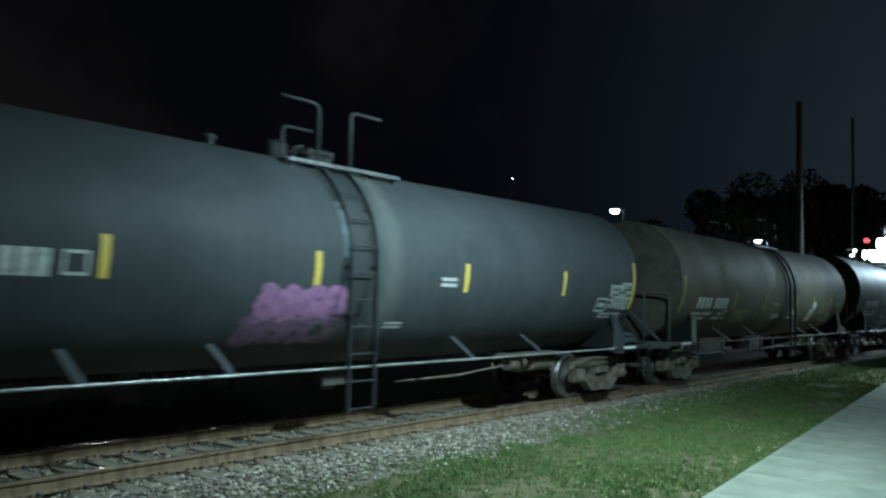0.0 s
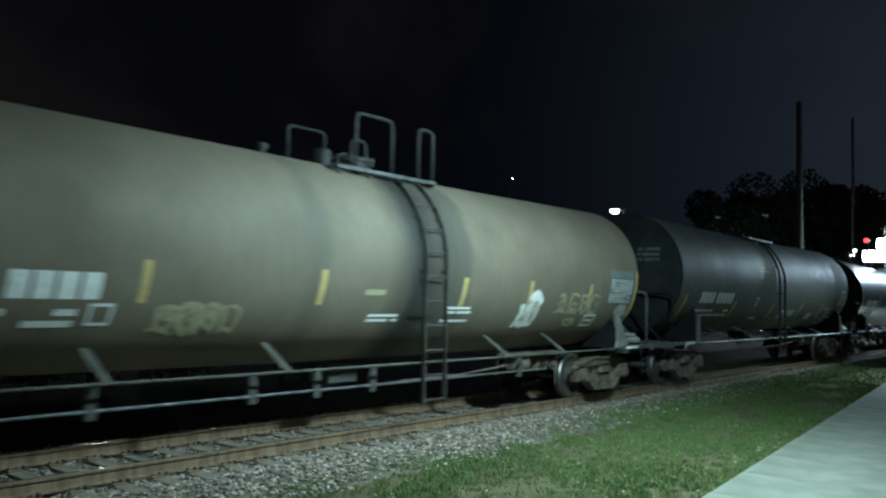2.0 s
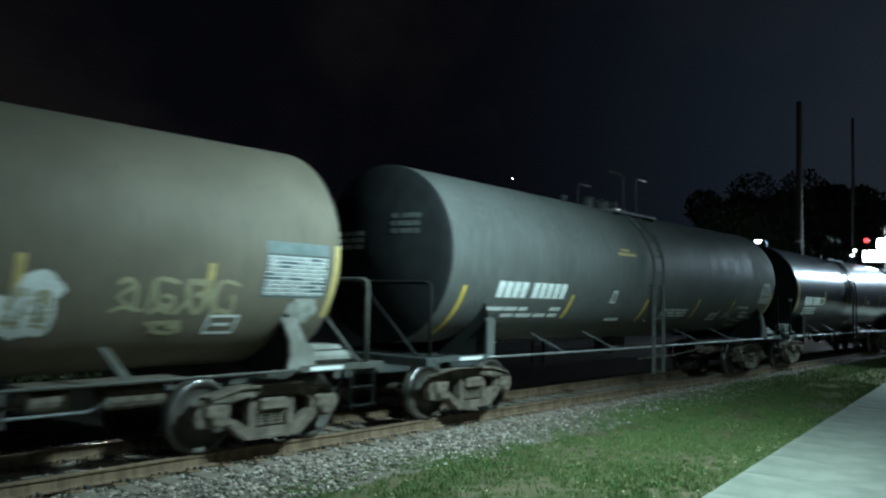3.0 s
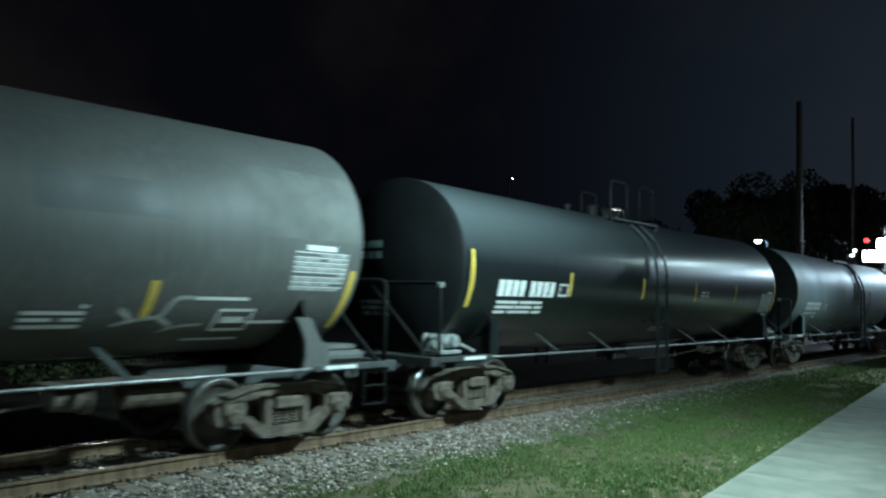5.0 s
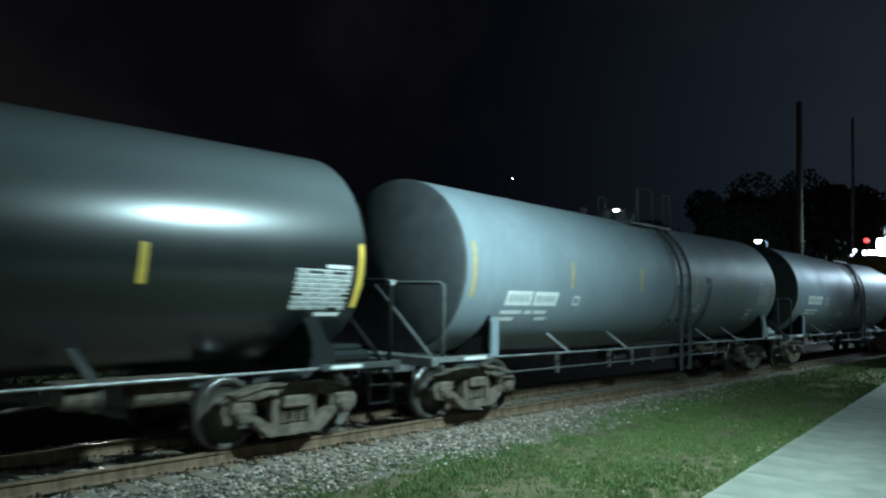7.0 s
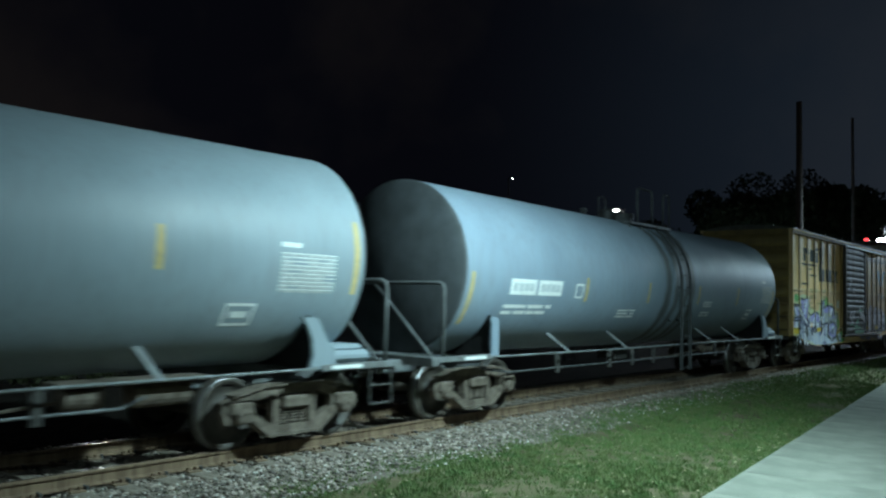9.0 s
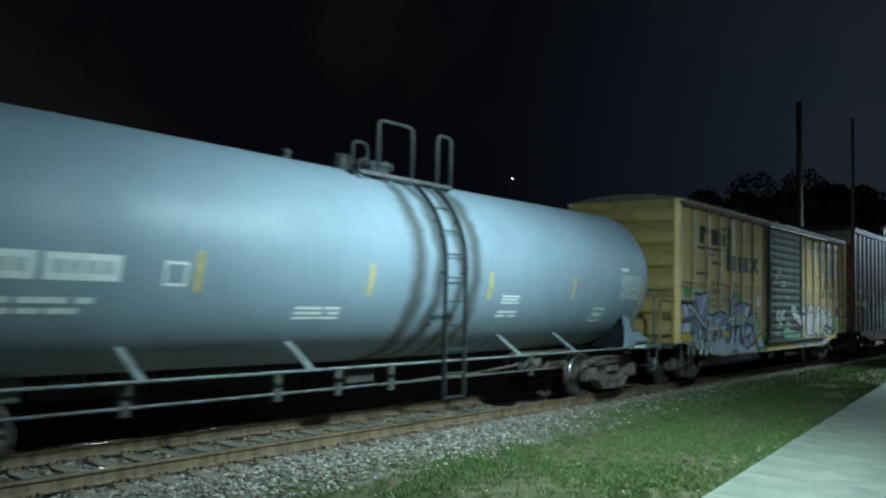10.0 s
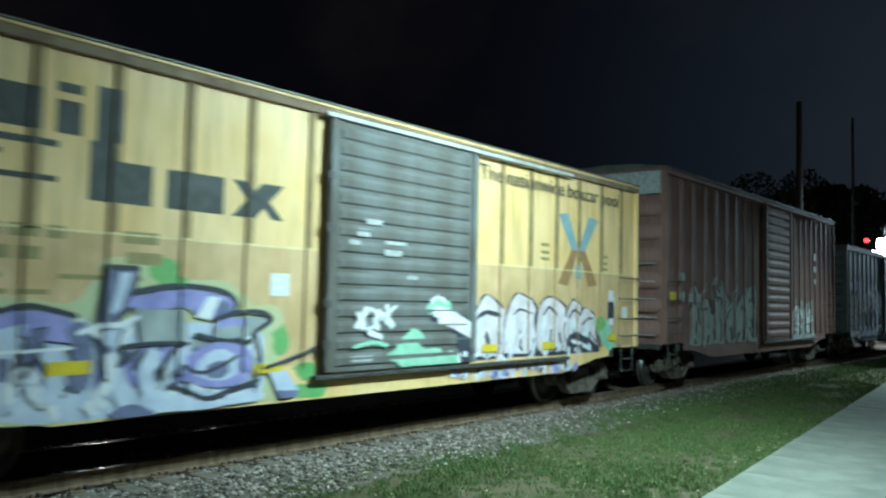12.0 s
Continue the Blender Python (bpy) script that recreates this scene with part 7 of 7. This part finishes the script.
def utility_pole(x, y, height, r):
    e = thing("utility_pole", (x, y, GROUND_Z), "tall bare wooden utility pole behind the track", "utility pole", "utility poles")
    bm = bmesh.new()
    lathe(bm, [(0, r), (height * 0.5, r * 0.85), (height, r * 0.68), (height + 0.02, 0.001)], 14, "z")
    part("pole_shaft", bm, POLE_WOOD, e)


utility_pole(50.0, 14.15, 14.3, 0.23)
utility_pole(78.0, 17.6, 19.0, 0.17)


def leaf_mesh(n, centres, radii, rnd, size):
    """Many small leaves in clumps round the centres."""
    k = rnd.randint(0, len(centres), n)
    d = rnd.randn(n, 3)
    d /= np.linalg.norm(d, axis=1)[:, None]
    p = centres[k] + d * (radii[k] * rnd.uniform(0.35, 1.0, n) ** 0.5)[:, None]
    a, b = rnd.randn(n, 3), rnd.randn(n, 3)
    a /= np.linalg.norm(a, axis=1)[:, None]
    b -= a * (a * b).sum(1)[:, None]
    b /= np.linalg.norm(b, axis=1)[:, None]
    s = size * rnd.uniform(0.6, 1.3, n)[:, None]
    P = np.stack([p - a * s, p - b * s * 0.55, p + a * s, p + b * s * 0.55], 1).reshape(-1, 3)
    me = bpy.data.meshes.new("leaves")
    me.from_pydata(P.tolist(), [], np.arange(4 * n).reshape(-1, 4).tolist())
    me.materials.append(LEAF)
    return me


def tree(x, y, height, spread, seed, leaves=7000, size=0.22, label="large leafy tree, dark against the night sky"):
    e = thing("tree", (x, y, GROUND_Z), label, "tree", "trees beyond the track")
    rnd = np.random.RandomState(seed)
    bm = bmesh.new()
    lathe(bm, [(0, 0.42), (0.5, 0.30), (height * 0.35, 0.24), (height * 0.6, 0.12)], 10, "z")
    tips = []
    for k in range(11):
        a = 2.4 * k + rnd.rand()
        z0 = height * rnd.uniform(0.25, 0.5)
        r = spread * rnd.uniform(0.45, 0.85)
        tip = Vector((r * math.cos(a), r * math.sin(a), height * rnd.uniform(0.5, 0.88)))
        tube(bm, [(0, 0, z0), (tip.x * 0.45, tip.y * 0.45, z0 + (tip.z - z0) * 0.6), tip], 0.07, 6)
        tips.append(tip)
    part("trunk", bm, BARK, e)
    c = np.array([tuple(t) for t in tips] + [(0, 0, height * 0.86)] + [tuple(rnd.uniform(-0.6, 0.6, 3) * (spread, spread, height * 0.18) + (0, 0, height * 0.68)) for _ in range(12)])
    rad = rnd.uniform(0.22, 0.42, len(c)) * spread
    part("crown", leaf_mesh(leaves, c, rad, rnd, size), None, e)


for k, (az, d, h, sp) in enumerate(((19.2, 98, 15.4, 6.4), (15.6, 102, 17.6, 8.4), (21.7, 104, 12.6, 4.4), (12.2, 108, 17.4, 8.0), (9.0, 100, 15.0, 6.5), (25.5, 130, 15.5, 6.5), (29.0, 140, 13.0, 7), (33.5, 150, 12, 8), (62.2, 62, 4.6, 2.4), (64.8, 58, 3.6, 2.0), (46, 120, 11, 7), (70, 80, 9, 5))):
    tree(d * math.cos(radians(az)), d * math.sin(radians(az)), h, sp, 60 + k, 18000 if k < 5 else 6000, 0.27 if k < 5 else 0.24)


def hedge(x0, x1, y, seed):
    rnd = np.random.RandomState(seed)
    e = thing("hedge", ((x0 + x1) / 2, y, GROUND_Z), "clipped green hedge along the parking lot", "hedge")
    half = (x1 - x0) / 2
    c = np.stack([rnd.uniform(-half, half, 60), rnd.uniform(-0.5, 0.5, 60), rnd.uniform(0.4, 1.25, 60)], -1)
    part("leaves", leaf_mesh(16000, c, rnd.uniform(0.3, 0.55, 60), rnd, 0.06), None, e)
    bm = bmesh.new()
    for k in range(12):
        x = -half + 2 * half * (k + 0.5) / 12
        tube(bm, [(x, 0, 0), (x + 0.1, 0.05, 0.6), (x - 0.1, 0, 1.0)], 0.025, 5)
    tagged(part("stems", bm, BARK, e), kind="stuff")


hedge(2.5, 13.0, 18.2, 3)


def parking_lot():
    bm = bmesh.new()
    box(bm, -40, 90, 21, 85, GROUND_Z - 0.1, GROUND_Z + 0.02)
    tagged(part("parking_lot", bm, ASPHALT), "dark asphalt parking lot behind the track", "parking lot", kind="structure")


parking_lot()


def far_dark_strip():
    """Dark strip added between the track and the hedge; its colour holds the darkness there."""
    bm = bmesh.new()
    box(bm, -60, 190, YC + 2.55, 20.9, GROUND_Z - 0.12, GROUND_Z + 0.004)
    darkness = mat("darkness_behind_track", (0.035, 0.031, 0.026), (0.022, 0.02, 0.017), scale=3, spec=0.05, rough=0.95, bump=0.6, bump_scale=50)
    tagged(part("dark_strip", bm, darkness), "added dark strip behind the track, its darkness put into the colour", "ground", kind="structure")


far_dark_strip()


def floodlight():
    e = thing("floodlight_mast", (FLOOD.x, FLOOD.y, GROUND_Z), "mast with a bank of glaring white floodlights", "floodlight")
    bm = bmesh.new()
    lathe(bm, [(0, 0.18), (FLOOD.z + 1.8, 0.10), (FLOOD.z + 1.81, 0.001)], 12, "z")
    part("mast", bm, MAST, e)
    for r in range(3):
        for c in range(3 - r):
            y, z = c * 0.98 - 0.98, r * 0.92 + FLOOD.z - 0.5
            bm = bmesh.new()
            plate(bm, [(y - 0.46, z - 0.42), (y + 0.46, z - 0.42), (y + 0.46, z + 0.42), (y - 0.46, z + 0.42)], -0.35, -0.16, flip=True)
            soft_box(bm, -0.17, -0.02, y - 0.24, y + 0.24, z - 0.2, z + 0.2, 0.03)
            f = part("lamp_housing", bm, MAST, e)
            bm = bmesh.new()
            soft_box(bm, -0.40, -0.352, y - 0.44, y + 0.44, z - 0.40, z + 0.40, 0.06)
            part("lens", bm, LENS_COOL, f, "glaring floodlight lens")


def crossing_signal():
    e = thing("crossing_signal", (63.6, 13.45, GROUND_Z), "railway signal mast with lit red lamp", "signal")
    bm = bmesh.new()
    lathe(bm, [(0, 0.14), (0.2, 0.10), (7.3, 0.07), (7.31, 0.001)], 12, "z")
    tube(bm, [(0, 0, 6.2), (0, 0.8, 6.3)], 0.04, 8)
    part("mast", bm, MAST, e)
    for y, z, r, m in ((0, 7.05, 0.15, LENS_RED), (0.75, 6.35, 0.09, LENS), (0.95, 6.0, 0.07, LENS)):
        bm = bmesh.new()
        lathe(bm, [(-0.30, r * 1.5), (-0.06, r * 1.35), (0.05, r * 1.2), (0.06, 0.001)], 18, "x", (0, y, z))
        hd = part("lamp_hood", bm, MAST, e)
        bm = bmesh.new()
        lathe(bm, [(-0.34, 0.001), (-0.335, r), (-0.302, r)], 18, "x", (0, y, z))
        part("lens", bm, m, hd, "lit signal lens")


floodlight()
crossing_signal()


# ---- what moves ----
def motions():
    """The train rolls past at a steady pace; every wheelset turns with it."""
    steps = [k * 0.5 for k in range(int(SECONDS / 0.5) + 1)]
    for car in CARS:
        u = car.location.x
        walk(car, [(t, pose(u - SPEED * t, YC, 0)) for t in steps])
    turns = [k / 15 for k in range(int(SECONDS * 15) + 1)]
    rate = math.degrees(SPEED / WHEEL_R)
    for w, x, z in WHEELSETS:
        walk(w, [(t, pose(x, 0, z, 0, -rate * t, 0)) for t in turns])


motions()
